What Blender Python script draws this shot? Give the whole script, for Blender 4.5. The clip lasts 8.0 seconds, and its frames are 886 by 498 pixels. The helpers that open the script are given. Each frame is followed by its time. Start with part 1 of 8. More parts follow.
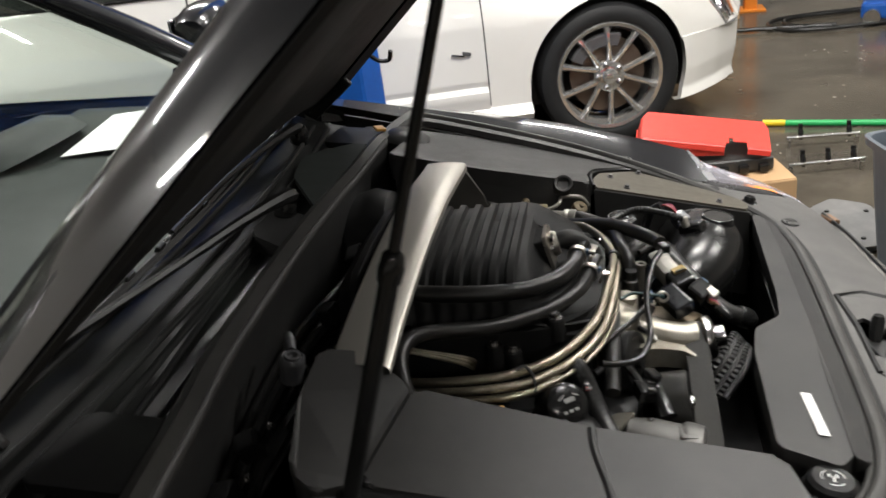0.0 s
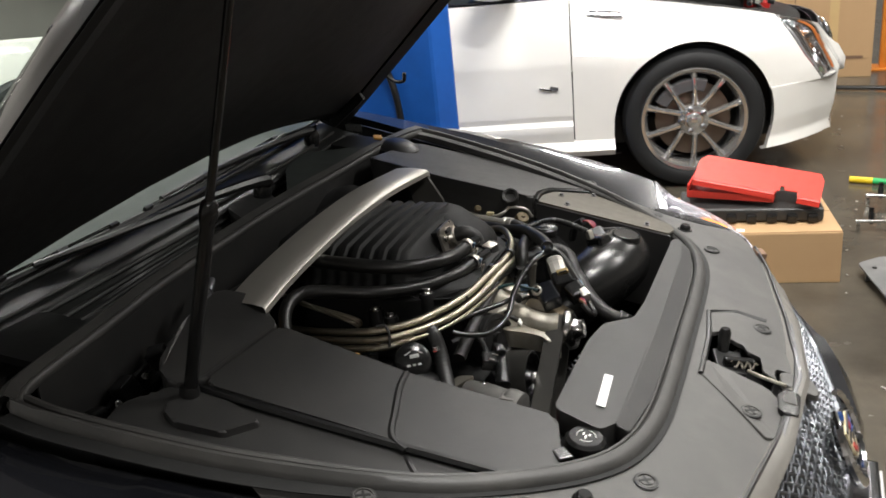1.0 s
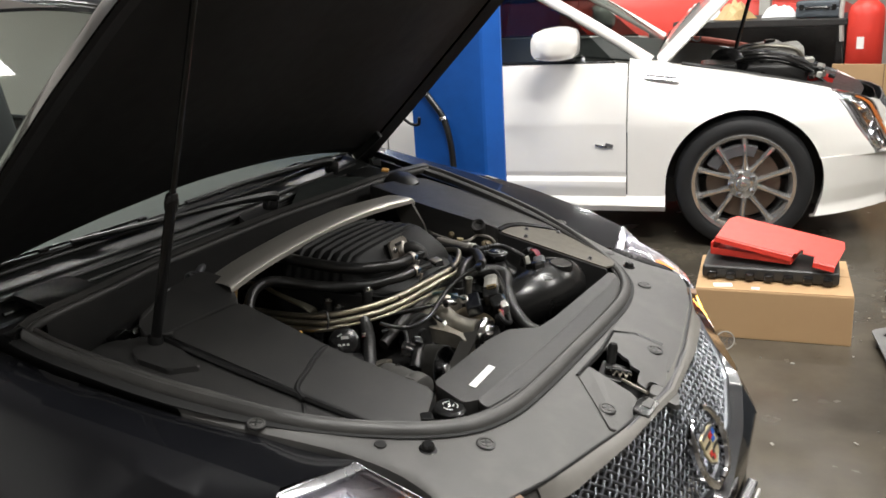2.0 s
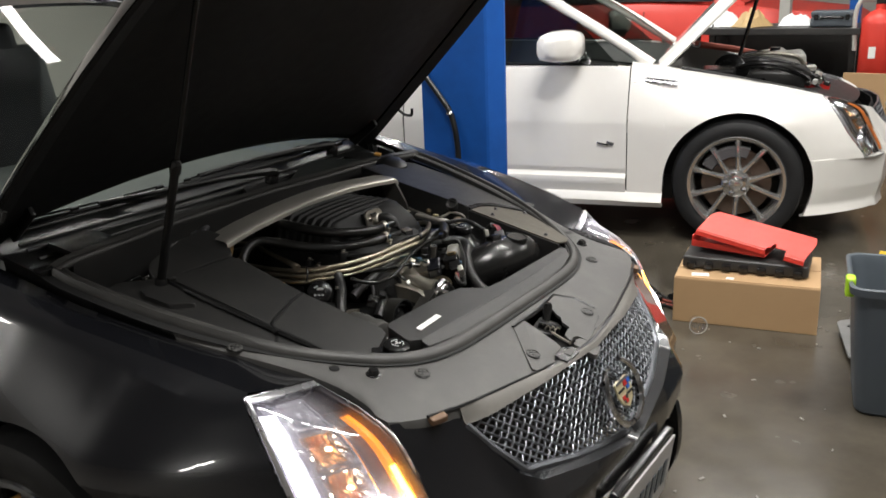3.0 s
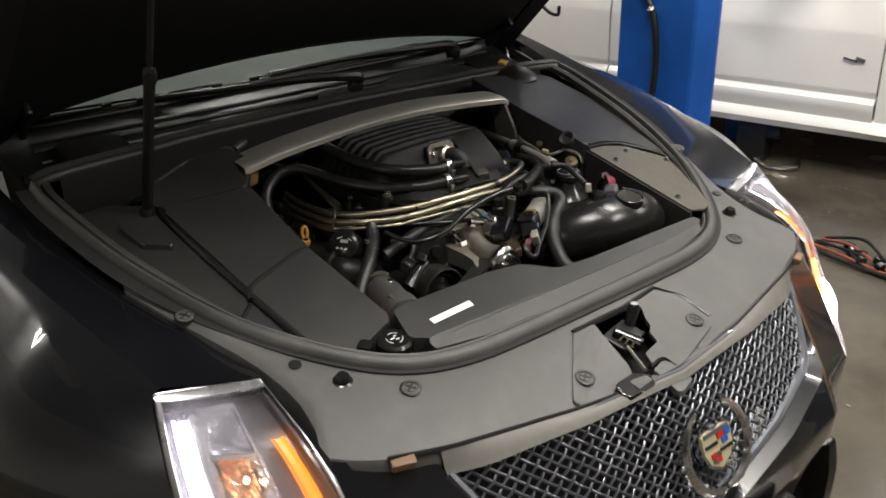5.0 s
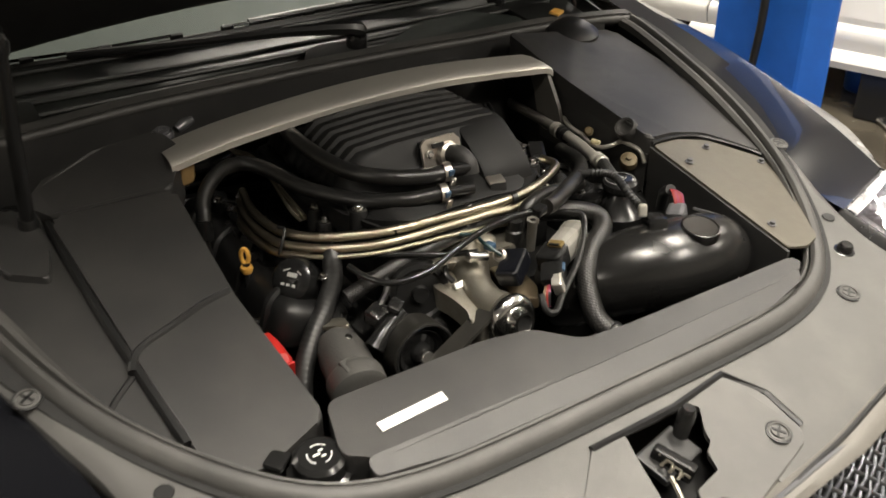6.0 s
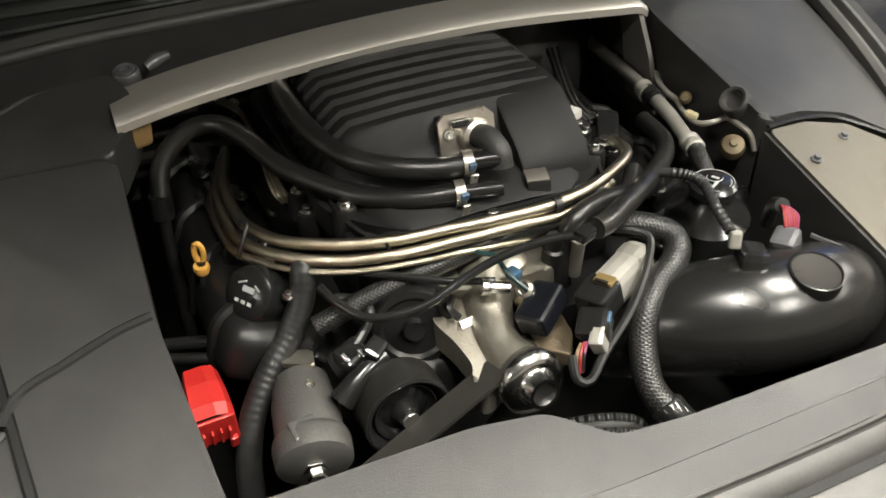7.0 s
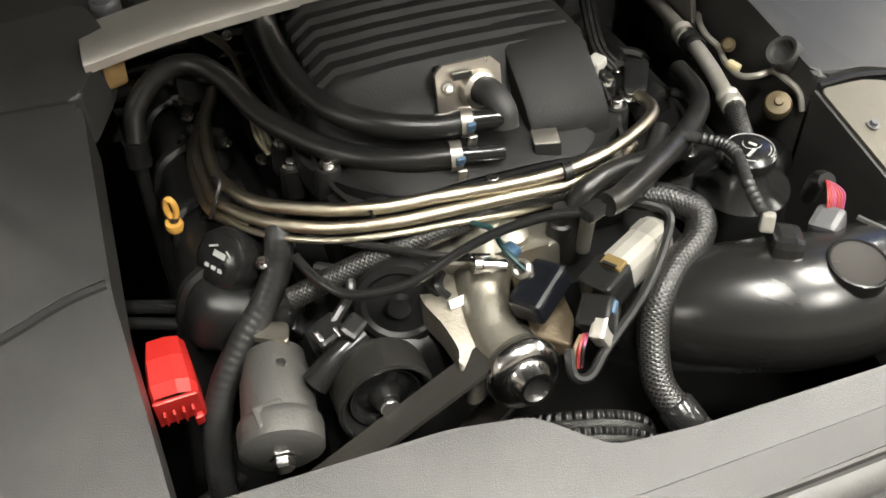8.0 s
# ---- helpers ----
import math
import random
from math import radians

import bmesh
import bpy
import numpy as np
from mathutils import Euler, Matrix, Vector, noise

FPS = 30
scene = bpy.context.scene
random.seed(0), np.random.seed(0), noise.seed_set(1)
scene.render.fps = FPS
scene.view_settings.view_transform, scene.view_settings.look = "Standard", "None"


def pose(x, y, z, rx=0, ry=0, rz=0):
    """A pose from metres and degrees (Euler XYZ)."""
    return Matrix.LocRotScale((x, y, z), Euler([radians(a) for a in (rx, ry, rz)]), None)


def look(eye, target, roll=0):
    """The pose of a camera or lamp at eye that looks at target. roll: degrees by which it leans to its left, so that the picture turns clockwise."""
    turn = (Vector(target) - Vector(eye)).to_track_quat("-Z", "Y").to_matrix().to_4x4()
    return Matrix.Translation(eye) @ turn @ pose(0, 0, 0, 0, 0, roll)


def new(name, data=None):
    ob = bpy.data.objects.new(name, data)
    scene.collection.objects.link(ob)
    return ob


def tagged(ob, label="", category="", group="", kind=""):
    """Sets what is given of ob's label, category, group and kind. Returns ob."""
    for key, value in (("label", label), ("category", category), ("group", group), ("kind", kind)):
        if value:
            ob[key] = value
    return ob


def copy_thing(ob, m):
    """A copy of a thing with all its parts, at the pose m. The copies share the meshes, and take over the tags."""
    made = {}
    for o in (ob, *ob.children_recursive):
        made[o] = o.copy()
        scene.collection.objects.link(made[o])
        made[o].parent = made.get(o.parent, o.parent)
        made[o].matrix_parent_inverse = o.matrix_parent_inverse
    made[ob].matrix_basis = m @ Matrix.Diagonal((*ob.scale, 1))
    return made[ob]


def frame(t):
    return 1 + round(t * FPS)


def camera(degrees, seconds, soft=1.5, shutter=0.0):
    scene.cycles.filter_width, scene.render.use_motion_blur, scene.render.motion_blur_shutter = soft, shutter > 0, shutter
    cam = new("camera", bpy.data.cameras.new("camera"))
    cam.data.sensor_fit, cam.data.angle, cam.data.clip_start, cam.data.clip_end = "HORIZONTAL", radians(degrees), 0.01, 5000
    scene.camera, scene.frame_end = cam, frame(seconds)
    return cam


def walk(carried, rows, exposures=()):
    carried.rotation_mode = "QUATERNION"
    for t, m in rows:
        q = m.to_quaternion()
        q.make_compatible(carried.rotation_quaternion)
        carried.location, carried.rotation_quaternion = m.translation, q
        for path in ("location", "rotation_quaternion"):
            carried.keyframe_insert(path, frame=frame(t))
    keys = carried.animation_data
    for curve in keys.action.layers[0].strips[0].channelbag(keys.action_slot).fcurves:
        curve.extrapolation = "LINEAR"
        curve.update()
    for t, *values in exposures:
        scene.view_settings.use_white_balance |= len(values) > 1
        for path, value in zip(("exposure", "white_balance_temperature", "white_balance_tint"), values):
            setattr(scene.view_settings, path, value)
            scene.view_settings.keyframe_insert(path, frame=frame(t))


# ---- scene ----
cam = camera(53.0, 8.0, soft=1.6, shutter=0.3)
PATH = [
    (0, (-0.521, -1.164, 1.431), (-0.929, 0.606, 0.593), -7.9),
    (0.5, (-0.263, -1.273, 1.428), (-0.865, 0.462, 0.636), -6.9),
    (1, (-0.067, -1.316, 1.419), (-0.814, 0.389, 0.69), -5.9),
    (1.5, (0.142, -1.365, 1.438), (-0.747, 0.3, 0.776), -4.4),
    (1.7, (0.239, -1.392, 1.427), (-0.703, 0.255, 0.795), -4.0),
    (2.8, (0.619, -1.635, 1.45), (-0.432, -0.036, 0.87), -2.5),
    (3, (0.671, -1.637, 1.45), (-0.397, -0.055, 0.852), -2.3),
    (3.5, (0.819, -1.585, 1.445), (-0.339, -0.084, 0.809), -1.7),
    (4, (0.828, -1.449, 1.43), (-0.437, -0.062, 0.738), -2.0),
    (4.5, (0.72, -1.222, 1.425), (-0.625, 0.052, 0.672), -1.9),
    (4.7, (0.681, -1.134, 1.42), (-0.698, 0.086, 0.64), -1.8),
    (5.8, (0.395, -0.675, 1.386), (-1.075, 0.28, 0.424), -0.9),
    (6, (0.325, -0.601, 1.37), (-1.148, 0.323, 0.381), -1.3),
    (6.5, (0.177, -0.464, 1.36), (-1.274, 0.35, 0.251), -1.5),
    (7, (0.085, -0.332, 1.338), (-1.376, 0.285, 0.12), -1.5),
    (7.5, (0.04, -0.264, 1.331), (-1.398, 0.215, 0.026), -2.0),
    (8, (0.008, -0.244, 1.319), (-1.378, 0.22, -0.046), -2.1),
]
walk(cam, [(t, look(eye, target, roll)) for t, eye, target, roll in PATH],
     exposures=[(0.0, 0.50, 6500, 11), (1.5, 0.60, 6500, 11), (3.5, 0.10, 6500, 11), (4.5, 0.10, 6500, 11), (6.0, 0.92, 7200, 11), (7.0, 1.42, 6850, 8), (8.0, 1.72, 6750, 8)])

# ---- world and light ----
world = bpy.data.worlds.new("world")
scene.world = world
world.use_nodes = True
world.node_tree.nodes["Background"].inputs["Color"].default_value = (0.55, 0.6, 0.7, 1)
world.node_tree.nodes["Background"].inputs["Strength"].default_value = 0.05


# ---- materials ----
def material(name, base, rough=0.5, metal=0.0, vary=0.15, scale=12.0, bump=0.0, bump_scale=200.0, coat=0.0, coat_rough=0.05, emit=None, power=0.0, alpha=1.0, transmit=0.0, ior=1.45, wear=None, wear_amount=0.0, wear_scale=3.0, rough_vary=0.08, random_amount=0.0):
    m = bpy.data.materials.new(name)
    m.use_nodes = True
    nt = m.node_tree
    b = nt.nodes["Principled BSDF"]
    tc = nt.nodes.new("ShaderNodeTexCoord")
    n1 = nt.nodes.new("ShaderNodeTexNoise")
    n1.inputs["Scale"].default_value = scale
    n1.inputs["Detail"].default_value = 5
    nt.links.new(tc.outputs["Object"], n1.inputs["Vector"])
    mix = nt.nodes.new("ShaderNodeMix")
    mix.data_type = "RGBA"
    lo = [max(0.0, c * (1 - vary)) for c in base]
    hi = [min(1.0, c * (1 + vary)) for c in base]
    mix.inputs["A"].default_value = (*lo, 1)
    mix.inputs["B"].default_value = (*hi, 1)
    nt.links.new(n1.outputs["Fac"], mix.inputs["Factor"])
    colour = mix.outputs["Result"]
    if wear:
        n3 = nt.nodes.new("ShaderNodeTexNoise")
        n3.inputs["Scale"].default_value = wear_scale
        n3.inputs["Detail"].default_value = 7
        n3.inputs["Roughness"].default_value = 0.65
        nt.links.new(tc.outputs["Object"], n3.inputs["Vector"])
        ramp = nt.nodes.new("ShaderNodeValToRGB")
        ramp.color_ramp.elements[0].position = 0.45
        ramp.color_ramp.elements[1].position = 0.7
        ramp.color_ramp.elements[1].color = (wear_amount, wear_amount, wear_amount, 1)
        nt.links.new(n3.outputs["Fac"], ramp.inputs["Fac"])
        mix2 = nt.nodes.new("ShaderNodeMix")
        mix2.data_type = "RGBA"
        nt.links.new(ramp.outputs["Color"], mix2.inputs["Factor"])
        nt.links.new(colour, mix2.inputs["A"])
        mix2.inputs["B"].default_value = (*wear, 1)
        colour = mix2.outputs["Result"]
    if random_amount:
        info = nt.nodes.new("ShaderNodeObjectInfo")
        hsv = nt.nodes.new("ShaderNodeHueSaturation")
        rng = nt.nodes.new("ShaderNodeMapRange")
        rng.inputs["To Min"].default_value = 1 - random_amount
        rng.inputs["To Max"].default_value = 1 + random_amount
        nt.links.new(info.outputs["Random"], rng.inputs["Value"])
        nt.links.new(rng.outputs["Result"], hsv.inputs["Value"])
        nt.links.new(colour, hsv.inputs["Color"])
        colour = hsv.outputs["Color"]
    nt.links.new(colour, b.inputs["Base Color"])
    b.inputs["Metallic"].default_value = metal
    b.inputs["IOR"].default_value = ior
    n2 = nt.nodes.new("ShaderNodeTexNoise")
    n2.inputs["Scale"].default_value = scale * 2.3
    n2.inputs["Detail"].default_value = 6
    nt.links.new(tc.outputs["Object"], n2.inputs["Vector"])
    r = nt.nodes.new("ShaderNodeMapRange")
    r.inputs["To Min"].default_value = max(0.0, rough - rough_vary)
    r.inputs["To Max"].default_value = min(1.0, rough + rough_vary)
    nt.links.new(n2.outputs["Fac"], r.inputs["Value"])
    nt.links.new(r.outputs["Result"], b.inputs["Roughness"])
    if bump:
        n4 = nt.nodes.new("ShaderNodeTexNoise")
        n4.inputs["Scale"].default_value = bump_scale
        n4.inputs["Detail"].default_value = 3
        nt.links.new(tc.outputs["Object"], n4.inputs["Vector"])
        bp = nt.nodes.new("ShaderNodeBump")
        bp.inputs["Strength"].default_value = bump
        bp.inputs["Distance"].default_value = 0.002
        nt.links.new(n4.outputs["Fac"], bp.inputs["Height"])
        nt.links.new(bp.outputs["Normal"], b.inputs["Normal"])
    b.inputs["Coat Weight"].default_value = coat
    b.inputs["Coat Roughness"].default_value = coat_rough
    b.inputs["Alpha"].default_value = alpha
    b.inputs["Transmission Weight"].default_value = transmit
    if emit:
        b.inputs["Emission Color"].default_value = (*emit, 1)
        b.inputs["Emission Strength"].default_value = power
    return m


def brushed(name, base, rough, stretch=(4, 240, 240)):
    m = material(name, base, rough, 0.8, vary=0.08, scale=3.0)
    nt = m.node_tree
    tc = next(n for n in nt.nodes if n.type == "TEX_COORD")
    mp = nt.nodes.new("ShaderNodeMapping")
    mp.inputs["Scale"].default_value = stretch
    nz = nt.nodes.new("ShaderNodeTexNoise")
    nz.inputs["Scale"].default_value = 1.0
    nz.inputs["Detail"].default_value = 4
    bp = nt.nodes.new("ShaderNodeBump")
    bp.inputs["Strength"].default_value = 0.12
    bp.inputs["Distance"].default_value = 0.001
    nt.links.new(tc.outputs["Object"], mp.inputs["Vector"])
    nt.links.new(mp.outputs["Vector"], nz.inputs["Vector"])
    nt.links.new(nz.outputs["Fac"], bp.inputs["Height"])
    nt.links.new(bp.outputs["Normal"], nt.nodes["Principled BSDF"].inputs["Normal"])
    return m


def along_tube(m):
    """Metres along and turns around a tube, as two sockets."""
    nt = m.node_tree
    tc = next(n for n in nt.nodes if n.type == "TEX_COORD")
    sep = nt.nodes.new("ShaderNodeSeparateXYZ")
    nt.links.new(tc.outputs["UV"], sep.inputs[0])
    return sep.outputs["X"], sep.outputs["Y"]


def maths(nt, op, a, b=None):
    n = nt.nodes.new("ShaderNodeMath")
    n.operation = op
    for socket, v in zip(n.inputs, (a, b)):
        if v is None:
            continue
        if isinstance(v, (int, float)):
            socket.default_value = v
        else:
            nt.links.new(v, socket)
    return n.outputs[0]


def relief(m, height, distance, strength=1.0):
    nt = m.node_tree
    bp = nt.nodes.new("ShaderNodeBump")
    bp.inputs["Strength"].default_value = strength
    bp.inputs["Distance"].default_value = distance
    nt.links.new(height, bp.inputs["Height"])
    nt.links.new(bp.outputs["Normal"], nt.nodes["Principled BSDF"].inputs["Normal"])


def woven(name, base, dark, pitch, strands, metal, rough, gap=(0.1, 0.75), depth=0.0006, vary=0.05):
    """Braided sleeve: two strand sets that cross slantwise round the tube."""
    m = material(name, base, rough, metal, vary=vary, scale=40, rough_vary=0.02)
    nt = m.node_tree
    b = nt.nodes["Principled BSDF"]
    old = b.inputs["Base Color"].links[0].from_socket
    u, v = along_tube(m)
    a = maths(nt, "MULTIPLY", u, 2 * math.pi / pitch)
    c = maths(nt, "MULTIPLY", v, 2 * math.pi * strands)
    one = maths(nt, "SINE", maths(nt, "ADD", a, c))
    two = maths(nt, "SINE", maths(nt, "SUBTRACT", a, c))
    h = maths(nt, "MAXIMUM", one, two)
    rng = nt.nodes.new("ShaderNodeMapRange")
    rng.inputs["From Min"].default_value, rng.inputs["From Max"].default_value = gap
    nt.links.new(h, rng.inputs["Value"])
    mix = nt.nodes.new("ShaderNodeMix")
    mix.data_type = "RGBA"
    nt.links.new(rng.outputs["Result"], mix.inputs["Factor"])
    mix.inputs["A"].default_value = (*dark, 1)
    nt.links.new(old, mix.inputs["B"])
    nt.links.new(mix.outputs["Result"], b.inputs["Base Color"])
    relief(m, h, depth)
    return m


def ringed(name, base, rough, pitch, depth=0.0012):
    """Corrugated or tape-wound sleeve: rings along the tube."""
    m = material(name, base, rough, vary=0.3, scale=30, wear=tuple(2.6 * c for c in base), wear_amount=0.5, wear_scale=25)
    nt = m.node_tree
    u, v = along_tube(m)
    wob = nt.nodes.new("ShaderNodeTexNoise")
    wob.inputs["Scale"].default_value = 60
    tc = next(n for n in nt.nodes if n.type == "TEX_COORD")
    nt.links.new(tc.outputs["Object"], wob.inputs["Vector"])
    ph = maths(nt, "ADD", maths(nt, "MULTIPLY", u, 2 * math.pi / pitch), maths(nt, "MULTIPLY", wob.outputs["Fac"], 3.0))
    relief(m, maths(nt, "SINE", ph), depth)
    return m


PAINT_BLACK = material("black_paint", (0.0045, 0.0048, 0.0062), 0.25, 0.0, coat=1.0, coat_rough=0.03, vary=0.1, rough_vary=0.03)
PAINT_WHITE = material("pearl_white_paint", (0.80, 0.78, 0.74), 0.3, 0.0, coat=1.0, coat_rough=0.03, vary=0.02, rough_vary=0.03)
PAINT_GREY = material("satin_grey_trim", (0.10, 0.10, 0.105), 0.35, 0.3, coat=0.3)
COVER = material("grained_black_plastic", (0.026, 0.0256, 0.0252), 0.40, vary=0.12, bump=0.25, bump_scale=900, wear=(0.06, 0.057, 0.052), wear_amount=0.35, wear_scale=7)
PANEL = material("grey_black_plastic", (0.072, 0.070, 0.067), 0.5, vary=0.1, bump=0.25, bump_scale=900, wear=(0.14, 0.135, 0.125), wear_amount=0.3, wear_scale=9)
DUSTY = material("dusty_seal_rubber", (0.030, 0.029, 0.028), 0.5, vary=0.2, bump=0.1, bump_scale=300, wear=(0.08, 0.076, 0.07), wear_amount=0.5, wear_scale=8)
BEAD = material("dusty_lit_rubber", (0.042, 0.041, 0.039), 0.5, vary=0.2, bump=0.1, bump_scale=300, wear=(0.09, 0.086, 0.08), wear_amount=0.45, wear_scale=8)
SEAL = material("bonnet_seal_rubber", (0.010, 0.010, 0.010), 0.5, vary=0.2, bump=0.1, bump_scale=300, wear=(0.03, 0.028, 0.026), wear_amount=0.5, wear_scale=5)
LIP = material("warm_grey_plastic", (0.125, 0.118, 0.106), 0.5, vary=0.1, bump=0.2, bump_scale=900, wear=(0.20, 0.19, 0.17), wear_amount=0.3, wear_scale=9)
RUBBER = material("black_rubber", (0.022, 0.0215, 0.021), 0.5, vary=0.2, bump=0.1, bump_scale=300, wear=(0.06, 0.055, 0.05), wear_amount=0.4, wear_scale=12)
HOSE = material("rubber_hose", (0.0075, 0.0075, 0.0075), 0.33, vary=0.2, bump=0.15, bump_scale=250, wear=(0.04, 0.036, 0.03), wear_amount=0.3, wear_scale=18)
LINER = material("felt_liner", (0.009, 0.009, 0.0088), 0.75, vary=0.2, bump=0.3, bump_scale=400)
BLACK = material("dark_metal", (0.009, 0.009, 0.009), 0.38, vary=0.3)
GLOSS = material("gloss_black_plastic", (0.01, 0.01, 0.010), 0.21, vary=0.2)
CAST = material("cast_aluminium", (0.33, 0.31, 0.265), 0.40, 0.85, vary=0.15, scale=25, bump=0.30, bump_scale=320, wear=(0.16, 0.13, 0.09), wear_amount=0.6, wear_scale=16)
STEEL = material("machined_steel", (0.6, 0.59, 0.57), 0.22, 1.0, vary=0.08)
CHROME = material("chrome", (0.80, 0.80, 0.81), 0.09, 1.0, vary=0.03)
BRUSHED = brushed("brushed_aluminium", (0.66, 0.63, 0.575), 0.45)
GRILLE = material("bright_grille_metal", (0.17, 0.178, 0.195), 0.34, 0.95, vary=0.08)
SILVER = material("lamp_reflector", (0.85, 0.85, 0.87), 0.14, 1.0, vary=0.05, scale=60, bump=0.35, bump_scale=210)
BRAID = woven("braided_steel", (0.52, 0.475, 0.38), (0.20, 0.175, 0.125), 0.0024, 12, 1.0, 0.29, (-0.2, 0.8), 0.00012)
LOOM = woven("braided_loom", (0.055, 0.053, 0.050), (0.0055, 0.0055, 0.0055), 0.0042, 13, 0.0, 0.32, (0.90, 1.0), 0.0002, 0.2)
TAPE = ringed("ribbed_tape", (0.014, 0.014, 0.014), 0.36, 0.0075, 0.00010)
RINGS = ringed("corrugated_plastic", (0.012, 0.012, 0.012), 0.30, 0.0085, 0.002)
RED = material("red_plastic", (0.36, 0.016, 0.013), 0.4, vary=0.15)
REDPAINT = material("red_paint", (0.62, 0.045, 0.03), 0.42, vary=0.06)
YELLOW = material("yellow_plastic", (0.60, 0.32, 0.07), 0.4)
PALE_GOLD = material("pale_gold_enamel", (0.46, 0.40, 0.25), 0.3, 0.2)
TAN = material("tan_plate", (0.095, 0.086, 0.068), 0.45, 0.35, vary=0.1, scale=30, bump=0.1)


def clear(name, tint, base=0.06, gloss=1.0, haze=0.0):
    """Thin clear sheet: tinted see-through with mirror gloss that grows at a slant."""
    m = bpy.data.materials.new(name)
    m.use_nodes = True
    nt = m.node_tree
    nt.nodes.remove(nt.nodes["Principled BSDF"])
    tr = nt.nodes.new("ShaderNodeBsdfTransparent")
    tr.inputs["Color"].default_value = (*tint, 1)
    gl = nt.nodes.new("ShaderNodeBsdfGlossy")
    gl.inputs["Roughness"].default_value = 0.02
    gl.inputs["Color"].default_value = (gloss, gloss, gloss, 1)
    lw = nt.nodes.new("ShaderNodeLayerWeight")
    lw.inputs["Blend"].default_value = 0.5
    pw = nt.nodes.new("ShaderNodeMath")
    pw.operation = "POWER"
    pw.inputs[1].default_value = 5.0
    fr = nt.nodes.new("ShaderNodeMath")
    fr.operation = "MULTIPLY_ADD"
    fr.inputs[1].default_value = 0.9
    fr.inputs[2].default_value = base
    nt.links.new(lw.outputs["Facing"], pw.inputs[0])
    nt.links.new(pw.outputs[0], fr.inputs[0])
    mx = nt.nodes.new("ShaderNodeMixShader")
    nt.links.new(fr.outputs[0], mx.inputs[0])
    through_sheet = tr.outputs[0]
    if haze:
        # translucent share veils the sheet; on lit lamps it stands for their glare
        tl, hz = nt.nodes.new("ShaderNodeBsdfTranslucent"), nt.nodes.new("ShaderNodeMixShader")
        tl.inputs["Color"].default_value = (0.92, 0.88, 0.97, 1)
        hz.inputs[0].default_value = haze
        nt.links.new(tr.outputs[0], hz.inputs[1])
        nt.links.new(tl.outputs[0], hz.inputs[2])
        through_sheet = hz.outputs[0]
    nt.links.new(through_sheet, mx.inputs[1])
    nt.links.new(gl.outputs[0], mx.inputs[2])
    nt.links.new(mx.outputs[0], nt.nodes["Material Output"].inputs["Surface"])
    return m


GLASS = clear("window_glass", (0.91, 0.965, 0.93), 0.04, gloss=0.4)
DARK_GLASS = clear("side_glass", (0.14, 0.16, 0.15), 0.06)
LENS = clear("lamp_lens", (0.94, 0.95, 0.96), 0.05)
CUP_FILM = clear("thin_clear_plastic", (0.93, 0.93, 0.93), 0.08, haze=0.03)
# lavender veil put into the lens as the glare of a lit headlight
GLARE_LENS = clear("glare_lamp_lens", (0.94, 0.95, 0.96), 0.05, haze=0.24)
AMBER = material("amber_lens", (0.8, 0.2, 0.01), 0.2, vary=0.1, emit=(1.0, 0.30, 0.01), power=0.9)
AMBER_BULB = material("lit_amber_bulb", (1.0, 0.5, 0.1), 0.2, emit=(1.0, 0.55, 0.08), power=9.0)
# warm glow added inside the lit headlights to brighten their cells
CELL_GLOW = material("added_cell_glow", (1, 1, 1), 0.3, emit=(1.0, 0.82, 0.58), power=7.0)
RED_LENS = material("red_marker_lens", (0.45, 0.02, 0.01), 0.15, vary=0.2)
BEZEL = material("pale_chrome_bezel", (0.62, 0.62, 0.64), 0.28, 0.85, vary=0.08)
MID_BEZEL = material("grey_chrome_bezel", (0.34, 0.34, 0.35), 0.26, 0.9, vary=0.1)
DARK_BEZEL = material("dark_chrome_bezel", (0.10, 0.095, 0.095), 0.22, 0.7, vary=0.1)
AMBER_DULL = material("amber_reflector", (0.55, 0.16, 0.03), 0.25, vary=0.2)
LAMP_ON = material("lit_bulb", (1, 1, 1), 0.3, emit=(0.97, 0.97, 1.0), power=14.0)
PIPE_ON = material("lit_light_pipe", (1, 1, 1), 0.3, emit=(0.94, 0.92, 1.0), power=5.0)
TUBE = material("fluorescent_tube", (1, 1, 1), 0.4, emit=(1.0, 0.96, 0.88), power=32.0)
TYRE = material("tyre_rubber", (0.0095, 0.0098, 0.0105), 0.6, vary=0.2, bump=0.15, bump_scale=120)
WHITE = material("white_label", (0.8, 0.8, 0.78), 0.5, vary=0.03)
CARD = material("cardboard", (0.45, 0.29, 0.15), 0.75, vary=0.06, scale=6, bump=0.1, bump_scale=90, wear=(0.36, 0.22, 0.11), wear_amount=0.4)
BLUE = material("blue_lift_paint", (0.01, 0.085, 0.36), 0.35, vary=0.12, wear=(0.005, 0.05, 0.2), wear_amount=0.5, wear_scale=4)
BLUEBIN = material("grey_blue_plastic", (0.075, 0.09, 0.105), 0.45, vary=0.1)
LIME = material("lime_plastic", (0.45, 0.75, 0.03), 0.4)
GREEN = material("green_handle", (0.02, 0.35, 0.10), 0.4)
FLOOR = material("sealed_concrete", (0.082, 0.071, 0.054), 0.22, vary=0.55, scale=2.4, bump=0.12, bump_scale=35, wear=(0.032, 0.027, 0.021), wear_amount=0.9, wear_scale=1.1, rough_vary=0.16)
WALL = material("painted_block_wall", (0.48, 0.46, 0.43), 0.7, vary=0.1, scale=2)
CEILING = material("dull_ceiling", (0.30, 0.31, 0.33), 0.7, vary=0.05, scale=2)
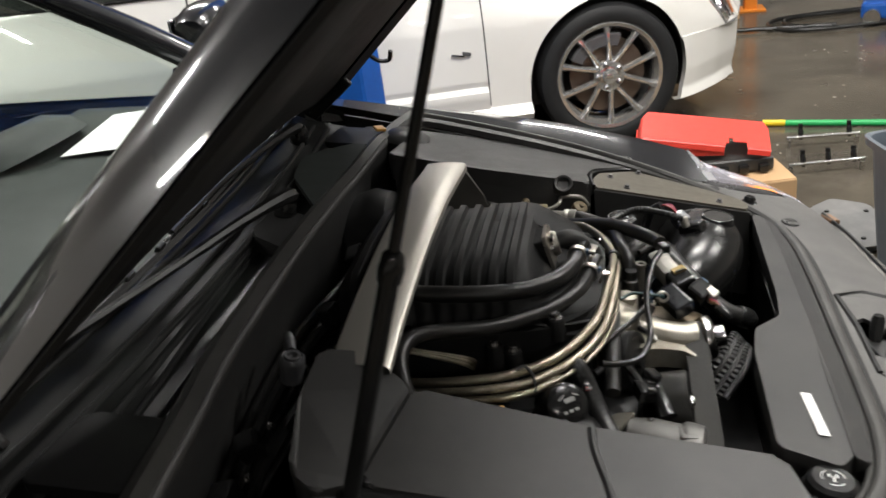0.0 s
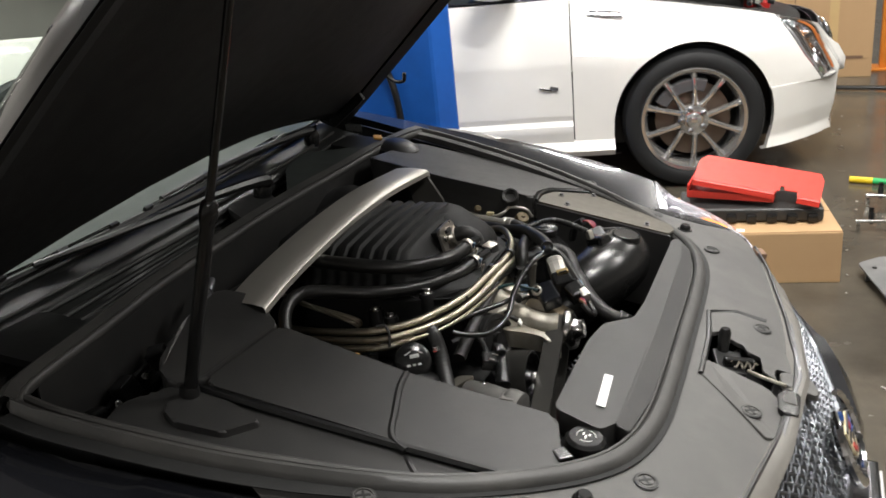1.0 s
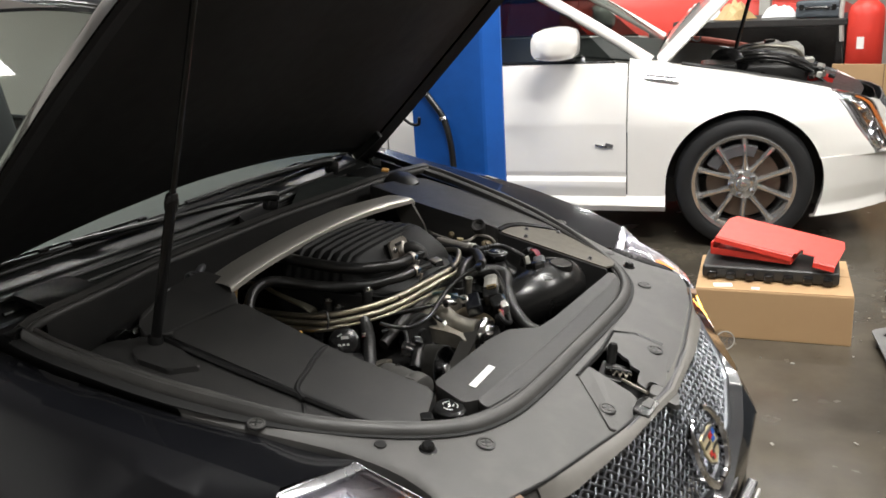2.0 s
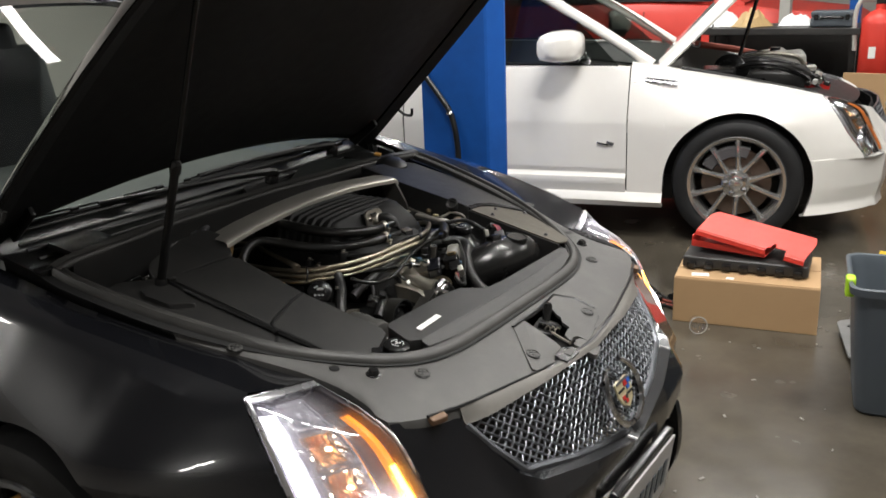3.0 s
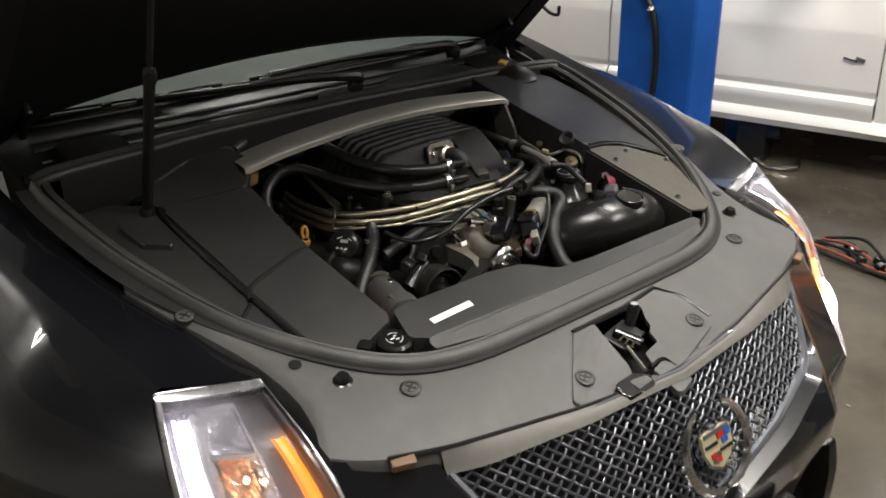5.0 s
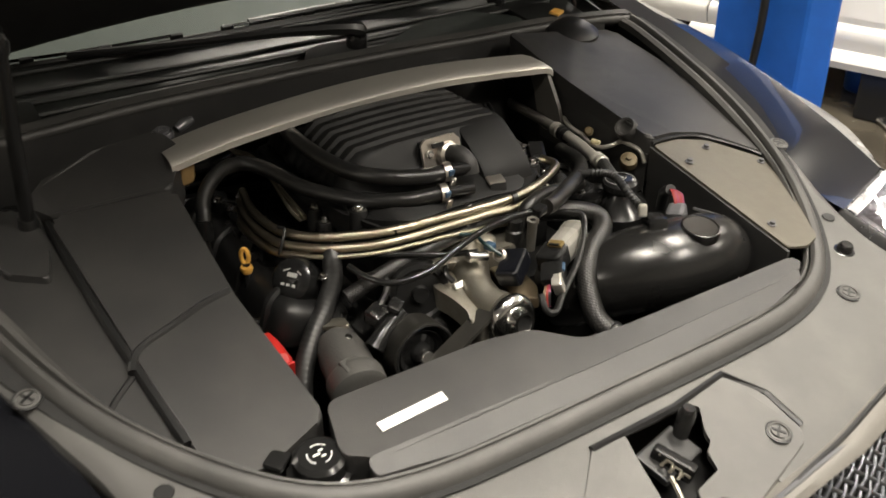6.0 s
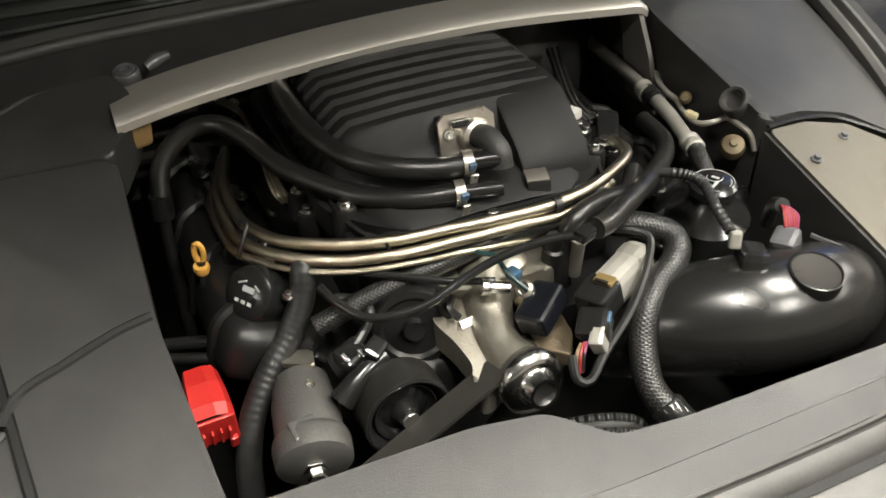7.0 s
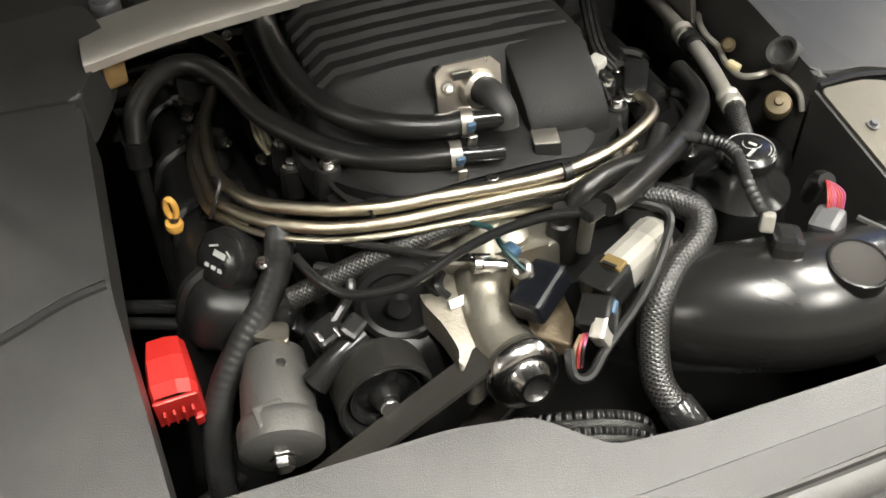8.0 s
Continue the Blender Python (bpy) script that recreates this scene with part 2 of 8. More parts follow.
DASH = material("dash_vinyl", (0.020, 0.024, 0.022), 0.6, vary=0.1, bump=0.2, bump_scale=500)
PAPER = material("paper", (0.8, 0.82, 0.82), 0.6, vary=0.02)
PEWTER = material("smoked_chrome", (0.68, 0.67, 0.655), 0.12, 0.86, vary=0.04, rough_vary=0.03)
BROWN = material("brown_clip", (0.17, 0.10, 0.06), 0.6, vary=0.2)
PALE_PLASTIC = material("pale_grey_plastic", (0.42, 0.41, 0.38), 0.45, vary=0.1)
RUST_RED = material("red_brown_rubber", (0.24, 0.055, 0.035), 0.5, vary=0.2)
CARD_PALE = material("tan_tape", (0.52, 0.36, 0.17), 0.4, vary=0.08)
YELLOW_BRIGHT = material("bright_yellow_plastic", (0.75, 0.52, 0.02), 0.4)
ORANGE = material("orange_paint", (0.60, 0.19, 0.02), 0.4, vary=0.12)
WRAP = material("dusty_grey_plastic", (0.13, 0.13, 0.128), 0.4, vary=0.2, scale=20, wear=(0.22, 0.21, 0.20), wear_amount=0.4, wear_scale=9)
DEBRIS = material("pale_scraps", (0.27, 0.25, 0.22), 0.6, vary=0.3, scale=60)
FACET = material("amber_faceted_reflector", (0.62, 0.36, 0.18), 0.18, 0.9, vary=0.3, scale=70, bump=0.8, bump_scale=220, wear=(0.50, 0.15, 0.03), wear_amount=0.95, wear_scale=30)
DISC = material("brake_iron", (0.20, 0.16, 0.13), 0.4, 0.8, vary=0.2)
OCHRE = material("ochre_foam", (0.24, 0.15, 0.06), 0.7, vary=0.2, scale=60)
SCUTTLE = material("satin_black_plastic", (0.008, 0.008, 0.008), 0.42, vary=0.2, wear=(0.03, 0.036, 0.03), wear_amount=0.4, wear_scale=6)
SEATFAB = material("dark_fabric", (0.02, 0.02, 0.022), 0.8, vary=0.2)


# ---- mesh helpers ----
def part(name, bm, mat, parent=None, label="", smooth=False, sharp=38):
    me = bpy.data.meshes.new(name)
    bmesh.ops.recalc_face_normals(bm, faces=bm.faces)
    if smooth:
        for f in bm.faces:
            f.smooth = True
    bm.to_mesh(me)
    bm.free()
    me.materials.append(mat)
    if smooth:
        me.set_sharp_from_angle(angle=radians(sharp))
    ob = new(name, me)
    ob.parent = parent
    if label:
        tagged(ob, label)
    return ob


def thing(name, label, category, m=None, group="", kind=""):
    ob = new(name)
    ob.empty_display_size = 0.1
    if m is not None:
        ob.matrix_basis = m
    return tagged(ob, label, category, group, kind)


def spline(pts, n=8):
    """Smooth curve through points."""
    p = [Vector(q) for q in pts]
    if len(p) < 3:
        return p
    p = [2 * p[0] - p[1]] + p + [2 * p[-1] - p[-2]]
    out = []
    for i in range(1, len(p) - 2):
        a, b, c, d = p[i - 1:i + 3]
        for k in range(n):
            t = k / n
            out.append(0.5 * (2 * b + (c - a) * t + (2 * a - 5 * b + 4 * c - d) * t * t + (3 * b - a - 3 * c + d) * t ** 3))
    out.append(p[-2])
    return out


def add_tube(bm, pts, r, seg=10, n=8, caps=True, ribs=0.0, smooth_path=True):
    path = spline(pts, n) if smooth_path else [Vector(q) for q in pts]
    up = Vector((0, 0, 1))
    rings = []
    side = None
    for i, p in enumerate(path):
        d = (path[min(i + 1, len(path) - 1)] - path[max(i - 1, 0)]).normalized()
        if side is None:
            side = d.cross(up if abs(d.z) < 0.9 else Vector((1, 0, 0))).normalized()
        side = (side - d * side.dot(d)).normalized()
        top = side.cross(d)
        rr = float(np.interp(i / max(1, len(path) - 1), np.linspace(0, 1, len(r)), r)) if isinstance(r, (list, tuple)) else r
        if ribs and i % 2:
            rr *= 1 - ribs
        rings.append([bm.verts.new(p + rr * (math.cos(2 * math.pi * k / seg) * side + math.sin(2 * math.pi * k / seg) * top)) for k in range(seg)])
    uv = bm.loops.layers.uv.verify()
    run = [0.0]
    for p, q in zip(path, path[1:]):
        run.append(run[-1] + (q - p).length)
    for i, (a, b) in enumerate(zip(rings, rings[1:])):
        for k in range(seg):
            f = bm.faces.new((a[k], a[(k + 1) % seg], b[(k + 1) % seg], b[k]))
            for lp, at in zip(f.loops, ((run[i], k), (run[i], k + 1), (run[i + 1], k + 1), (run[i + 1], k))):
                lp[uv].uv = (at[0], at[1] / seg)
    if caps:
        bm.faces.new(rings[0][::-1])
        bm.faces.new(rings[-1])
    return bm


def tube(pts, r, **kw):
    return add_tube(bmesh.new(), pts, r, **kw)


def add_box(bm, centre, size, rot=(0, 0, 0), bevel=0.0, seg=2):
    m = pose(*centre, *rot) @ Matrix.Diagonal((*size, 1))
    got = bmesh.ops.create_cube(bm, size=1.0, matrix=m)
    if bevel:
        edges = list({e for v in got["verts"] for e in v.link_edges})
        bmesh.ops.bevel(bm, geom=edges, offset=bevel, segments=seg, affect="EDGES", profile=0.6)
    return bm


def box(centre, size, rot=(0, 0, 0), bevel=0.0, seg=2):
    return add_box(bmesh.new(), centre, size, rot, bevel, seg)


def add_lathe(bm, profile, m, seg=32):
    """Profile of (radius, height) turned about the local z of m."""
    rings = []
    for r, h in profile:
        if r < 1e-5:
            rings.append([bm.verts.new(m @ Vector((0, 0, h)))])
        else:
            rings.append([bm.verts.new(m @ Vector((r * math.cos(2 * math.pi * k / seg), r * math.sin(2 * math.pi * k / seg), h))) for k in range(seg)])
    for a, b in zip(rings, rings[1:]):
        for k in range(seg):
            j = (k + 1) % seg
            if len(a) == 1 and len(b) == 1:
                continue
            if len(a) == 1:
                bm.faces.new((a[0], b[j], b[k]))
            elif len(b) == 1:
                bm.faces.new((a[k], a[j], b[0]))
            else:
                bm.faces.new((a[k], a[j], b[j], b[k]))
    return bm


def lathe(profile, m, seg=32):
    return add_lathe(bmesh.new(), profile, m, seg)


def axis(p, d):
    """Pose at p whose z points along d."""
    return Matrix.Translation(p) @ Vector(d).to_track_quat("Z", "Y").to_matrix().to_4x4()


def add_grid(bm, rows, thick=0.0, close=False):
    """Quad sheet through rows of points; thick gives it a back."""
    vs = [[bm.verts.new(p) for p in row] for row in rows]
    faces = []
    for a, b in zip(vs, vs[1:]):
        for k in range(len(a) - (0 if close else 1)):
            j = (k + 1) % len(a)
            faces.append(bm.faces.new((a[k], a[j], b[j], b[k])))
    if thick:
        bmesh.ops.recalc_face_normals(bm, faces=faces)
        bmesh.ops.solidify(bm, geom=faces, thickness=thick)
    return bm


def sheet(rows, thick=0.0, close=False):
    return add_grid(bmesh.new(), rows, thick, close)


def loft(*curves, n=10, m=4):
    """Rows of a smooth sheet: each curve is splined along, then across."""
    along = [spline(c, n) for c in curves]
    return [spline([c[i] for c in along], m) for i in range(len(along[0]))]


def slab(outline, z, thick, bevel=0.004, seg=2):
    """A plate with a plan outline; z is a function of (x, y) for its top."""
    bm = bmesh.new()
    zt = z if callable(z) else (lambda x, y: z)
    lower = [bm.verts.new((x, y, zt(x, y) - thick)) for x, y in outline]
    upper = [bm.verts.new((x, y, zt(x, y))) for x, y in outline]
    f = bm.faces.new(upper)
    bm.faces.new(lower[::-1])
    n = len(outline)
    for k in range(n):
        bm.faces.new((lower[k], lower[(k + 1) % n], upper[(k + 1) % n], upper[k]))
    if bevel:
        bmesh.ops.bevel(bm, geom=list(f.edges), offset=bevel, segments=seg, affect="EDGES", profile=0.6)
    return bm


def rounded(outline, r=0.02, n=4):
    """Round the corners of a plan outline."""
    out = []
    m = len(outline)
    for i in range(m):
        a, b, c = (Vector(outline[(i + k) % m]) for k in (-1, 0, 1))
        u, v = (a - b), (c - b)
        d = min(r, u.length * 0.45, v.length * 0.45)
        p, q = b + u.normalized() * d, b + v.normalized() * d
        for k in range(n + 1):
            t = k / n
            w = (1 - t) ** 2 * p + 2 * t * (1 - t) * b + t * t * q
            out.append((w.x, w.y))
    return out


def curve_at(xs, ys):
    return lambda x: float(np.interp(x, xs, ys))


def bolt(bm, p, d=(0, 0, 1), r=0.008, h=0.006):
    m = axis(p, d)
    add_lathe(bm, [(0, h * 1.1), (r * 0.55, h * 1.1), (r * 0.62, h), (r * 0.62, h * 0.3), (r, h * 0.25), (r, 0)], m, 8)
    return bm


# ---- the workshop ----
def build_room():
    x0, x1, y0, y1, h = -9.0, 7.0, -8.0, 10.5, 4.4
    tagged(part("floor", box(((x0 + x1) / 2, (y0 + y1) / 2, -0.1), (x1 - x0 + 0.6, y1 - y0 + 0.6, 0.2)), FLOOR), "dark stained sealed concrete workshop floor", "floor", kind="structure")
    tagged(part("ceiling", box(((x0 + x1) / 2, (y0 + y1) / 2, h + 0.1), (x1 - x0 + 0.6, y1 - y0 + 0.6, 0.2)), CEILING), "pale painted workshop ceiling", "ceiling", kind="structure")
    for nm, c, s in (("wall_south", ((x0 + x1) / 2, y0 - 0.1, h / 2), (x1 - x0, 0.2, h)), ("wall_north", ((x0 + x1) / 2, y1 + 0.1, h / 2), (x1 - x0, 0.2, h)),
                     ("wall_west", (x0 - 0.1, (y0 + y1) / 2, h / 2), (0.2, y1 - y0, h)), ("wall_east", (x1 + 0.1, (y0 + y1) / 2, h / 2), (0.2, y1 - y0, h))):
        tagged(part(nm, box(c, s), WALL), "plain painted workshop wall", "wall", kind="structure")


# place, watts and turn of each strip light
LAMPS = [(-0.05, 1.35, 3.6, 75, 0), (2.4, 1.35, 3.6, 62, 0), (-3.4, 1.35, 3.6, 48, 0), (-0.6, 4.9, 3.6, 64, 0), (2.4, 4.9, 3.6, 50, 0), (-3.6, 5.2, 3.6, 72, 0), (0.40, -0.3, 3.9, 80, 0),
         (-5.0, -4.1, 3.6, 30, 38), (-6.5, -5.3, 3.6, 30, 38), (1.3, -5.5, 3.6, 30, 75), (-6.6, 1.35, 3.6, 60, 0), (-6.4, -2.0, 3.6, 45, 0)]


def ceiling_lamps():
    first = None
    for x, y, z, watts, turn in LAMPS:
        m = pose(x, y, z, 0, 0, turn)
        if first is None:
            first = thing("ceiling_light", "white strip light with two lit fluorescent tubes, hanging from the ceiling", "ceiling light", m, "workshop strip lights")
            part("housing", box((0, 0, 0.06), (1.5, 0.07, 0.05), bevel=0.01), WALL, first)
            for s in (-0.045, 0.045):
                part("fluorescent_tube", tube([(-0.72, s, 0.012), (0.72, s, 0.012)], 0.013, seg=10), TUBE, first, "lit tube")
            for s in (-0.6, 0.6):
                part("hanger", tube([(s, 0, 0.09), (s, 0, 0.8)], 0.006, seg=6), STEEL, first)
        else:
            copy_thing(first, m)
        lamp = bpy.data.lights.new("strip_light_glow", "AREA")
        lamp.shape, lamp.size, lamp.size_y, lamp.energy, lamp.color = "RECTANGLE", 1.45, 0.14, watts, (0.975, 0.965, 0.925)
        new("strip_light_glow", lamp).matrix_world = pose(x, y, z - 0.03, 0, 0, turn)


build_room()
ceiling_lamps()


# ---- the car body, used for the black and for the white car ----
AXLE = (-0.79, 0.333)
PLAN_X = curve_at([0, 0.2, 0.36, 0.42, 0.55, 0.70, 0.80, 0.88, 0.915], [0.03, 0.028, 0.008, -0.015, -0.054, -0.205, -0.33, -0.48, -0.60])
LEAN_K = curve_at([0, 0.4, 0.55, 0.7], [0.40, 0.60, 0.65, 0.65])
HALF_W = curve_at([-3.0, -1.5, -0.86, -0.62, -0.45, -0.32, -0.2], [0.90, 0.905, 0.915, 0.90, 0.845, 0.775, 0.70])
CREASE_Z = curve_at([-4.2, -3.0, -1.45, -1.1, -0.85, -0.65, -0.5, -0.394], [0.95, 0.95, 0.925, 0.885, 0.858, 0.825, 0.793, 0.766])
CREASE_Y = curve_at([-4.2, -1.45, -1.1, -0.85, -0.65, -0.5, -0.394], [0.80, 0.815, 0.80, 0.775, 0.745, 0.715, 0.689])
INNER_Y = curve_at([-1.45, -1.1, -0.85, -0.65, -0.50, -0.394], [0.72, 0.70, 0.675, 0.628, 0.575, 0.545])


HEAD_X = curve_at([0.45, 0.50, 0.58, 0.68, 0.766], [-0.165, -0.20, -0.262, -0.325, -0.395])
HEAD_Y = curve_at([0.45, 0.50, 0.58, 0.68, 0.766], [0.675, 0.695, 0.715, 0.708, 0.689])


def seal_z(x, y=0.0):
    """Height of the plane on which the bonnet closes."""
    return 0.668 - 0.225 * x


def front_x(y, z):
    k = LEAN_K(abs(y))
    return PLAN_X(abs(y)) - (k * (z - 0.48) if z > 0.48 else 0.07 * (0.48 - z) + 0.18 * max(0.0, 0.30 - z))


def side_y(x, z):
    w, zc = HALF_W(x), CREASE_Z(x)
    if z > 0.64:
        t = min(1.0, (z - 0.64) / max(0.01, zc - 0.64))
        return w - (w - CREASE_Y(x)) * t ** 1.3
    return w - 0.02 * ((0.64 - z) / 0.44) ** 2


def wing_y(x, z):
    """Side of the front wing, drawn in towards the headlight."""
    hx = HEAD_X(z)
    if x < -0.62:
        return side_y(x, z)
    w = min(1.0, (x + 0.62) / (hx + 0.62)) ** 1.6
    return side_y(-0.62, z) * (1 - w) + HEAD_Y(z) * w


def fender_sheet(s):
    """Fender with wheel arch; s is -1 for the car's right, 1 for its left."""
    ax, az = AXLE
    arch = 0.372
    cols = sorted(set([-1.35, -1.31, -1.27, -1.22] + [ax + arch * math.cos(a) for a in np.linspace(0, math.pi, 41)] + [ax + arch + 0.003, ax - arch - 0.003] + list(np.linspace(-0.412, -0.394, 5))))
    rows = []
    for x in cols:
        inside = abs(x - ax) < arch
        zb = az + math.sqrt(max(0.0, arch ** 2 - (x - ax) ** 2)) if inside else 0.262
        if x > ax:
            zb = max(zb, 0.452)
        x0 = ax + arch
        u = max(0.0, (x - x0) / (-0.394 - x0))
        zc = CREASE_Z(x)
        v = min(1.0, max(0.0, (x + 0.50) / 0.106))
        top = 0.034 * v
        row = [(x + top, s * INNER_Y(x), min(seal_z(x + top) - 0.012, zc + 0.03) * (1 - v) + 0.747 * v), (x + top * 0.5, s * (INNER_Y(x) * 0.5 + CREASE_Y(x) * 0.5), ((seal_z(x) + zc) / 2 + 0.006) * (1 - v) + 0.7565 * v), (x, s * (CREASE_Y(x) - 0.012), zc + 0.002), (x, s * CREASE_Y(x), zc - 0.004)]
        for k in range(1, 19):
            t = k / 18
            z = zc - 0.004 + (zb - zc) * t
            xf = x if u == 0 else x0 + (HEAD_X(z) - 0.003 - x0) * u
            row.append((xf, s * wing_y(xf, z), z))
        # arch return lip
        if inside:
            row.append((x, s * (wing_y(x, zb) - 0.04), zb + 0.002))
        else:
            row.append((row[-1][0], row[-1][1] - s * 0.03, row[-1][2]))
        rows.append(row)
    return sheet(rows)


def bumper_sheet():
    def top(y):
        a = abs(y)
        return float(np.interp(a, [0, 0.34, 0.375, 0.42, 0.50, 0.544, 0.552, 0.66, 0.72, 0.80, 0.9], [0.472, 0.538, 0.56, 0.668, 0.690, 0.697, 0.452, 0.448, 0.453, 0.456, 0.456]))

    ys = sorted(set(list(np.linspace(-0.832, 0.832, 69)) + [s * v for s in (-1, 1) for v in (0.34, 0.375, 0.42, 0.50, 0.53, 0.544, 0.552, 0.66, 0.72)]))

    def skin(y, z):
        # the nose under the grille stands proud, with a recessed intake below
        f = min(1.0, max(0.0, (0.395 - abs(y)) / 0.03))
        lower = 0.405 + 0.03 * abs(y)
        x = front_x(y, z) + f * (0.024 if z > lower else -0.05)
        out = 1.0
        if z < 0.215:
            x += 0.022 * (0.215 - z) / 0.045
            out = 1.0 + (0.016 * (0.215 - z) / 0.045 if abs(y) > 0.6 else 0)
        return (x, y * out, z)

    rows = []
    for y in ys:
        zt = top(y)
        row = [skin(y, zt + (0.17 - zt) * t) for t in np.linspace(0, 1, 25)]
        row.insert(0, (row[0][0] - (0.03 if abs(y) < 0.8 else 0.004), row[0][1] * 0.985, zt + 0.004))
        row.append((row[-1][0] - 0.05, row[-1][1] * 0.97, 0.155))
        rows.append(row)
    # the ends follow the wheel arches and turn in
    for s in (-1, 1):
        edge = []
        for px, py, z in rows[0 if s < 0 else -1]:
            xa = AXLE[0] + math.sqrt(max(0.0, 0.374 ** 2 - (z - AXLE[1]) ** 2))
            edge.append((min(xa, px - 0.004), s * (abs(py) + 0.020 * max(0.1, min(1.0, (px - xa) / 0.035))), z))
        lip = [(px, py - s * 0.05, z) for px, py, z in edge]
        rows = [lip, edge] + rows if s < 0 else rows + [edge, lip]
    return sheet(rows)


def wheel(parent, x, y, s, rim, calliper, nspoke=10):
    """Wheel at the axle, its face towards s."""
    hub = part("wheel", lathe([(0.05, -0.10), (0.055, -0.02), (0.0, -0.015)], axis((x, y, AXLE[1]), (0, s, 0)), 20), BLACK, parent, "ten-spoke alloy wheel with low-profile tyre")
    m = axis((x, y, AXLE[1]), (0, s, 0))
    part("tyre", lathe([(0.238, -0.20), (0.29, -0.215), (0.318, -0.205), (0.331, -0.18), (0.333, -0.11), (0.331, -0.04), (0.318, -0.008), (0.295, 0.004), (0.262, 0.002), (0.246, -0.006), (0.238, -0.02)], m, 64), TYRE, hub, "worn black low-profile tyre", True)
    part("rim", lathe([(0.222, -0.2), (0.210, -0.12), (0.212, -0.05), (0.227, -0.018), (0.241, -0.010), (0.249, -0.004), (0.245, 0.001), (0.230, -0.003), (0.218, -0.03)], m, 64), rim, hub, "", True)
    for k in range(nspoke):
        bm = bmesh.new()
        a0, a1 = radians((k // 2) * 72 + (-9 if k % 2 else 9)), radians((k // 2) * 72 + (-18.5 if k % 2 else 18.5))
        p0 = Vector((0.055 * math.cos(a0), 0.055 * math.sin(a0), -0.018))
        p1 = Vector((0.231 * math.cos(a1), 0.231 * math.sin(a1), -0.008))
        d = (p1 - p0).normalized()
        w = Vector((-d.y, d.x, 0)) * 0.017
        up = Vector((0, 0, 1))
        sec = []
        for t, wid, th in ((0, 1.15, 0.03), (0.35, 0.8, 0.03), (0.8, 0.85, 0.026), (1, 1.3, 0.022)):
            c = p0.lerp(p1, t) + up * (0.006 * math.sin(t * math.pi))
            sec.append([c - w * wid - up * th, c - w * wid * 0.95 - up * 0.011, c - w * 0.32 * wid + up * 0.002, c + w * 0.32 * wid + up * 0.002, c + w * wid * 0.95 - up * 0.011, c + w * wid - up * th])
        add_grid(bm, [[m @ q for q in row] for row in sec], close=True)
        part("spoke", bm, rim, hub, "", True)
    part("hub_cap", lathe([(0.074, -0.035), (0.072, -0.016), (0.060, -0.010), (0.036, -0.008), (0.034, 0.0), (0.026, 0.005), (0, 0.006)], m, 24), rim, hub, "", True)
    for k in range(5):
        a = radians(72 * k + 36)
        part("lug_nut", lathe([(0.0145, -0.03), (0.0145, -0.006), (0.011, -0.004), (0.011, 0.003), (0.008, 0.006), (0, 0.006)], m @ pose(0.054 * math.cos(a), 0.054 * math.sin(a), 0), 12), MID_BEZEL, hub)
    part("brake_disc", lathe([(0.07, -0.085), (0.175, -0.085), (0.175, -0.06), (0.085, -0.06), (0.08, -0.05), (0.0, -0.05)], m, 48), DISC, hub, "vented steel brake disc", True)
    up_dir = m.to_3x3().inverted() @ Vector((-0.35, 0, 1))
    top_angle = math.degrees(math.atan2(up_dir.y, up_dir.x))
    bm = sheet([[m @ Vector((r * math.cos(radians(a)), r * math.sin(radians(a)), h)) for r, h in ((0.135, -0.03), (0.142, -0.018), (0.19, -0.018), (0.198, -0.03), (0.198, -0.11), (0.135, -0.11))] for a in np.linspace(top_angle - 38, top_angle + 42, 12)], close=True)
    part("brake_caliper", bm, calliper, hub, "painted brake caliper")
    return hub


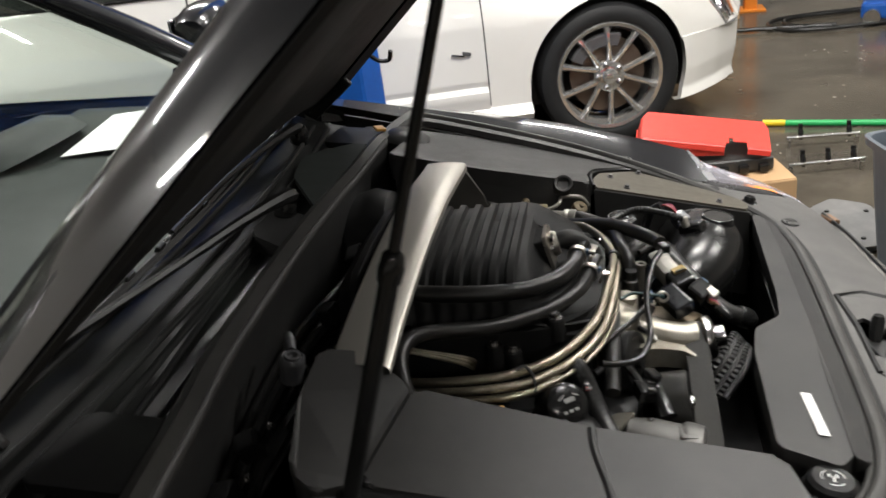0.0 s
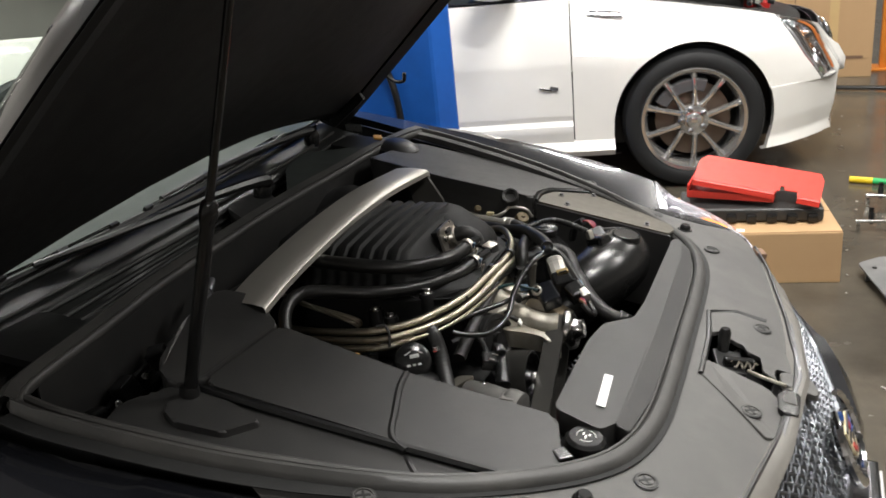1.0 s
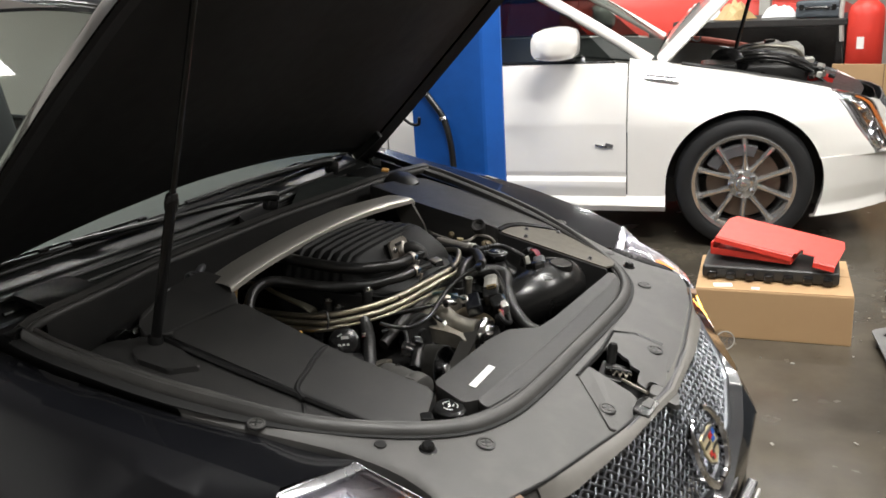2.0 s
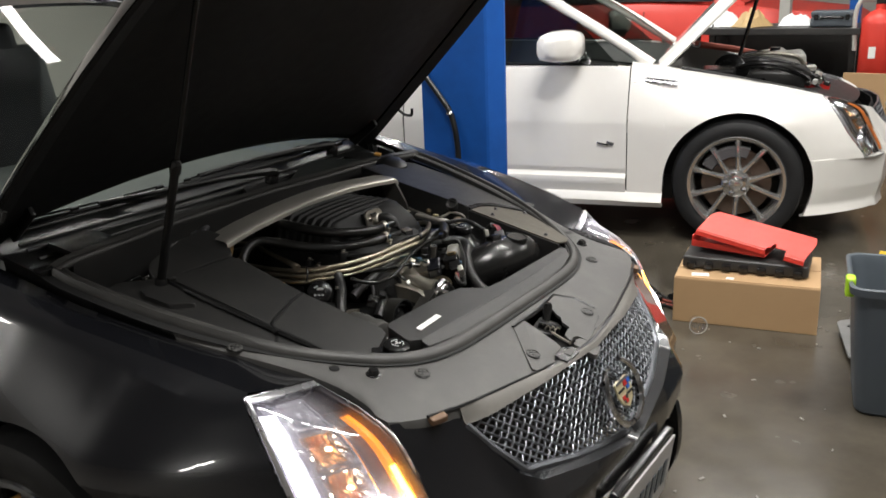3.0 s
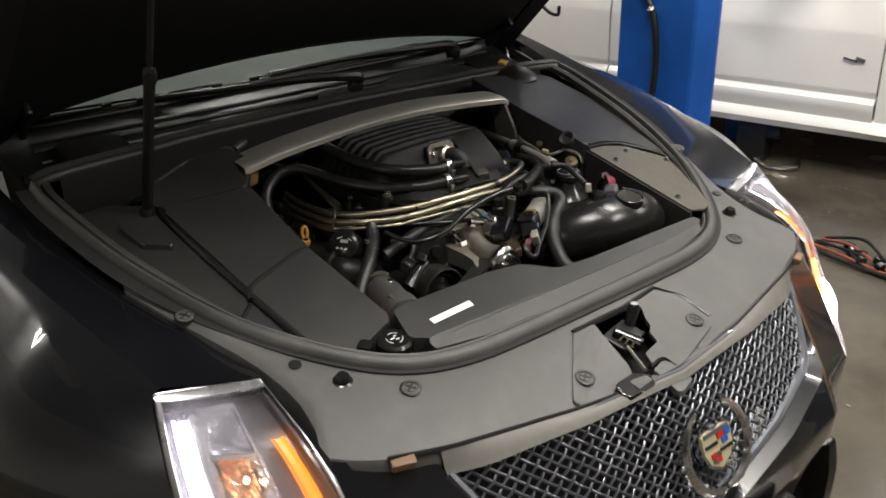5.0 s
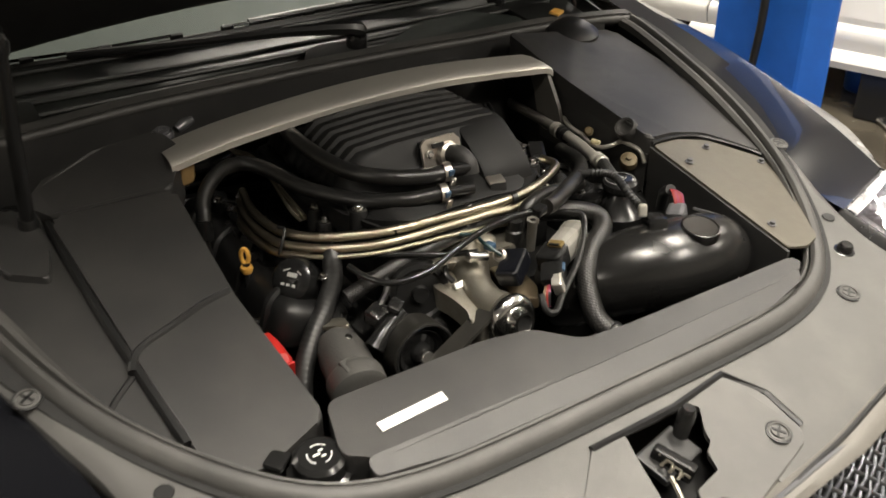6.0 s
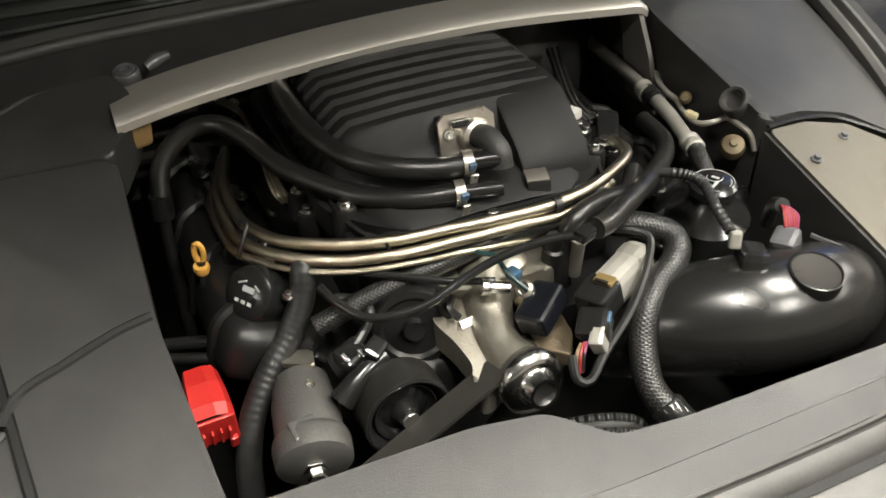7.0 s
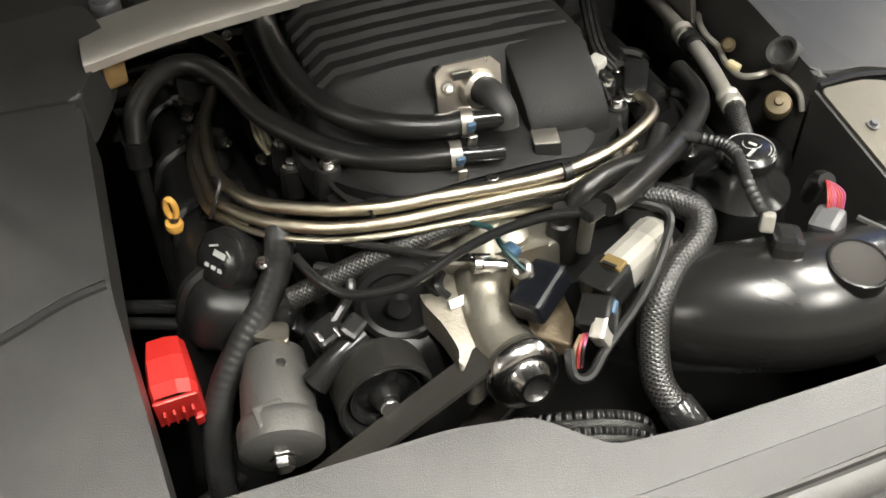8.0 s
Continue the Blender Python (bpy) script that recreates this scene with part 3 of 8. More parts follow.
def headlight(parent, s, lit):
    """Tall wedge headlight; s: side."""
    def P(x, y, z):
        return (x, s * y, z)

    outer = [P(-0.392, 0.687, 0.763), P(-0.325, 0.708, 0.68), P(-0.262, 0.715, 0.58), P(-0.20, 0.695, 0.50), P(-0.165, 0.675, 0.45)]
    inner = [P(-0.36, 0.552, 0.746), P(-0.196, 0.553, 0.700), P(-0.135, 0.540, 0.61), P(-0.085, 0.530, 0.52), P(-0.06, 0.545, 0.455)]
    o, i = spline(outer, 6), spline(inner, 6)

    def surf(t, u, inset=0.0):
        k = t * (len(o) - 1)
        a = min(int(k), len(o) - 2)
        f = k - a
        p, q = o[a].lerp(o[a + 1], f), i[a].lerp(i[a + 1], f)
        w = p.lerp(q, u)
        bow = math.sin(u * math.pi) * 0.022 * min(1.0, t / 0.15)
        return w + Vector((bow, s * bow * 0.5, 0)) + Vector((-inset, -s * inset * 0.35, -inset * 0.45))

    lens = part("headlight", sheet([[surf(t, u) for u in np.linspace(0, 1, 13)] for t in np.linspace(0, 1, 25)]), GLARE_LENS if lit else LENS, parent, "lit wedge-shaped headlight with clear lens" if lit else "clear wedge-shaped headlight", True)
    lens.visible_shadow = False

    def deep(t, u):
        return 0.062 * min(1.0, u / 0.06, (1 - u) / 0.06, t / 0.06, (1 - t) / 0.04) + 0.002

    us = (0, 0.03, 0.06, 0.2, 0.35, 0.5, 0.65, 0.8, 0.94, 0.97, 1)
    part("lamp_housing", sheet([[surf(t, u, deep(t, u)) for u in us] for t in (0, 0.03, 0.06, 0.15, 0.3, 0.5, 0.7, 0.85, 0.96, 1)], 0.002), MID_BEZEL, lens, "chrome lamp housing", True)
    part("inner_bezel", sheet([[surf(t, u, 0.030) for u in (0.665, 0.75, 0.97)] for t in np.linspace(0.05, 0.95, 12)], 0.002), DARK_BEZEL, lens, "", True)
    part("bezel_wall", sheet([[surf(t, u, d) for u, d in ((0.945, 0.004), (0.965, 0.004), (0.965, 0.034))] for t in np.linspace(0.04, 0.96, 14)], 0.002), DARK_BEZEL, lens, "", True)
    part("lens_rim", sheet([[surf(t, u, d) for u, d in ((0.0, -0.001), (0.012, -0.003), (0.04, -0.003), (0.05, 0.004))] for t in np.linspace(0, 1, 25)], 0.001), BEZEL, lens, "", True)
    part("top_rim", sheet([[surf(t, u, d) for t, d in ((0.0, -0.001), (0.006, -0.003), (0.022, -0.003), (0.03, 0.006))] for u in np.linspace(0, 1, 13)], 0.001), BEZEL, lens, "", True)
    part("inner_rim", tube([surf(t, 0.99, 0.004) for t in np.linspace(0.22, 1, 12)], 0.0025, seg=6, n=2), BEZEL, lens, "", True)
    # upright light pipe, widening downwards
    for u0, wid, mt, nm in ((0.10, 0.034, PIPE_ON if lit else SILVER, "light_pipe"), (0.140, 0.036, SILVER, "pipe_reflector"), (0.182, 0.045, PIPE_ON if lit else SILVER, "light_pipe")):
        part(nm, sheet([[surf(t, u0 + v * wid * (0.8 + 0.5 * t), 0.020 - 0.010 * math.sin(v * math.pi)) for v in np.linspace(0, 1, 5)] for t in np.linspace(0.09, 0.94, 16)], 0.003), mt, lens, "", True)
    part("pipe_bezel", tube([surf(t, 0.285 + 0.02 * t, 0.018) for t in np.linspace(0.08, 0.9, 10)], 0.010, seg=8, n=3), CHROME, lens, "", True)
    part("red_marker", sheet([[surf(t, u, 0.012) for u in (0.065, 0.09)] for t in np.linspace(0.42, 0.78, 6)], 0.003), RED_LENS, lens, "red side marker", True)
    part("marker_strip", sheet([[surf(t, u, d) for u, d in ((0.775 + 0.05 * t, 0.014), (0.80 + 0.06 * t, 0.006), (0.84 + 0.07 * t, 0.006), (0.865 + 0.07 * t, 0.014))] for t in np.linspace(0.16, 0.90, 14)], 0.004), AMBER if lit else AMBER_DULL, lens, "glowing amber side strip" if lit else "amber side strip", True)
    part("marker_bulb", sheet([[surf(t, u, d) for u, d in ((0.815, 0.004), (0.84, 0.0), (0.87, 0.004))] for t in np.linspace(0.40, 0.56, 6)], 0.003), AMBER_BULB if lit else AMBER_DULL, lens, "", True)
    # stacked reflector cells, each with a bright rim
    rng = random.Random(14)
    for t0, t1, mt in ((0.06, 0.17, SILVER), (0.19, 0.33, FACET), (0.35, 0.50, FACET)):
        def cup_at(t, v, back):
            return surf(t, 0.33 + 0.30 * v, back + 0.032 * math.sin(math.pi * v) * math.sin(math.pi * (t - t0 + 0.01) / (t1 - t0 + 0.02)) + rng.uniform(-0.003, 0.003))

        cell = part("reflector", sheet([[cup_at(t, v, 0.018) for v in np.linspace(0, 1, 13)] for t in np.linspace(t0, t1, 9)], 0.001), SILVER, lens, "bright faceted reflector")
        part("reflector_rim", tube([surf(t0, 0.32, 0.014), surf(t0, 0.645, 0.014)], 0.005, seg=6), CHROME, cell, "", True)
        if mt is FACET:
            part("amber_cup", sheet([[cup_at(t, v, 0.012) for v in np.linspace(0.1, 0.78, 10)] for t in np.linspace(t0 + 0.012, t1 - 0.01, 7)], 0.001), FACET, cell, "amber tinted cup")
            # added bulb; on the lit car it glows to brighten the cup
            part("added_bulb", lathe([(0, 0.008), (0.003, 0.007), (0.004, 0.0), (0.003, -0.012)], axis(surf((t0 + t1) / 2, 0.50, 0.022), (0.8, s * 0.3, 0.4)), 10), CELL_GLOW if lit else CHROME, cell, "small glow added to brighten the reflector cell" if lit else "", True)
    part("cell_wall", sheet([[surf(t, 0.645, 0.01), surf(t, 0.66, 0.012), surf(t, 0.67, 0.055)] for t in np.linspace(0.06, 0.62, 9)], 0.002), SILVER, lens, "", True)
    c = surf(0.665, 0.47, 0.028)
    face = (0.85, 0.30 * s, 0.42)
    part("projector_ring", lathe([(0.072, -0.03), (0.075, 0.0), (0.069, 0.010), (0.063, 0.006), (0.058, -0.02)], axis(c, face), 32), SILVER, lens, "", True)
    part("projector_lens", lathe([(0.062, -0.008), (0.059, 0.010), (0.044, 0.026), (0.022, 0.034), (0, 0.036)], axis(c, face), 24), LAMP_ON if lit else LENS, lens, "lit projector lens" if lit else "", True)
    return lens


def grille(parent, mesh_mat):
    """Shield grille: frame, woven mesh bars, round crest."""
    def G(y, z, out=0.0):
        return Vector((front_x(y, z) + out - 0.012, y, z))

    zt = curve_at([0, 0.15, 0.30, 0.41], [0.668, 0.669, 0.664, 0.656])
    zb = curve_at([0, 0.1, 0.345, 0.40, 0.41], [0.484, 0.497, 0.552, 0.63, 0.655])
    g = part("grille", sheet([[G(y, zb(abs(y)) + (zt(abs(y)) - zb(abs(y))) * t, -0.035) for t in (0, 0.5, 1)] for y in np.linspace(-0.40, 0.40, 33)], 0.003), BLACK, parent, "chrome mesh grille with dark backing")
    pitch, slope = 0.0225, 1.3
    step = pitch / (2 * slope)
    for sgn in (-1, 1):
        for k in range(-60, 61):
            pts = []
            for j in range(-30, 31):
                z = 0.58 + j * step / 2
                y = k * pitch + sgn * (z - 0.58) * slope
                if abs(y) < 0.405 and zb(abs(y)) < z < zt(abs(y)):
                    pts.append(G(y, z, 0.003 + sgn * 0.0013 * math.cos(math.pi * j / 2)))
            if len(pts) > 1:
                part("mesh_bar", tube(pts, 0.0026, seg=8, smooth_path=False), mesh_mat, g, "", True)
    rim = [G(y, zb(abs(y)) - 0.003, 0.004) for y in np.linspace(-0.41, 0.41, 37)]
    part("grille_frame", tube(rim, 0.009, seg=8, n=2), GRILLE, g, "", True)
    part("grille_top_trim", tube([G(y, zt(abs(y)) + 0.004, 0.0) for y in np.linspace(-0.41, 0.41, 25)], 0.005, seg=6, n=2), PAINT_GREY, g, "", True)
    # open wreath round a quartered shield
    d = Vector((0.925, 0, 0.379)).normalized()
    m = axis((0.016, 0.0, 0.5745), d)
    crest = part("crest", lathe([(0.034, -0.016), (0.034, -0.009), (0, -0.008)], m, 28), GLOSS, g, "open chrome wreath round a gold, red and black shield")
    for sg in (-1, 1):
        arc = [m @ Vector((0.073 * math.sin(a) * sg, -0.069 * math.cos(a), 0.001)) for a in np.linspace(0.05, 2.72, 25)]
        part("wreath", tube(arc, [0.006, 0.0105, 0.0115, 0.011, 0.010, 0.008, 0.0045], seg=8, smooth_path=False, ribs=0.2), CHROME, crest, "", True)
    shield = [(-0.046, 0.034), (-0.024, 0.040), (0, 0.034), (0.024, 0.040), (0.046, 0.034), (0.046, -0.004), (0.032, -0.030), (0, -0.046), (-0.032, -0.030), (-0.046, -0.004)]

    def plate(sc, low, high):
        bm = bmesh.new()
        lo = [bm.verts.new(m @ Vector((x * sc, y * sc, low))) for x, y in shield]
        hi = [bm.verts.new(m @ Vector((x * sc, y * sc, high))) for x, y in shield]
        bm.faces.new(hi)
        for k in range(len(shield)):
            j = (k + 1) % len(shield)
            bm.faces.new((lo[k], lo[j], hi[j], hi[k]))
        return bm

    part("shield_rim", plate(0.84, -0.008, 0.004), CHROME, crest)
    part("shield", plate(0.74, 0.003, 0.006), PALE_GOLD, crest)
    for px, py, sx, sy, mt in ((0.0, 0.0245, 0.060, 0.006, PAINT_GREY), (-0.016, 0.007, 0.029, 0.005, BLACK), (0.008, 0.016, 0.016, 0.011, RED), (0.024, 0.016, 0.014, 0.011, BLUE), (0.016, 0.005, 0.014, 0.008, BLUE), (-0.015, -0.010, 0.012, 0.008, RED), (-0.004, -0.010, 0.010, 0.008, STEEL), (-0.006, -0.019, 0.012, 0.008, RED), (-0.016, -0.018, 0.008, 0.007, STEEL), (0.016, -0.007, 0.028, 0.005, BLACK)):
        part("shield_field", box((0, 0, 0), (sx, sy, 0.002)), mt, crest).matrix_basis = m @ pose(px, py, 0.0068)
    return g


def mirror(parent, s, shell, lit):
    """Rounded door mirror: cap, glass and foot."""
    rows = []
    for v, fw, h, cx, cz in ((-0.126, 0.001, 0.001, 0.0, 0.0), (-0.125, 0.02, 0.03, 0.0, 0.0), (-0.122, 0.045, 0.058, 0.0, 0.0), (-0.10, 0.060, 0.074, 0.004, 0.0), (-0.03, 0.070, 0.082, 0.006, 0.002), (0.05, 0.066, 0.078, 0.002, 0.004), (0.11, 0.055, 0.066, -0.008, 0.004), (0.132, 0.040, 0.050, -0.014, 0.004), (0.138, 0.015, 0.02, -0.016, 0.004), (0.139, 0.001, 0.001, -0.016, 0.004)):
        ring = []
        for a in np.linspace(0, 2 * math.pi, 20, endpoint=False):
            ca, sa = math.cos(a), math.sin(a)
            x = fw * math.copysign(abs(ca) ** 0.62, ca) * (1.0 if ca > 0 else 0.75)
            ring.append((cx + x, s * v, cz + h * math.copysign(abs(sa) ** 0.6, sa)))
        rows.append(ring)
    m = part("door_mirror", sheet(rows, close=True), shell, parent, "painted door mirror", True)
    m.matrix_basis = pose(-1.556, s * 0.985, 1.047, 0, 0, s * 6) if lit else pose(-1.69, s * 1.0, 1.05, 0, 0, s * 14) @ Matrix.Diagonal((1.3, 1.2, 1.0, 1.0))
    part("mirror_glass", box((-0.052, 0, 0.002), (0.006, 0.19, 0.115), bevel=0.002), CHROME, m)
    part("mirror_arm", box((0.0, -s * 0.135, -0.065), (0.08, 0.10, 0.03), (s * -18, 0, 0), 0.01), GLOSS, m)
    return m


def hood(parent, paint, under, opened=42.7):
    """Bonnet, hinged at the windscreen; built lying along +x from the hinge, then turned up."""
    def half(u):
        return float(np.interp(u, [0, 0.35, 0.68, 0.9, 1.0, 1.12, 1.2, 1.26], [0.70, 0.68, 0.648, 0.60, 0.54, 0.42, 0.27, 0.02]))

    def crown(u, v):
        return 0.022 * (1 - v * v) + 0.004 * math.sin(min(1, u / 1.26) * math.pi) - 0.048 * (max(0.0, abs(v) - 0.915) / 0.085) ** 1.6

    def along(u, v):
        """The rear edge follows the windscreen."""
        return u + 0.10 * (1 - v * v) * (1 - u / 1.26)

    us = [0, 0.02, 0.06, 0.15, 0.3, 0.45, 0.6, 0.75, 0.9, 1.0, 1.1, 1.16, 1.2, 1.23, 1.25]
    vs = [-1, -0.985, -0.96, -0.93, -0.90, -0.86, -0.7, -0.5, -0.25, 0, 0.25, 0.5, 0.7, 0.86, 0.90, 0.93, 0.96, 0.985, 1]
    h = part("hood", sheet([[(along(u, v), half(u) * v, crown(u, v)) for v in vs] for u in us], 0.004), paint, parent, "opened bonnet with dark underside liner", True)
    h.matrix_basis = pose(-1.234, 0, 0.93, 0, -opened, 0)
    part("hood_liner", sheet([[(along(u, v), (half(u) - 0.05) * v, crown(u, 0.85 * v) - 0.040 - 0.014 * (1 if 0.2 < abs(v) < 0.85 and 0.25 < u < 0.95 else 0)) for v in vs] for u in us[2:-2]], 0.006), under, h, "matt black insulation liner", True)
    edge = [(u, 1.0) for u in us[1:]] + [(u, -1.0) for u in us[:0:-1]]
    part("hood_flange", sheet([[(along(u, v), half(u) * v, crown(u, v) - 0.004), (along(u, v), half(u) * v * 0.992, crown(u, v) - 0.010), (max(0.02, u - 0.02), half(u) * v * 0.93, crown(u, 0.93) - 0.045)] for u, v in edge], 0.002), under if paint is PAINT_BLACK else paint, h, "", True)
    part("rear_flange", sheet([[(along(0, v), half(0) * v * 0.99, crown(0, v) - 0.004), (along(0, v) + 0.004, half(0) * v * 0.985, crown(0, v) - 0.02), (along(0.06, v), half(0.06) * v * 0.93, crown(0, 0.9 * v) - 0.04)] for v in np.linspace(-1, 1, 19)], 0.002), under, h, "", True)
    for s in (-1, 1):
        part("hood_hinge", box((0.10, s * 0.60, -0.050), (0.12, 0.014, 0.024), (0, 4, 0), 0.006), BLACK, h)
        part("safety_hook", tube([(0.20, s * 0.685, -0.05), (0.20, s * 0.70, -0.075), (0.215, s * 0.705, -0.09), (0.235, s * 0.70, -0.08)], 0.005, seg=6), BLACK, h)
    return h


def greenhouse(parent, paint, s_list=(-1, 1)):
    """Windscreen, pillars, roof and side glass."""
    base = [(-1.235, -0.655, 0.920), (-1.195, -0.35, 0.926), (-1.180, 0, 0.928), (-1.195, 0.35, 0.926), (-1.235, 0.655, 0.920)]
    mid = [(-1.63, -0.62, 1.16), (-1.555, -0.33, 1.18), (-1.535, 0, 1.19), (-1.555, 0.33, 1.18), (-1.63, 0.62, 1.16)]
    top = [(-2.02, -0.565, 1.355), (-1.95, -0.3, 1.39), (-1.92, 0, 1.40), (-1.95, 0.3, 1.39), (-2.02, 0.565, 1.355)]
    g = part("windscreen", sheet(loft(base, mid, top, n=6, m=6)), GLASS, parent, "greenish raked windscreen", True)
    g.visible_shadow = False
    back = [(-3.3, -0.53, 1.33), (-3.35, -0.3, 1.37), (-3.36, 0, 1.38), (-3.35, 0.3, 1.37), (-3.3, 0.53, 1.33)]
    midr = [(-2.65, -0.575, 1.405), (-2.63, -0.3, 1.445), (-2.62, 0, 1.455), (-2.63, 0.3, 1.445), (-2.65, 0.575, 1.405)]
    tail = [(-4.0, -0.62, 1.02), (-4.05, -0.3, 1.04), (-4.06, 0, 1.045), (-4.05, 0.3, 1.04), (-4.0, 0.62, 1.02)]
    part("roof", sheet(loft(top, midr, back, n=6, m=6), 0.01), paint, parent, "", True)
    part("rear_window", sheet(loft(back, tail, n=6, m=2)), GLASS, parent, "", True)
    for s in s_list:
        part("a_pillar", tube([(-1.25, s * 0.70, 0.925), (-1.64, s * 0.662, 1.165), (-2.03, s * 0.60, 1.355), (-2.65, s * 0.60, 1.405), (-3.3, s * 0.56, 1.33), (-4.0, s * 0.66, 1.0)], 0.03, seg=10, n=6), paint, parent, "", True)
        low = [(-1.42, s * 0.80, 0.935), (-2.2, s * 0.815, 0.95), (-3.0, s * 0.81, 0.955), (-3.6, s * 0.78, 0.97)]
        high = [(-1.66, s * 0.69, 1.16), (-2.1, s * 0.625, 1.345), (-2.65, s * 0.625, 1.385), (-3.25, s * 0.60, 1.30)]
        sg = part("side_window", sheet(loft(low, high, n=6, m=2)), GLASS if paint is PAINT_BLACK else DARK_GLASS, parent, "side window", True)
        part("window_trim", tube([low[0], low[1], low[2], low[3]], 0.008, seg=6), CHROME if paint is PAINT_BLACK else GLOSS, parent, "", True)


def body_sides(parent, paint, s):
    """Door, rear quarter and sill behind the front fender."""
    def strip(x0, x1, n):
        rows = []
        for x in np.linspace(x0, x1, n):
            zc = CREASE_Z(x)
            row = [(x, s * (CREASE_Y(x) - 0.015), zc + 0.012)]
            for z in np.linspace(zc, 0.265, 64):
                y = side_y(x, z)
                if 0.362 < z < 0.392:
                    y -= 0.011 * (1 - abs(z - 0.374) / 0.018)
                if z < 0.36:
                    y += 0.019 * min(1.0, (0.36 - z) / 0.012) - 0.03 * max(0.0, 0.32 - z) / 0.13
                row.append((x, s * y, z))
            rows.append(row)
        return sheet(rows, 0.012)

    d = part("door", strip(-1.356, -2.62, 16), paint, parent, "painted front door", True)
    part("door_handle", tube([(-2.46, s * 0.915, 0.80), (-2.42, s * 0.94, 0.805), (-2.3, s * 0.94, 0.805), (-2.26, s * 0.912, 0.80)], 0.013, seg=8), CHROME if paint is PAINT_WHITE else paint, d, "", True)
    part("rear_panel", strip(-2.63, -4.6, 20), paint, parent, "", True)
    sill = [[(x, s * 0.885, 0.275), (x, s * 0.915, 0.255), (x, s * (0.925 + 0.012 * (1 if x > -1.33 else 0)), 0.225), (x, s * 0.912, 0.195), (x, s * 0.85, 0.19)] for x in np.linspace(-1.162, -2.7, 12)]
    part("sill", sheet(sill, 0.01), paint, parent, "", True)
    # lettered badge drawn as plain bars
    b = part("door_badge", box((-1.44, s * 0.912, 0.535), (0.04, 0.006, 0.016), (0, 14, 0), 0.002), PAINT_GREY, d, "small chrome badge")
    part("badge_bar", box((-1.48, s * 0.912, 0.532), (0.06, 0.006, 0.008), (0, 12, 0), 0.001), CHROME, b)
    # chrome fender vent
    v = part("fender_vent", box((-1.19, s * 0.833, 0.852), (0.17, 0.012, 0.03), (s * 26, 6, s * 3), 0.006), BEZEL, parent, "chrome fender vent")
    for dz in (-0.009, 0.008):
        part("vent_slot", box((-1.19, s * (0.8405 - 0.45 * dz), 0.854 + dz), (0.15, 0.006, 0.005), (s * 26, 6, s * 3), 0.001), BLACK, v)


def build_car(name, label, m, paint, rim, calliper, lit, hood_angle):
    car = thing(name, label, "car", m)
    for s in (-1, 1):
        part("fender", fender_sheet(s), paint, car, "", True, 22)
        headlight(car, s, lit)
        mirror(car, s, paint, lit)
        body_sides(car, paint, s)
        # wheel well liner
        bm = bmesh.new()
        ax, az = AXLE
        arc = [(ax + 0.40 * math.cos(a), az + 0.40 * math.sin(a)) for a in np.linspace(-0.2, math.pi + 0.2, 20)]
        add_grid(bm, [[(px, s * 0.82, pz), (px, s * 0.62, pz)] for px, pz in arc], 0.004)
        part("wheel_liner", bm, BLACK, car)
        part("wheel_well_wall", box((ax, s * 0.61, 0.38), (0.86, 0.012, 0.42)), BLACK, car)
        wheel(car, AXLE[0], s * 0.895, s, rim, calliper)
        wheel(car, -3.74, s * 0.895, s, rim, calliper)
    part("bumper", bumper_sheet(), paint, car, "", True)
    part("underbody", box((-2.5, 0, 0.26), (4.0, 1.3, 0.10)), BLACK, car)
    grille(car, GRILLE)
    greenhouse(car, paint)
    hood(car, paint, LINER, hood_angle)
    return car


black_car = build_car("black_car", "black saloon car with its bonnet propped open and headlights lit", pose(0, 0, 0), PAINT_BLACK, GLOSS, YELLOW, True, 41.8)
white_car = build_car("white_car", "pearl white saloon car with its bonnet open, on the workshop floor", pose(-0.028, 4.002, 0, 0, 0, 14.5), PAINT_WHITE, PEWTER, PAINT_GREY, False, 45.0)


# ---- the black car's engine bay, cowl and cabin ----
def S(x, y, up=0.0):
    return (x, y, seal_z(x) + up)


SEAL_R = [(-0.955, -0.648), (-0.90, -0.648), (-0.80, -0.634), (-0.68, -0.610), (-0.56, -0.572), (-0.46, -0.527), (-0.37, -0.467), (-0.30, -0.402), (-0.262, -0.34), (-0.243, -0.26), (-0.238, -0.15), (-0.238, 0.0)]


def seal_loop():
    half = [S(x, y, 0.012) for x, y in SEAL_R]
    other = [S(x, -y, 0.012) for x, y in SEAL_R[-2::-1]]
    return half + other


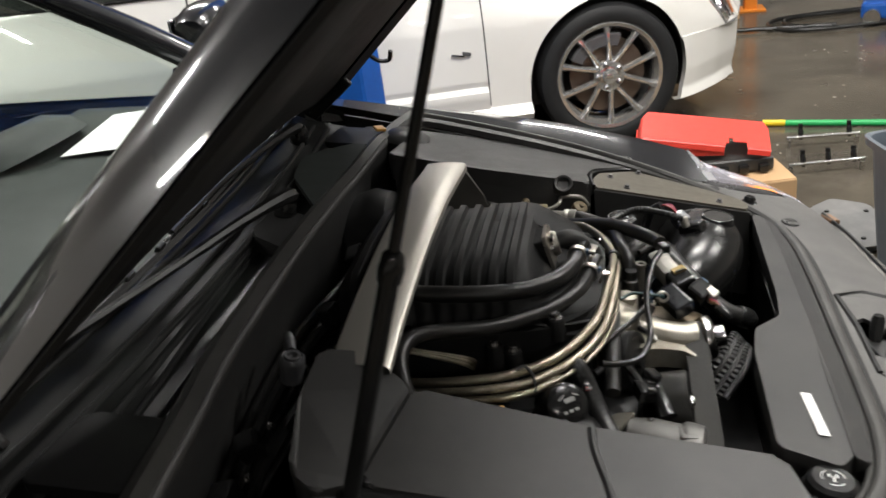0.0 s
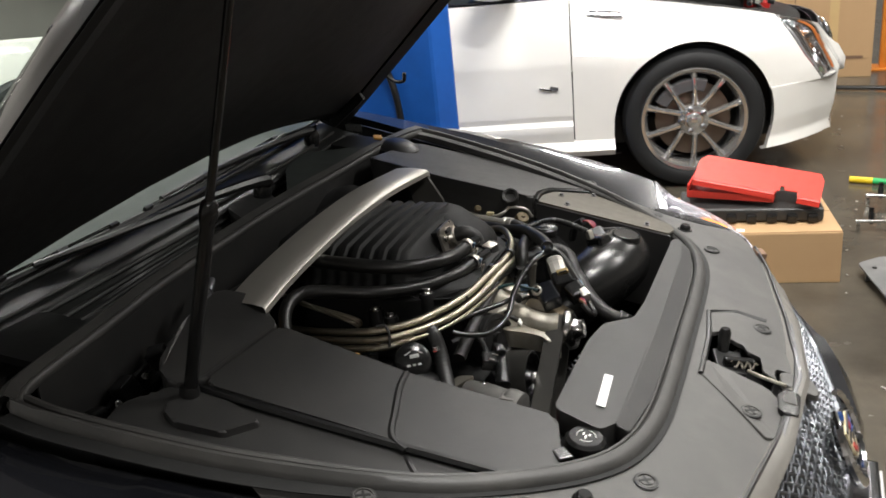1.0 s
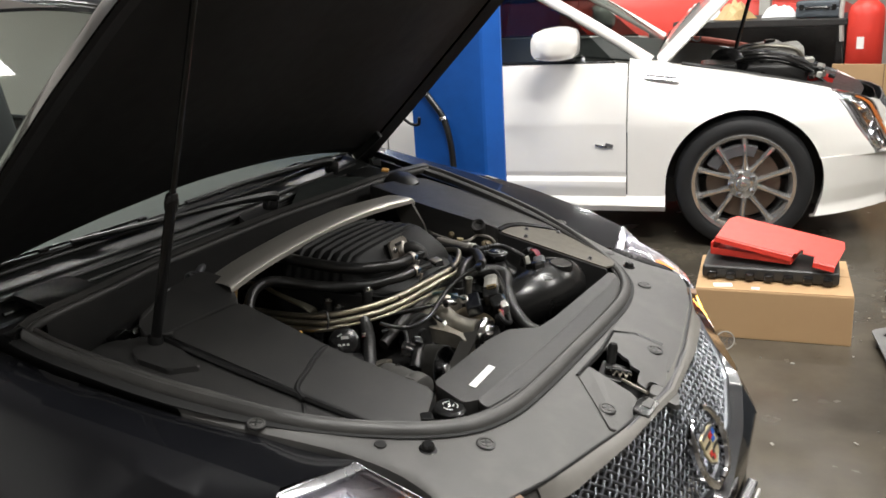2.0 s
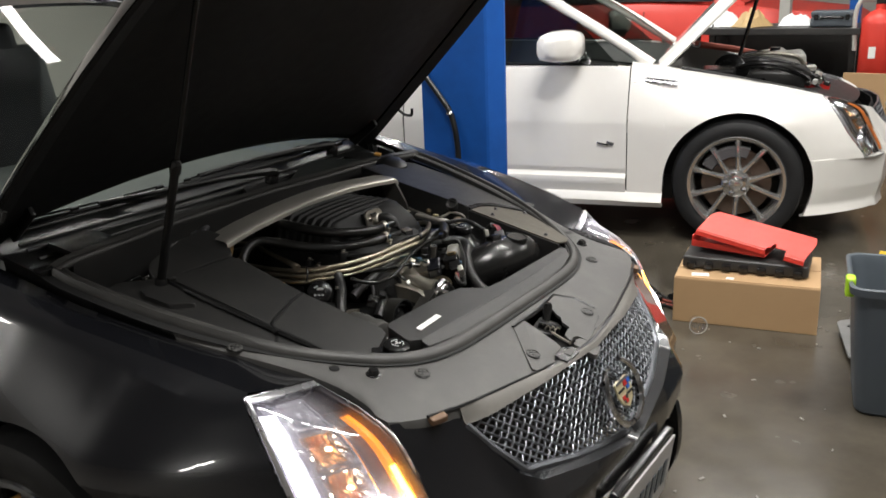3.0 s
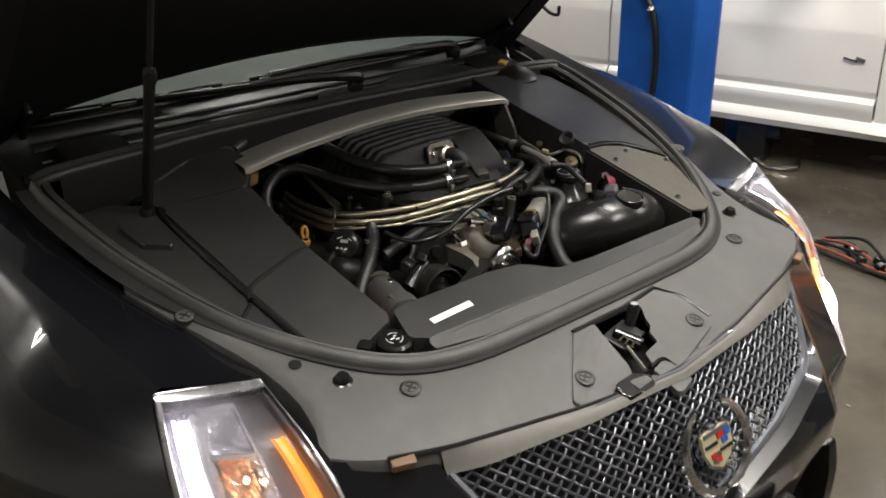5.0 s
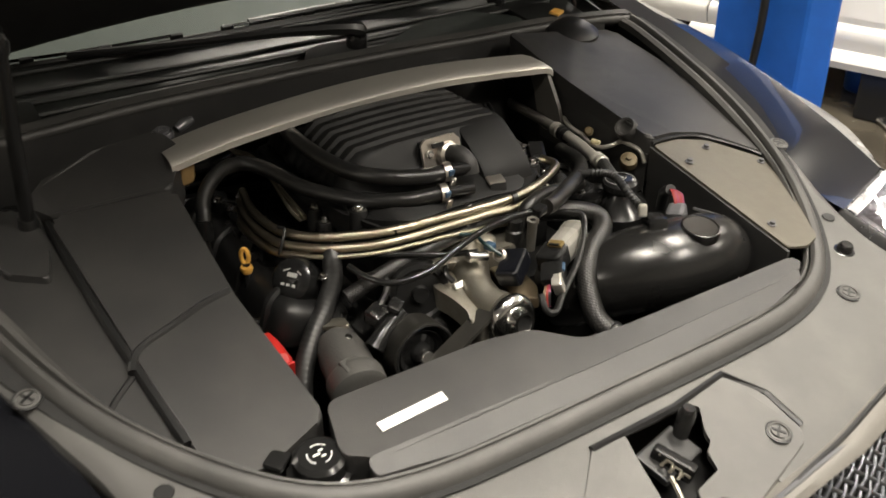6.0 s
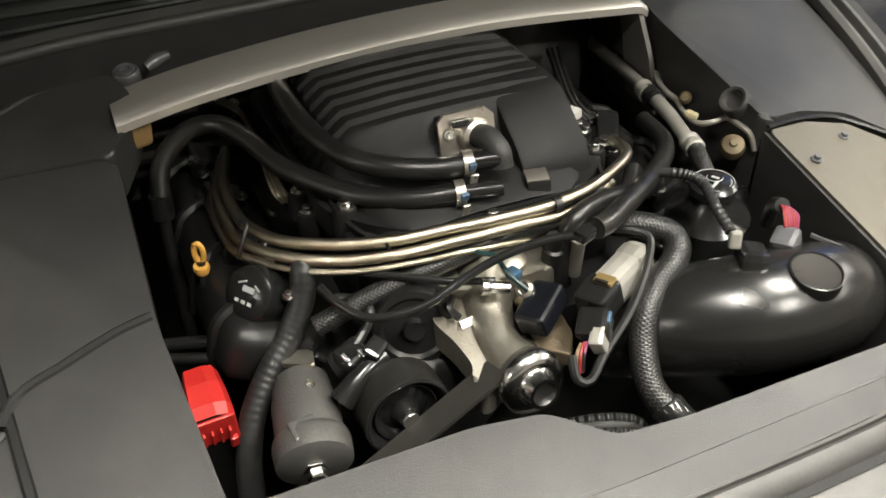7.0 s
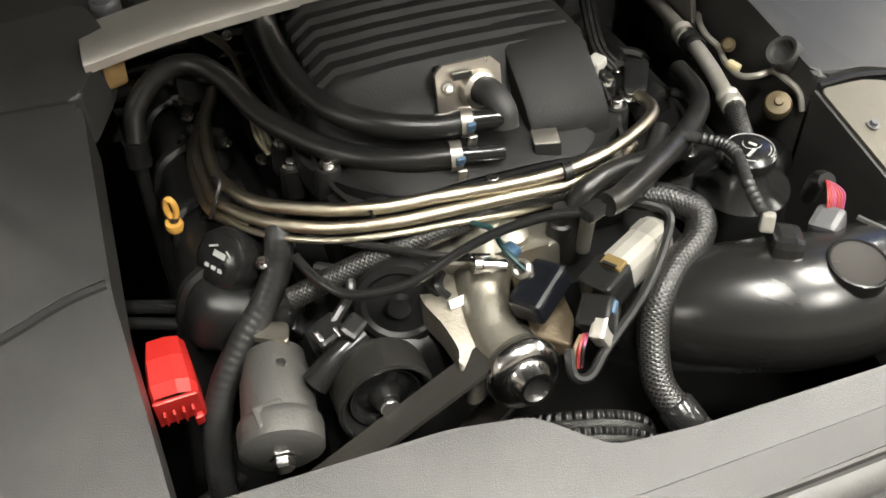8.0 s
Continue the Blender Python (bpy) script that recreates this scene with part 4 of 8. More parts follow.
def front_panel():
    """Plastic panel between the seal and the grille, with a sunken latch pocket."""
    inner = spline([S(x, y) for x, y in SEAL_R[3:]], 4)
    inner = inner + [Vector((p.x, -p.y, p.z)) for p in inner[-2::-1]]
    edge = [(-0.63, -0.628), (-0.55, -0.603), (-0.47, -0.572), (-0.39, -0.542), (-0.31, -0.527), (-0.245, -0.534), (-0.201, -0.545), (-0.158, -0.478), (-0.133, -0.406), (-0.119, -0.345), (-0.102, -0.262), (-0.087, -0.187), (-0.079, -0.128), (-0.067, 0.0)]
    outer = spline([S(x, y, -0.004 - 0.012 * max(0, (x + 0.45) / 0.35)) for x, y in edge], 4)
    outer = outer + [Vector((p.x, -p.y, p.z)) for p in outer[-2::-1]]

    def along(path, t):
        total = [0.0]
        for a, b in zip(path, path[1:]):
            total.append(total[-1] + (b - a).length)
        d = t * total[-1]
        for k in range(len(path) - 1):
            if d <= total[k + 1] + 1e-9:
                return path[k].lerp(path[k + 1], (d - total[k]) / max(1e-9, total[k + 1] - total[k]))
        return path[-1]

    rows = []
    for t in np.linspace(0, 1, 81):
        a, b = along(inner, t), along(outer, t)
        row = []
        for u in np.linspace(0, 1, 13):
            p = a.lerp(b, u)
            p.z += 0.006 * math.sin(u * math.pi)
            row.append(p)
        row.append(b + Vector((0.006, 0, -0.012)))
        row.append(b + Vector((0.0, 0, -0.05)))
        rows.append(row)
    bm = bmesh.new()
    add_grid(bm, rows)
    # open the latch pocket
    gone = [f for f in bm.faces if -0.199 < f.calc_center_median().x < -0.07 and -0.09 < f.calc_center_median().y < 0.07]
    bmesh.ops.delete(bm, geom=gone, context="FACES")
    bmesh.ops.solidify(bm, geom=list(bm.faces), thickness=0.003)
    return bm


def panel_top(x):
    """Top of the front panel between the seal and the grille."""
    u = min(1.0, max(0.0, (x + 0.238) / 0.165))
    return seal_z(x) - 0.0167 * u + 0.006 * math.sin(u * math.pi)


def rad_top(x, y):
    return seal_z(x) + 0.019


def bay(car):
    # deep dark tub
    part("bay_floor", box((-0.64, 0, 0.36), (0.86, 1.24, 0.02)), BLACK, car)
    part("firewall", box((-1.06, 0, 0.625), (0.02, 1.28, 0.51)), BLACK, car)
    part("radiator_core", box((-0.275, 0, 0.52), (0.05, 0.78, 0.34), bevel=0.004), BLACK, car)
    for s in (-1, 1):
        rail = [(-1.12, s * 0.66), (-0.85, s * 0.645), (-0.62, s * 0.585), (-0.45, s * 0.51), (-0.33, s * 0.40)]
        part("inner_wing", sheet([[(x, y, seal_z(x) - 0.015), (x, y * 0.97, 0.5), (x, y * 0.9, 0.36)] for x, y in rail], 0.006), BLACK, car)
    loop = seal_loop()
    ring = spline([Vector(p) for p in loop], 5)
    out = []
    for k, q in enumerate(ring):
        t = (ring[min(k + 1, len(ring) - 1)] - ring[max(k - 1, 0)]).normalized()
        out.append(Vector((t.y, -t.x, 0)).normalized())

    def band(profile):
        """Strip along the bonnet opening: (outward, up) pairs over the sloping plane, wider gap strip towards the rear.
        """
        rows = []
        for q, o in zip(ring, out):
            back = min(1.0, max(0.0, (-0.45 - q.x) / 0.15))
            row = []
            for d, up in profile(back):
                p = q + o * d
                row.append(Vector((p.x, p.y, seal_z(p.x) + up)))
            rows.append(row)
        return rows

    part("weatherstrip", sheet(band(lambda f: ((-0.0085 + 0.001 * f, 0.004), (-0.0075 + 0.001 * f, 0.0115), (-0.003, 0.0160 + 0.003 * f), (0.003 - 0.001 * f, 0.0162 + 0.003 * f), (0.0095 - 0.004 * f, 0.0125), (0.013 - 0.005 * f, 0.007), (0.0135 - 0.005 * f, -0.002))), 0.002), BEAD, car, "dusty black rubber bonnet seal", True)
    # dark strip laid on the panel for the shade in the gap outside the seal
    part("seal_gap_shade", sheet(band(lambda f: ((0.008, 0.004), (0.0205 + 0.010 * f, 0.0042 + 0.002 * f))), 0.0015), LINER, car, "", True)
    part("inner_lip", sheet(band(lambda f: [(-0.009 - (0.008 + 0.010 * f) * u, 0.008 + dz - 0.003 * (1 - f)) for u, dz in ((0.0, -0.002), (0.2, 0.005), (0.5, 0.006), (0.9, 0.002), (1.0, -0.010))]), 0.002), BEAD, car, "dusty inner lip of the seal", True)
    rear = [(-0.955, -0.648), (-0.972, -0.60), (-0.985, -0.44), (-0.996, -0.33), (-1.000, -0.18), (-1.002, 0.0), (-0.998, 0.16), (-0.990, 0.30), (-0.985, 0.45), (-0.968, 0.59), (-0.955, 0.648)]
    part("cowl_seal", tube([S(x, y, 0.008) for x, y in rear], 0.0095, seg=10, n=6), DUSTY, car, "dusty rubber seal along the scuttle", True)
    # lighter grey than the seal below, for the light its flat top catches
    part("cowl_seal_lip", sheet([[q + Vector((0.006, 0, 0.012)), q + Vector((-0.012, 0, 0.016)), q + Vector((-0.030, 0, 0.006))] for q in spline([Vector(S(x, y, 0.008)) for x, y in rear], 4)], 0.002), BEAD, car, "", True)
    cowl = spline([Vector(S(x + 0.004, y, 0.006)) for x, y in rear[1:-1]], 5)
    part("cowl_wall", sheet([[q, q + Vector((-0.004, 0, -0.05)), q + Vector((-0.030, 0, -0.16))] for q in cowl], 0.004), COVER, car, "", True)

    p = part("front_panel", front_panel(), PANEL, car, "dusty dark grey plastic panel over the radiator support", True)
    # latch pocket: two raised plates leave a stepped opening
    part("latch_pocket", box((-0.135, -0.005, 0.625), (0.15, 0.20, 0.06)), BLACK, p)
    lid = lambda x, y: panel_top(x) + 0.0025
    left = [(-0.201, -0.09), (-0.195, -0.046), (-0.171, -0.054), (-0.109, -0.064), (-0.094, -0.071), (-0.089, -0.082), (-0.09, -0.113), (-0.079, -0.128), (-0.087, -0.187), (-0.100, -0.195), (-0.146, -0.148)]
    right = [(-0.197, 0.045), (-0.206, 0.116), (-0.167, 0.141), (-0.114, 0.149), (-0.101, 0.138), (-0.067, 0.013), (-0.081, 0.008), (-0.093, 0.008), (-0.097, -0.005), (-0.093, -0.026), (-0.113, -0.02), (-0.118, 0.02), (-0.14, 0.022), (-0.147, 0.038), (-0.159, 0.038), (-0.186, 0.059)]
    for outline in (left, right):
        part("latch_surround", slab(rounded(outline, 0.004, 2), lid, 0.008, 0.0012, 1), PANEL, p, "")
    part("latch_tab", slab(rounded([(-0.084, -0.035), (-0.089, -0.007), (-0.084, 0.004), (-0.040, 0.007), (-0.030, -0.029), (-0.034, -0.037)], 0.006, 3), lambda x, y: panel_top(x) + 0.004, 0.010, 0.002, 2), PANEL, p, "")
    part("shadow_gap", tube([(x, y, panel_top(x) + 0.0005) for x, y in ((-0.199, -0.092), (-0.200, 0.03), (-0.210, 0.118), (-0.167, 0.146), (-0.118, 0.153))], 0.0048, seg=6, smooth_path=False), BLACK, p)
    part("front_gap", tube([S(x, y, -0.010) for x, y in ((-0.156, -0.482), (-0.131, -0.406), (-0.117, -0.345), (-0.100, -0.262), (-0.085, -0.187), (-0.077, -0.128), (-0.066, -0.05), (-0.066, 0.05), (-0.077, 0.128), (-0.085, 0.187), (-0.100, 0.262), (-0.117, 0.345), (-0.131, 0.406), (-0.156, 0.482))], 0.0035, seg=6), BLACK, p)
    part("latch_plate", box((-0.165, -0.01, 0.690), (0.045, 0.07, 0.010), (0, 13, 12), 0.003), BLACK, p)
    part("latch_claw", box((-0.150, -0.018, 0.694), (0.05, 0.014, 0.022), (0, 13, 25), 0.004), GLOSS, p)
    part("latch_spring", tube([(-0.160 + 0.003 * k, -0.030 + 0.006 * math.sin(k * 1.57), 0.700 + 0.006 * math.cos(k * 1.57)) for k in range(14)], 0.0016, seg=5, smooth_path=False), CAST, p)
    part("latch_pin", lathe([(0, 0.045), (0.007, 0.045), (0.010, 0.038), (0.009, 0.0), (0.016, -0.01), (0.016, -0.03)], axis((-0.178, 0.020, 0.69), (0.1, 0.1, 1)), 14), GLOSS, p, "black rubber latch pin", True)
    part("release_rod", tube([(-0.135, -0.035, 0.694), (-0.11, -0.045, 0.690), (-0.078, -0.062, 0.690)], 0.003, seg=6), CAST, p)
    lever = part("release_lever", slab(rounded([(-0.087, -0.120), (-0.074, -0.126), (-0.058, -0.119), (-0.056, -0.062), (-0.076, -0.052), (-0.088, -0.082)], 0.005, 3), lambda x, y: panel_top(x) + 0.012, 0.022, 0.003, 2), GLOSS, p, "black bonnet release lever")
    part("lever_pad", box((-0.072, -0.078, panel_top(-0.072) + 0.0125), (0.018, 0.034, 0.002), (0, 13, 6)), PANEL, lever)
    for x, y in ((-0.232, -0.386), (-0.232, 0.386), (-0.122, -0.147), (-0.122, 0.118), (-0.52, -0.582), (-0.52, 0.582)):
        c = part("fastener", lathe([(0, 0.0028), (0.0088, 0.0028), (0.0092, 0.001), (0.0108, 0.001), (0.0112, 0.0030), (0.0132, 0.0026), (0.0138, 0.0), (0.0138, -0.004)], axis((x, y, panel_top(x) + (0.002 if abs(y) < 0.2 else 0.001) if abs(y) < 0.45 else seal_z(x) + 0.004), (0.22, 0, 1)), 18), PANEL, p, "round push fastener", True)
        for turn in (35, 125):
            part("fastener_slot", box((0, 0, 0), (0.017, 0.0032, 0.0012)), BLACK, c).matrix_basis = axis((x, y, panel_top(x) + (0.0049 if abs(y) < 0.2 else 0.0039) if abs(y) < 0.45 else seal_z(x) + 0.0069), (0.22, 0, 1)) @ pose(0, 0, 0, 0, 0, turn)
        part("fastener_gap", lathe([(0.0138, 0.0), (0.0138, 0.0022), (0.0158, 0.0018), (0.0158, 0.0)], axis((x, y, panel_top(x) + (0.002 if abs(y) < 0.2 else 0.001) if abs(y) < 0.45 else seal_z(x) + 0.004), (0.22, 0, 1)), 18), BLACK, c)
    for s in (-1, 1):
        part("bump_stop", lathe([(0, 0.016), (0.008, 0.016), (0.011, 0.012), (0.011, 0.006), (0.017, 0.004), (0.019, -0.002)], axis(S(-0.295, s * 0.458, -0.004), (0.22, 0, 1)), 20), GLOSS, p, "rubber bump stop", True)
        part("drain_hole", lathe([(0, 0.001), (0.009, 0.001), (0.010, 0)], axis(S(-0.353, s * 0.498, 0.003), (0.22, 0, 1)), 16), BLACK, p)
        part("corner_clip", box((-0.146, s * 0.466, 0.686), (0.020, 0.034, 0.013), (0, 12, s * 20), 0.003), BROWN, p, "rusty brown clip")
    edge_x = curve_at([0, 0.128, 0.187, 0.262, 0.345, 0.406, 0.478], [-0.067, -0.079, -0.087, -0.102, -0.119, -0.133, -0.158])
    rows = []
    for y in np.linspace(-0.415, 0.415, 39):
        ay = abs(y)
        xe, zt = edge_x(ay), 0.669 - 0.012 * (ay / 0.41) ** 2
        xg = front_x(y, zt)
        rows.append([(xe - 0.012, y, seal_z(xe) - 0.016), (xe + 0.004, y, seal_z(xe) - 0.010), (xe * 0.45 + xg * 0.55, y, seal_z(xe) * 0.5 + zt * 0.5 - 0.001), (xg - 0.004, y, zt + 0.006), (xg + 0.002, y, zt - 0.002), (xg - 0.012, y, zt - 0.006)])
    part("grille_lip", sheet(rows, 0.002), LIP, p, "", True)

    # radiator top cover with label and filler cap
    out = [(-0.366, -0.318), (-0.364, -0.12), (-0.354, -0.056), (-0.314, -0.008), (-0.308, 0.06), (-0.304, 0.345), (-0.296, 0.358), (-0.281, 0.345), (-0.277, 0.30), (-0.275, 0.0), (-0.278, -0.30), (-0.30, -0.335)]
    rc = part("radiator_cover", slab(rounded(out, 0.012), rad_top, 0.035, 0.002, 2), COVER, car, "dusty black plastic radiator cover with a white label")
    front = [(-0.284, -0.315), (-0.278, 0.0), (-0.280, 0.30), (-0.284, 0.340), (-0.268, 0.332), (-0.254, 0.26), (-0.251, 0.12), (-0.250, 0.0), (-0.253, -0.22), (-0.265, -0.315)]
    part("cover_apron", slab(rounded(front, 0.008), lambda x, y: seal_z(x) + 0.0185 - 0.30 * (x + 0.277), 0.03, 0.002, 2), COVER, rc, "sloping front edge of the cover")
    lb = part("blank_label", box((0, 0, 0), (0.0125, 0.084, 0.001)), WHITE, rc, "blank white sticker")
    lb.matrix_basis = pose(-0.3125, -0.243, rad_top(-0.3125, -0.243) + 0.0015, 0, 12.7, 4)
    wc = part("washer_cap", lathe([(0, 0.026), (0.022, 0.026), (0.027, 0.022), (0.028, 0.006), (0.034, 0.004), (0.034, -0.03), (0.03, -0.05)], axis((-0.318, -0.352, 0.728), (0.15, 0, 1)), 28), GLOSS, car, "black washer filler cap with a pale symbol", True)
    part("cap_tab", box((-0.338, -0.388, 0.745), (0.022, 0.026, 0.008), (0, 5, 40), 0.003), GLOSS, wc)
    face = axis((-0.318, -0.352, 0.728), (0.15, 0, 1))
    for k in range(3):
        bm = tube([(0.0125 * math.cos(a), 0.0125 * math.sin(a), 0.0264) for a in np.linspace(0.6 + 2.1 * k, 1.9 + 2.1 * k, 8)], 0.0007, seg=4, smooth_path=False)
        bm.transform(face)
        part("cap_symbol", bm, WHITE, wc)
    for dx, dy, sx, sy in ((-0.003, 0.0, 0.008, 0.002), (0.003, -0.004, 0.005, 0.002), (0.003, 0.004, 0.005, 0.002)):
        bm = box((dx, dy, 0.0265), (sx, sy, 0.0008))
        bm.transform(face)
        part("cap_symbol", bm, WHITE, wc)

    # right cover: two-piece moulded lid with crease and groove
    out = [(-0.360, -0.322), (-0.56, -0.338), (-0.764, -0.334), (-0.770, -0.345), (-0.795, -0.482), (-0.785, -0.490), (-0.412, -0.456), (-0.350, -0.447), (-0.334, -0.40)]

    def right_top(x, y):
        return seal_z(x) + 0.011 + 0.033 * (-x - 0.42) - 0.10 * (-0.33 - y)

    cr = part("fuse_box_cover", slab(rounded(out, 0.012), right_top, 0.06, 0.007, 3), COVER, car, "large dusty black plastic cover with a moulded groove")
    part("cover_groove", tube([(x, y, right_top(x, y) - 0.0028) for x, y in ((-0.570, -0.341), (-0.566, -0.375), (-0.553, -0.42), (-0.545, -0.450), (-0.535, -0.466), (-0.515, -0.476))], 0.0060, seg=8, n=6), BLACK, cr, "", True)
    rear_top = lambda x, y: right_top(-0.777, y) + 0.002 + 0.36 * (-0.777 - x) - 0.25 * max(0.0, -0.44 - y)
    tw = part("tower_cover", slab(rounded([(-0.771, -0.336), (-0.801, -0.482), (-0.838, -0.505), (-0.868, -0.490), (-0.880, -0.40), (-0.880, -0.315), (-0.84, -0.300), (-0.815, -0.308)], 0.010), rear_top, 0.055, 0.005, 3), COVER, car, "sloping black plastic cover over the strut tower")
    part("tower_skirt", sheet([[(x, y, rear_top(x, y) - 0.05), (x - 0.004, y, 0.74)] for x, y in ((-0.868, -0.488), (-0.878, -0.40), (-0.878, -0.318))], 0.003), BLACK, tw)
    part("ledge_groove", tube([(x, y, seal_z(x) - 0.0115) for x, y in ((-0.515, -0.478), (-0.49, -0.505), (-0.466, -0.522))], 0.0055, seg=8), BLACK, cr, "", True)
    step = [(-0.845, -0.50), (-0.412, -0.460), (-0.352, -0.452), (-0.345, -0.446), (-0.41, -0.492), (-0.50, -0.545), (-0.62, -0.592), (-0.78, -0.618), (-0.862, -0.620), (-0.872, -0.552), (-0.848, -0.528)]
    part("side_cover", slab(rounded(step, 0.015), lambda x, y: seal_z(x) - 0.008, 0.02, 0.004, 2), COVER, car, "black plastic side ledge")
    part("side_crease", tube([S(-0.80, -0.492, -0.003), S(-0.62, -0.480, -0.003), S(-0.40, -0.458, -0.003)], 0.006, seg=6), BLACK, cr)
    part("strut_pad", slab(rounded([(-0.750, -0.502), (-0.694, -0.516), (-0.722, -0.560), (-0.784, -0.572), (-0.812, -0.556), (-0.81, -0.505)], 0.008), lambda x, y: seal_z(x) + 0.002, 0.014, 0.005, 3), COVER, car, "")

    # left cover and bolted plate
    out = [(-0.582, 0.352), (-0.78, 0.340), (-0.95, 0.345), (-0.95, 0.60), (-0.78, 0.612), (-0.60, 0.566), (-0.51, 0.540), (-0.582, 0.470), (-0.592, 0.41)]

    def left_top(x, y):
        return seal_z(x) + 0.034 - 0.16 * max(0, y - 0.36)

    cl = part("left_cover", slab(rounded(out, 0.015), left_top, 0.05, 0.008, 3), COVER, car, "dusty black plastic cover")
    part("cover_wall", sheet([[(x, y, left_top(x, y) - 0.03), (x, y - 0.01, left_top(x, y) - 0.16)] for x, y in ((-0.586, 0.356), (-0.68, 0.350), (-0.78, 0.344), (-0.94, 0.349))], 0.004), COVER, cl)
    out = [(-0.574, 0.350), (-0.580, 0.41), (-0.570, 0.465), (-0.505, 0.530), (-0.43, 0.503), (-0.318, 0.424), (-0.305, 0.385), (-0.312, 0.352)]

    def plate_top(x, y):
        return seal_z(x) + 0.028 - 0.16 * max(0, y - 0.36)

    tp = part("bolted_plate", slab(rounded(out, 0.008), plate_top, 0.004, 0.001, 1), TAN, car, "tan painted metal plate fixed with four bolts")
    part("plate_edge", tube([(x, y, plate_top(x, y) + 0.002) for x, y in ((-0.577, 0.350), (-0.584, 0.41), (-0.574, 0.467), (-0.505, 0.534), (-0.42, 0.500))], 0.003, seg=6, n=4), BLACK, tp, "", True)
    part("plate_skirt", sheet([[(x, y, plate_top(x, y) - 0.004), (x, y, plate_top(x, y) - 0.17)] for x, y in ((-0.577, 0.350), (-0.44, 0.351), (-0.308, 0.352))], 0.004), COVER, tp)
    for x, y in ((-0.549, 0.441), (-0.519, 0.373), (-0.496, 0.512), (-0.357, 0.372)):
        part("plate_bolt", bolt(bmesh.new(), (x, y, plate_top(x, y) + 0.001), (0.2, 0, 1), 0.0065, 0.005), PAINT_GREY, tp, "small dark bolt", True)

    # brushed brace between the strut towers
    prof = [(-0.834, -0.325, 0.885), (-0.834, -0.24, 0.900), (-0.834, -0.13, 0.911), (-0.834, -0.02, 0.917), (-0.834, 0.10, 0.917), (-0.834, 0.20, 0.910), (-0.834, 0.28, 0.902), (-0.836, 0.318, 0.897), (-0.840, 0.335, 0.888)]
    path = spline(prof, 6)
    rows = []
    for q in path:
        w = 0.037
        rows.append([q + Vector((dx, 0, dz)) for dx, dz in ((w, -0.012), (w, -0.003), (w - 0.004, 0.001), (w * 0.4, 0.004), (-w * 0.4, 0.005), (-w + 0.004, 0.003), (-w, -0.001), (-w, -0.012))])
    part("strut_brace", sheet(rows, close=True), BRUSHED, car, "brushed aluminium strut brace", True)
    part("brace_leg", sheet([[(-0.805, 0.328, 0.885), (-0.87, 0.335, 0.890)], [(-0.775, 0.332, 0.83), (-0.85, 0.338, 0.84)], [(-0.755, 0.335, 0.76), (-0.83, 0.34, 0.76)]], 0.006), LIP, car, "dark brace leg")
    part("brace_foot", box((-0.822, -0.303, 0.865), (0.022, 0.024, 0.045), (0, 12, 20), 0.006), OCHRE, car, "ochre foam block")
    kn = part("tower_knob", lathe([(0, 0.004), (0.005, 0.004), (0.006, 0.008), (0.010, 0.008), (0.0110, 0.005), (0.0130, 0.006), (0.0155, 0.003), (0.0160, -0.002), (0.014, -0.03)], axis((-0.926, -0.297, 0.880), (0.25, -0.05, 1)), 20), PAINT_GREY, car, "dull steel tower nut", True)
    part("knob_stem", tube([(-0.936, -0.274, 0.878), (-0.942, -0.260, 0.882), (-0.948, -0.245, 0.884)], [0.0065, 0.0085, 0.006], seg=12), PAINT_GREY, kn, "", True)
    part("tower_cap", lathe([(0, 0.012), (0.03, 0.012), (0.05, 0.0), (0.05, -0.05)], axis((-0.95, 0.50, 0.895), (0.2, 0, 1)), 24), BLACK, car, "", True)
    part("yellow_tag", box((-1.0, 0.50, 0.917), (0.02, 0.03, 0.006), (0, 10, 30), 0.002), YELLOW, car)

    # scuttle, wipers, gas props
    rows = []
    for y in np.linspace(-0.645, 0.645, 25):
        k = 1 - (y / 0.65) ** 2
        xr = -0.972 - 0.030 * k
        xg = -1.235 + 0.055 * k
        rows.append([(xr - 0.010, y, seal_z(xr) + 0.004), (xr - 0.022, y, 0.872 + 0.008 * k), (xr - 0.09, y, 0.868 + 0.008 * k), (xg + 0.085, y, 0.890 + 0.012 * k), (xg + 0.035, y, 0.905 + 0.010 * k), (xg + 0.010, y, 0.914 + 0.010 * k), (xg - 0.004, y, 0.923 + 0.008 * k)])
    sc = part("scuttle_panel", sheet(rows, 0.004), SCUTTLE, car, "glossy black plastic scuttle panel", True)
    for a, b, f, r0 in ((2, 3, 0.0, 0.004), (2, 3, 0.45, 0.005), (3, 4, 0.0, 0.005), (3, 4, 0.6, 0.004), (5, 6, 0.3, 0.006)):
        part("scuttle_rib", tube([Vector(r[a]).lerp(Vector(r[b]), f) + Vector((0, 0, 0.003)) for r in rows[1:-1]], r0, seg=8, n=2), SCUTTLE, sc, "", True)
    plate = lambda x, y: 0.912 - 0.10 * (x + 1.05)
    part("access_plate", slab(rounded([(-1.008, 0.10), (-0.998, 0.24), (-0.992, 0.42), (-1.035, 0.44), (-1.115, 0.36), (-1.100, 0.25)], 0.012), plate, 0.012, 0.003, 2), DASH, sc, "flat dark grey access plate")
    part("scuttle_box", slab(rounded([(-1.012, -0.03), (-1.008, 0.085), (-1.085, 0.13), (-1.10, 0.02)], 0.02), lambda x, y: 0.905 - 0.16 * (x + 1.05), 0.03, 0.008, 3), LINER, sc, "")
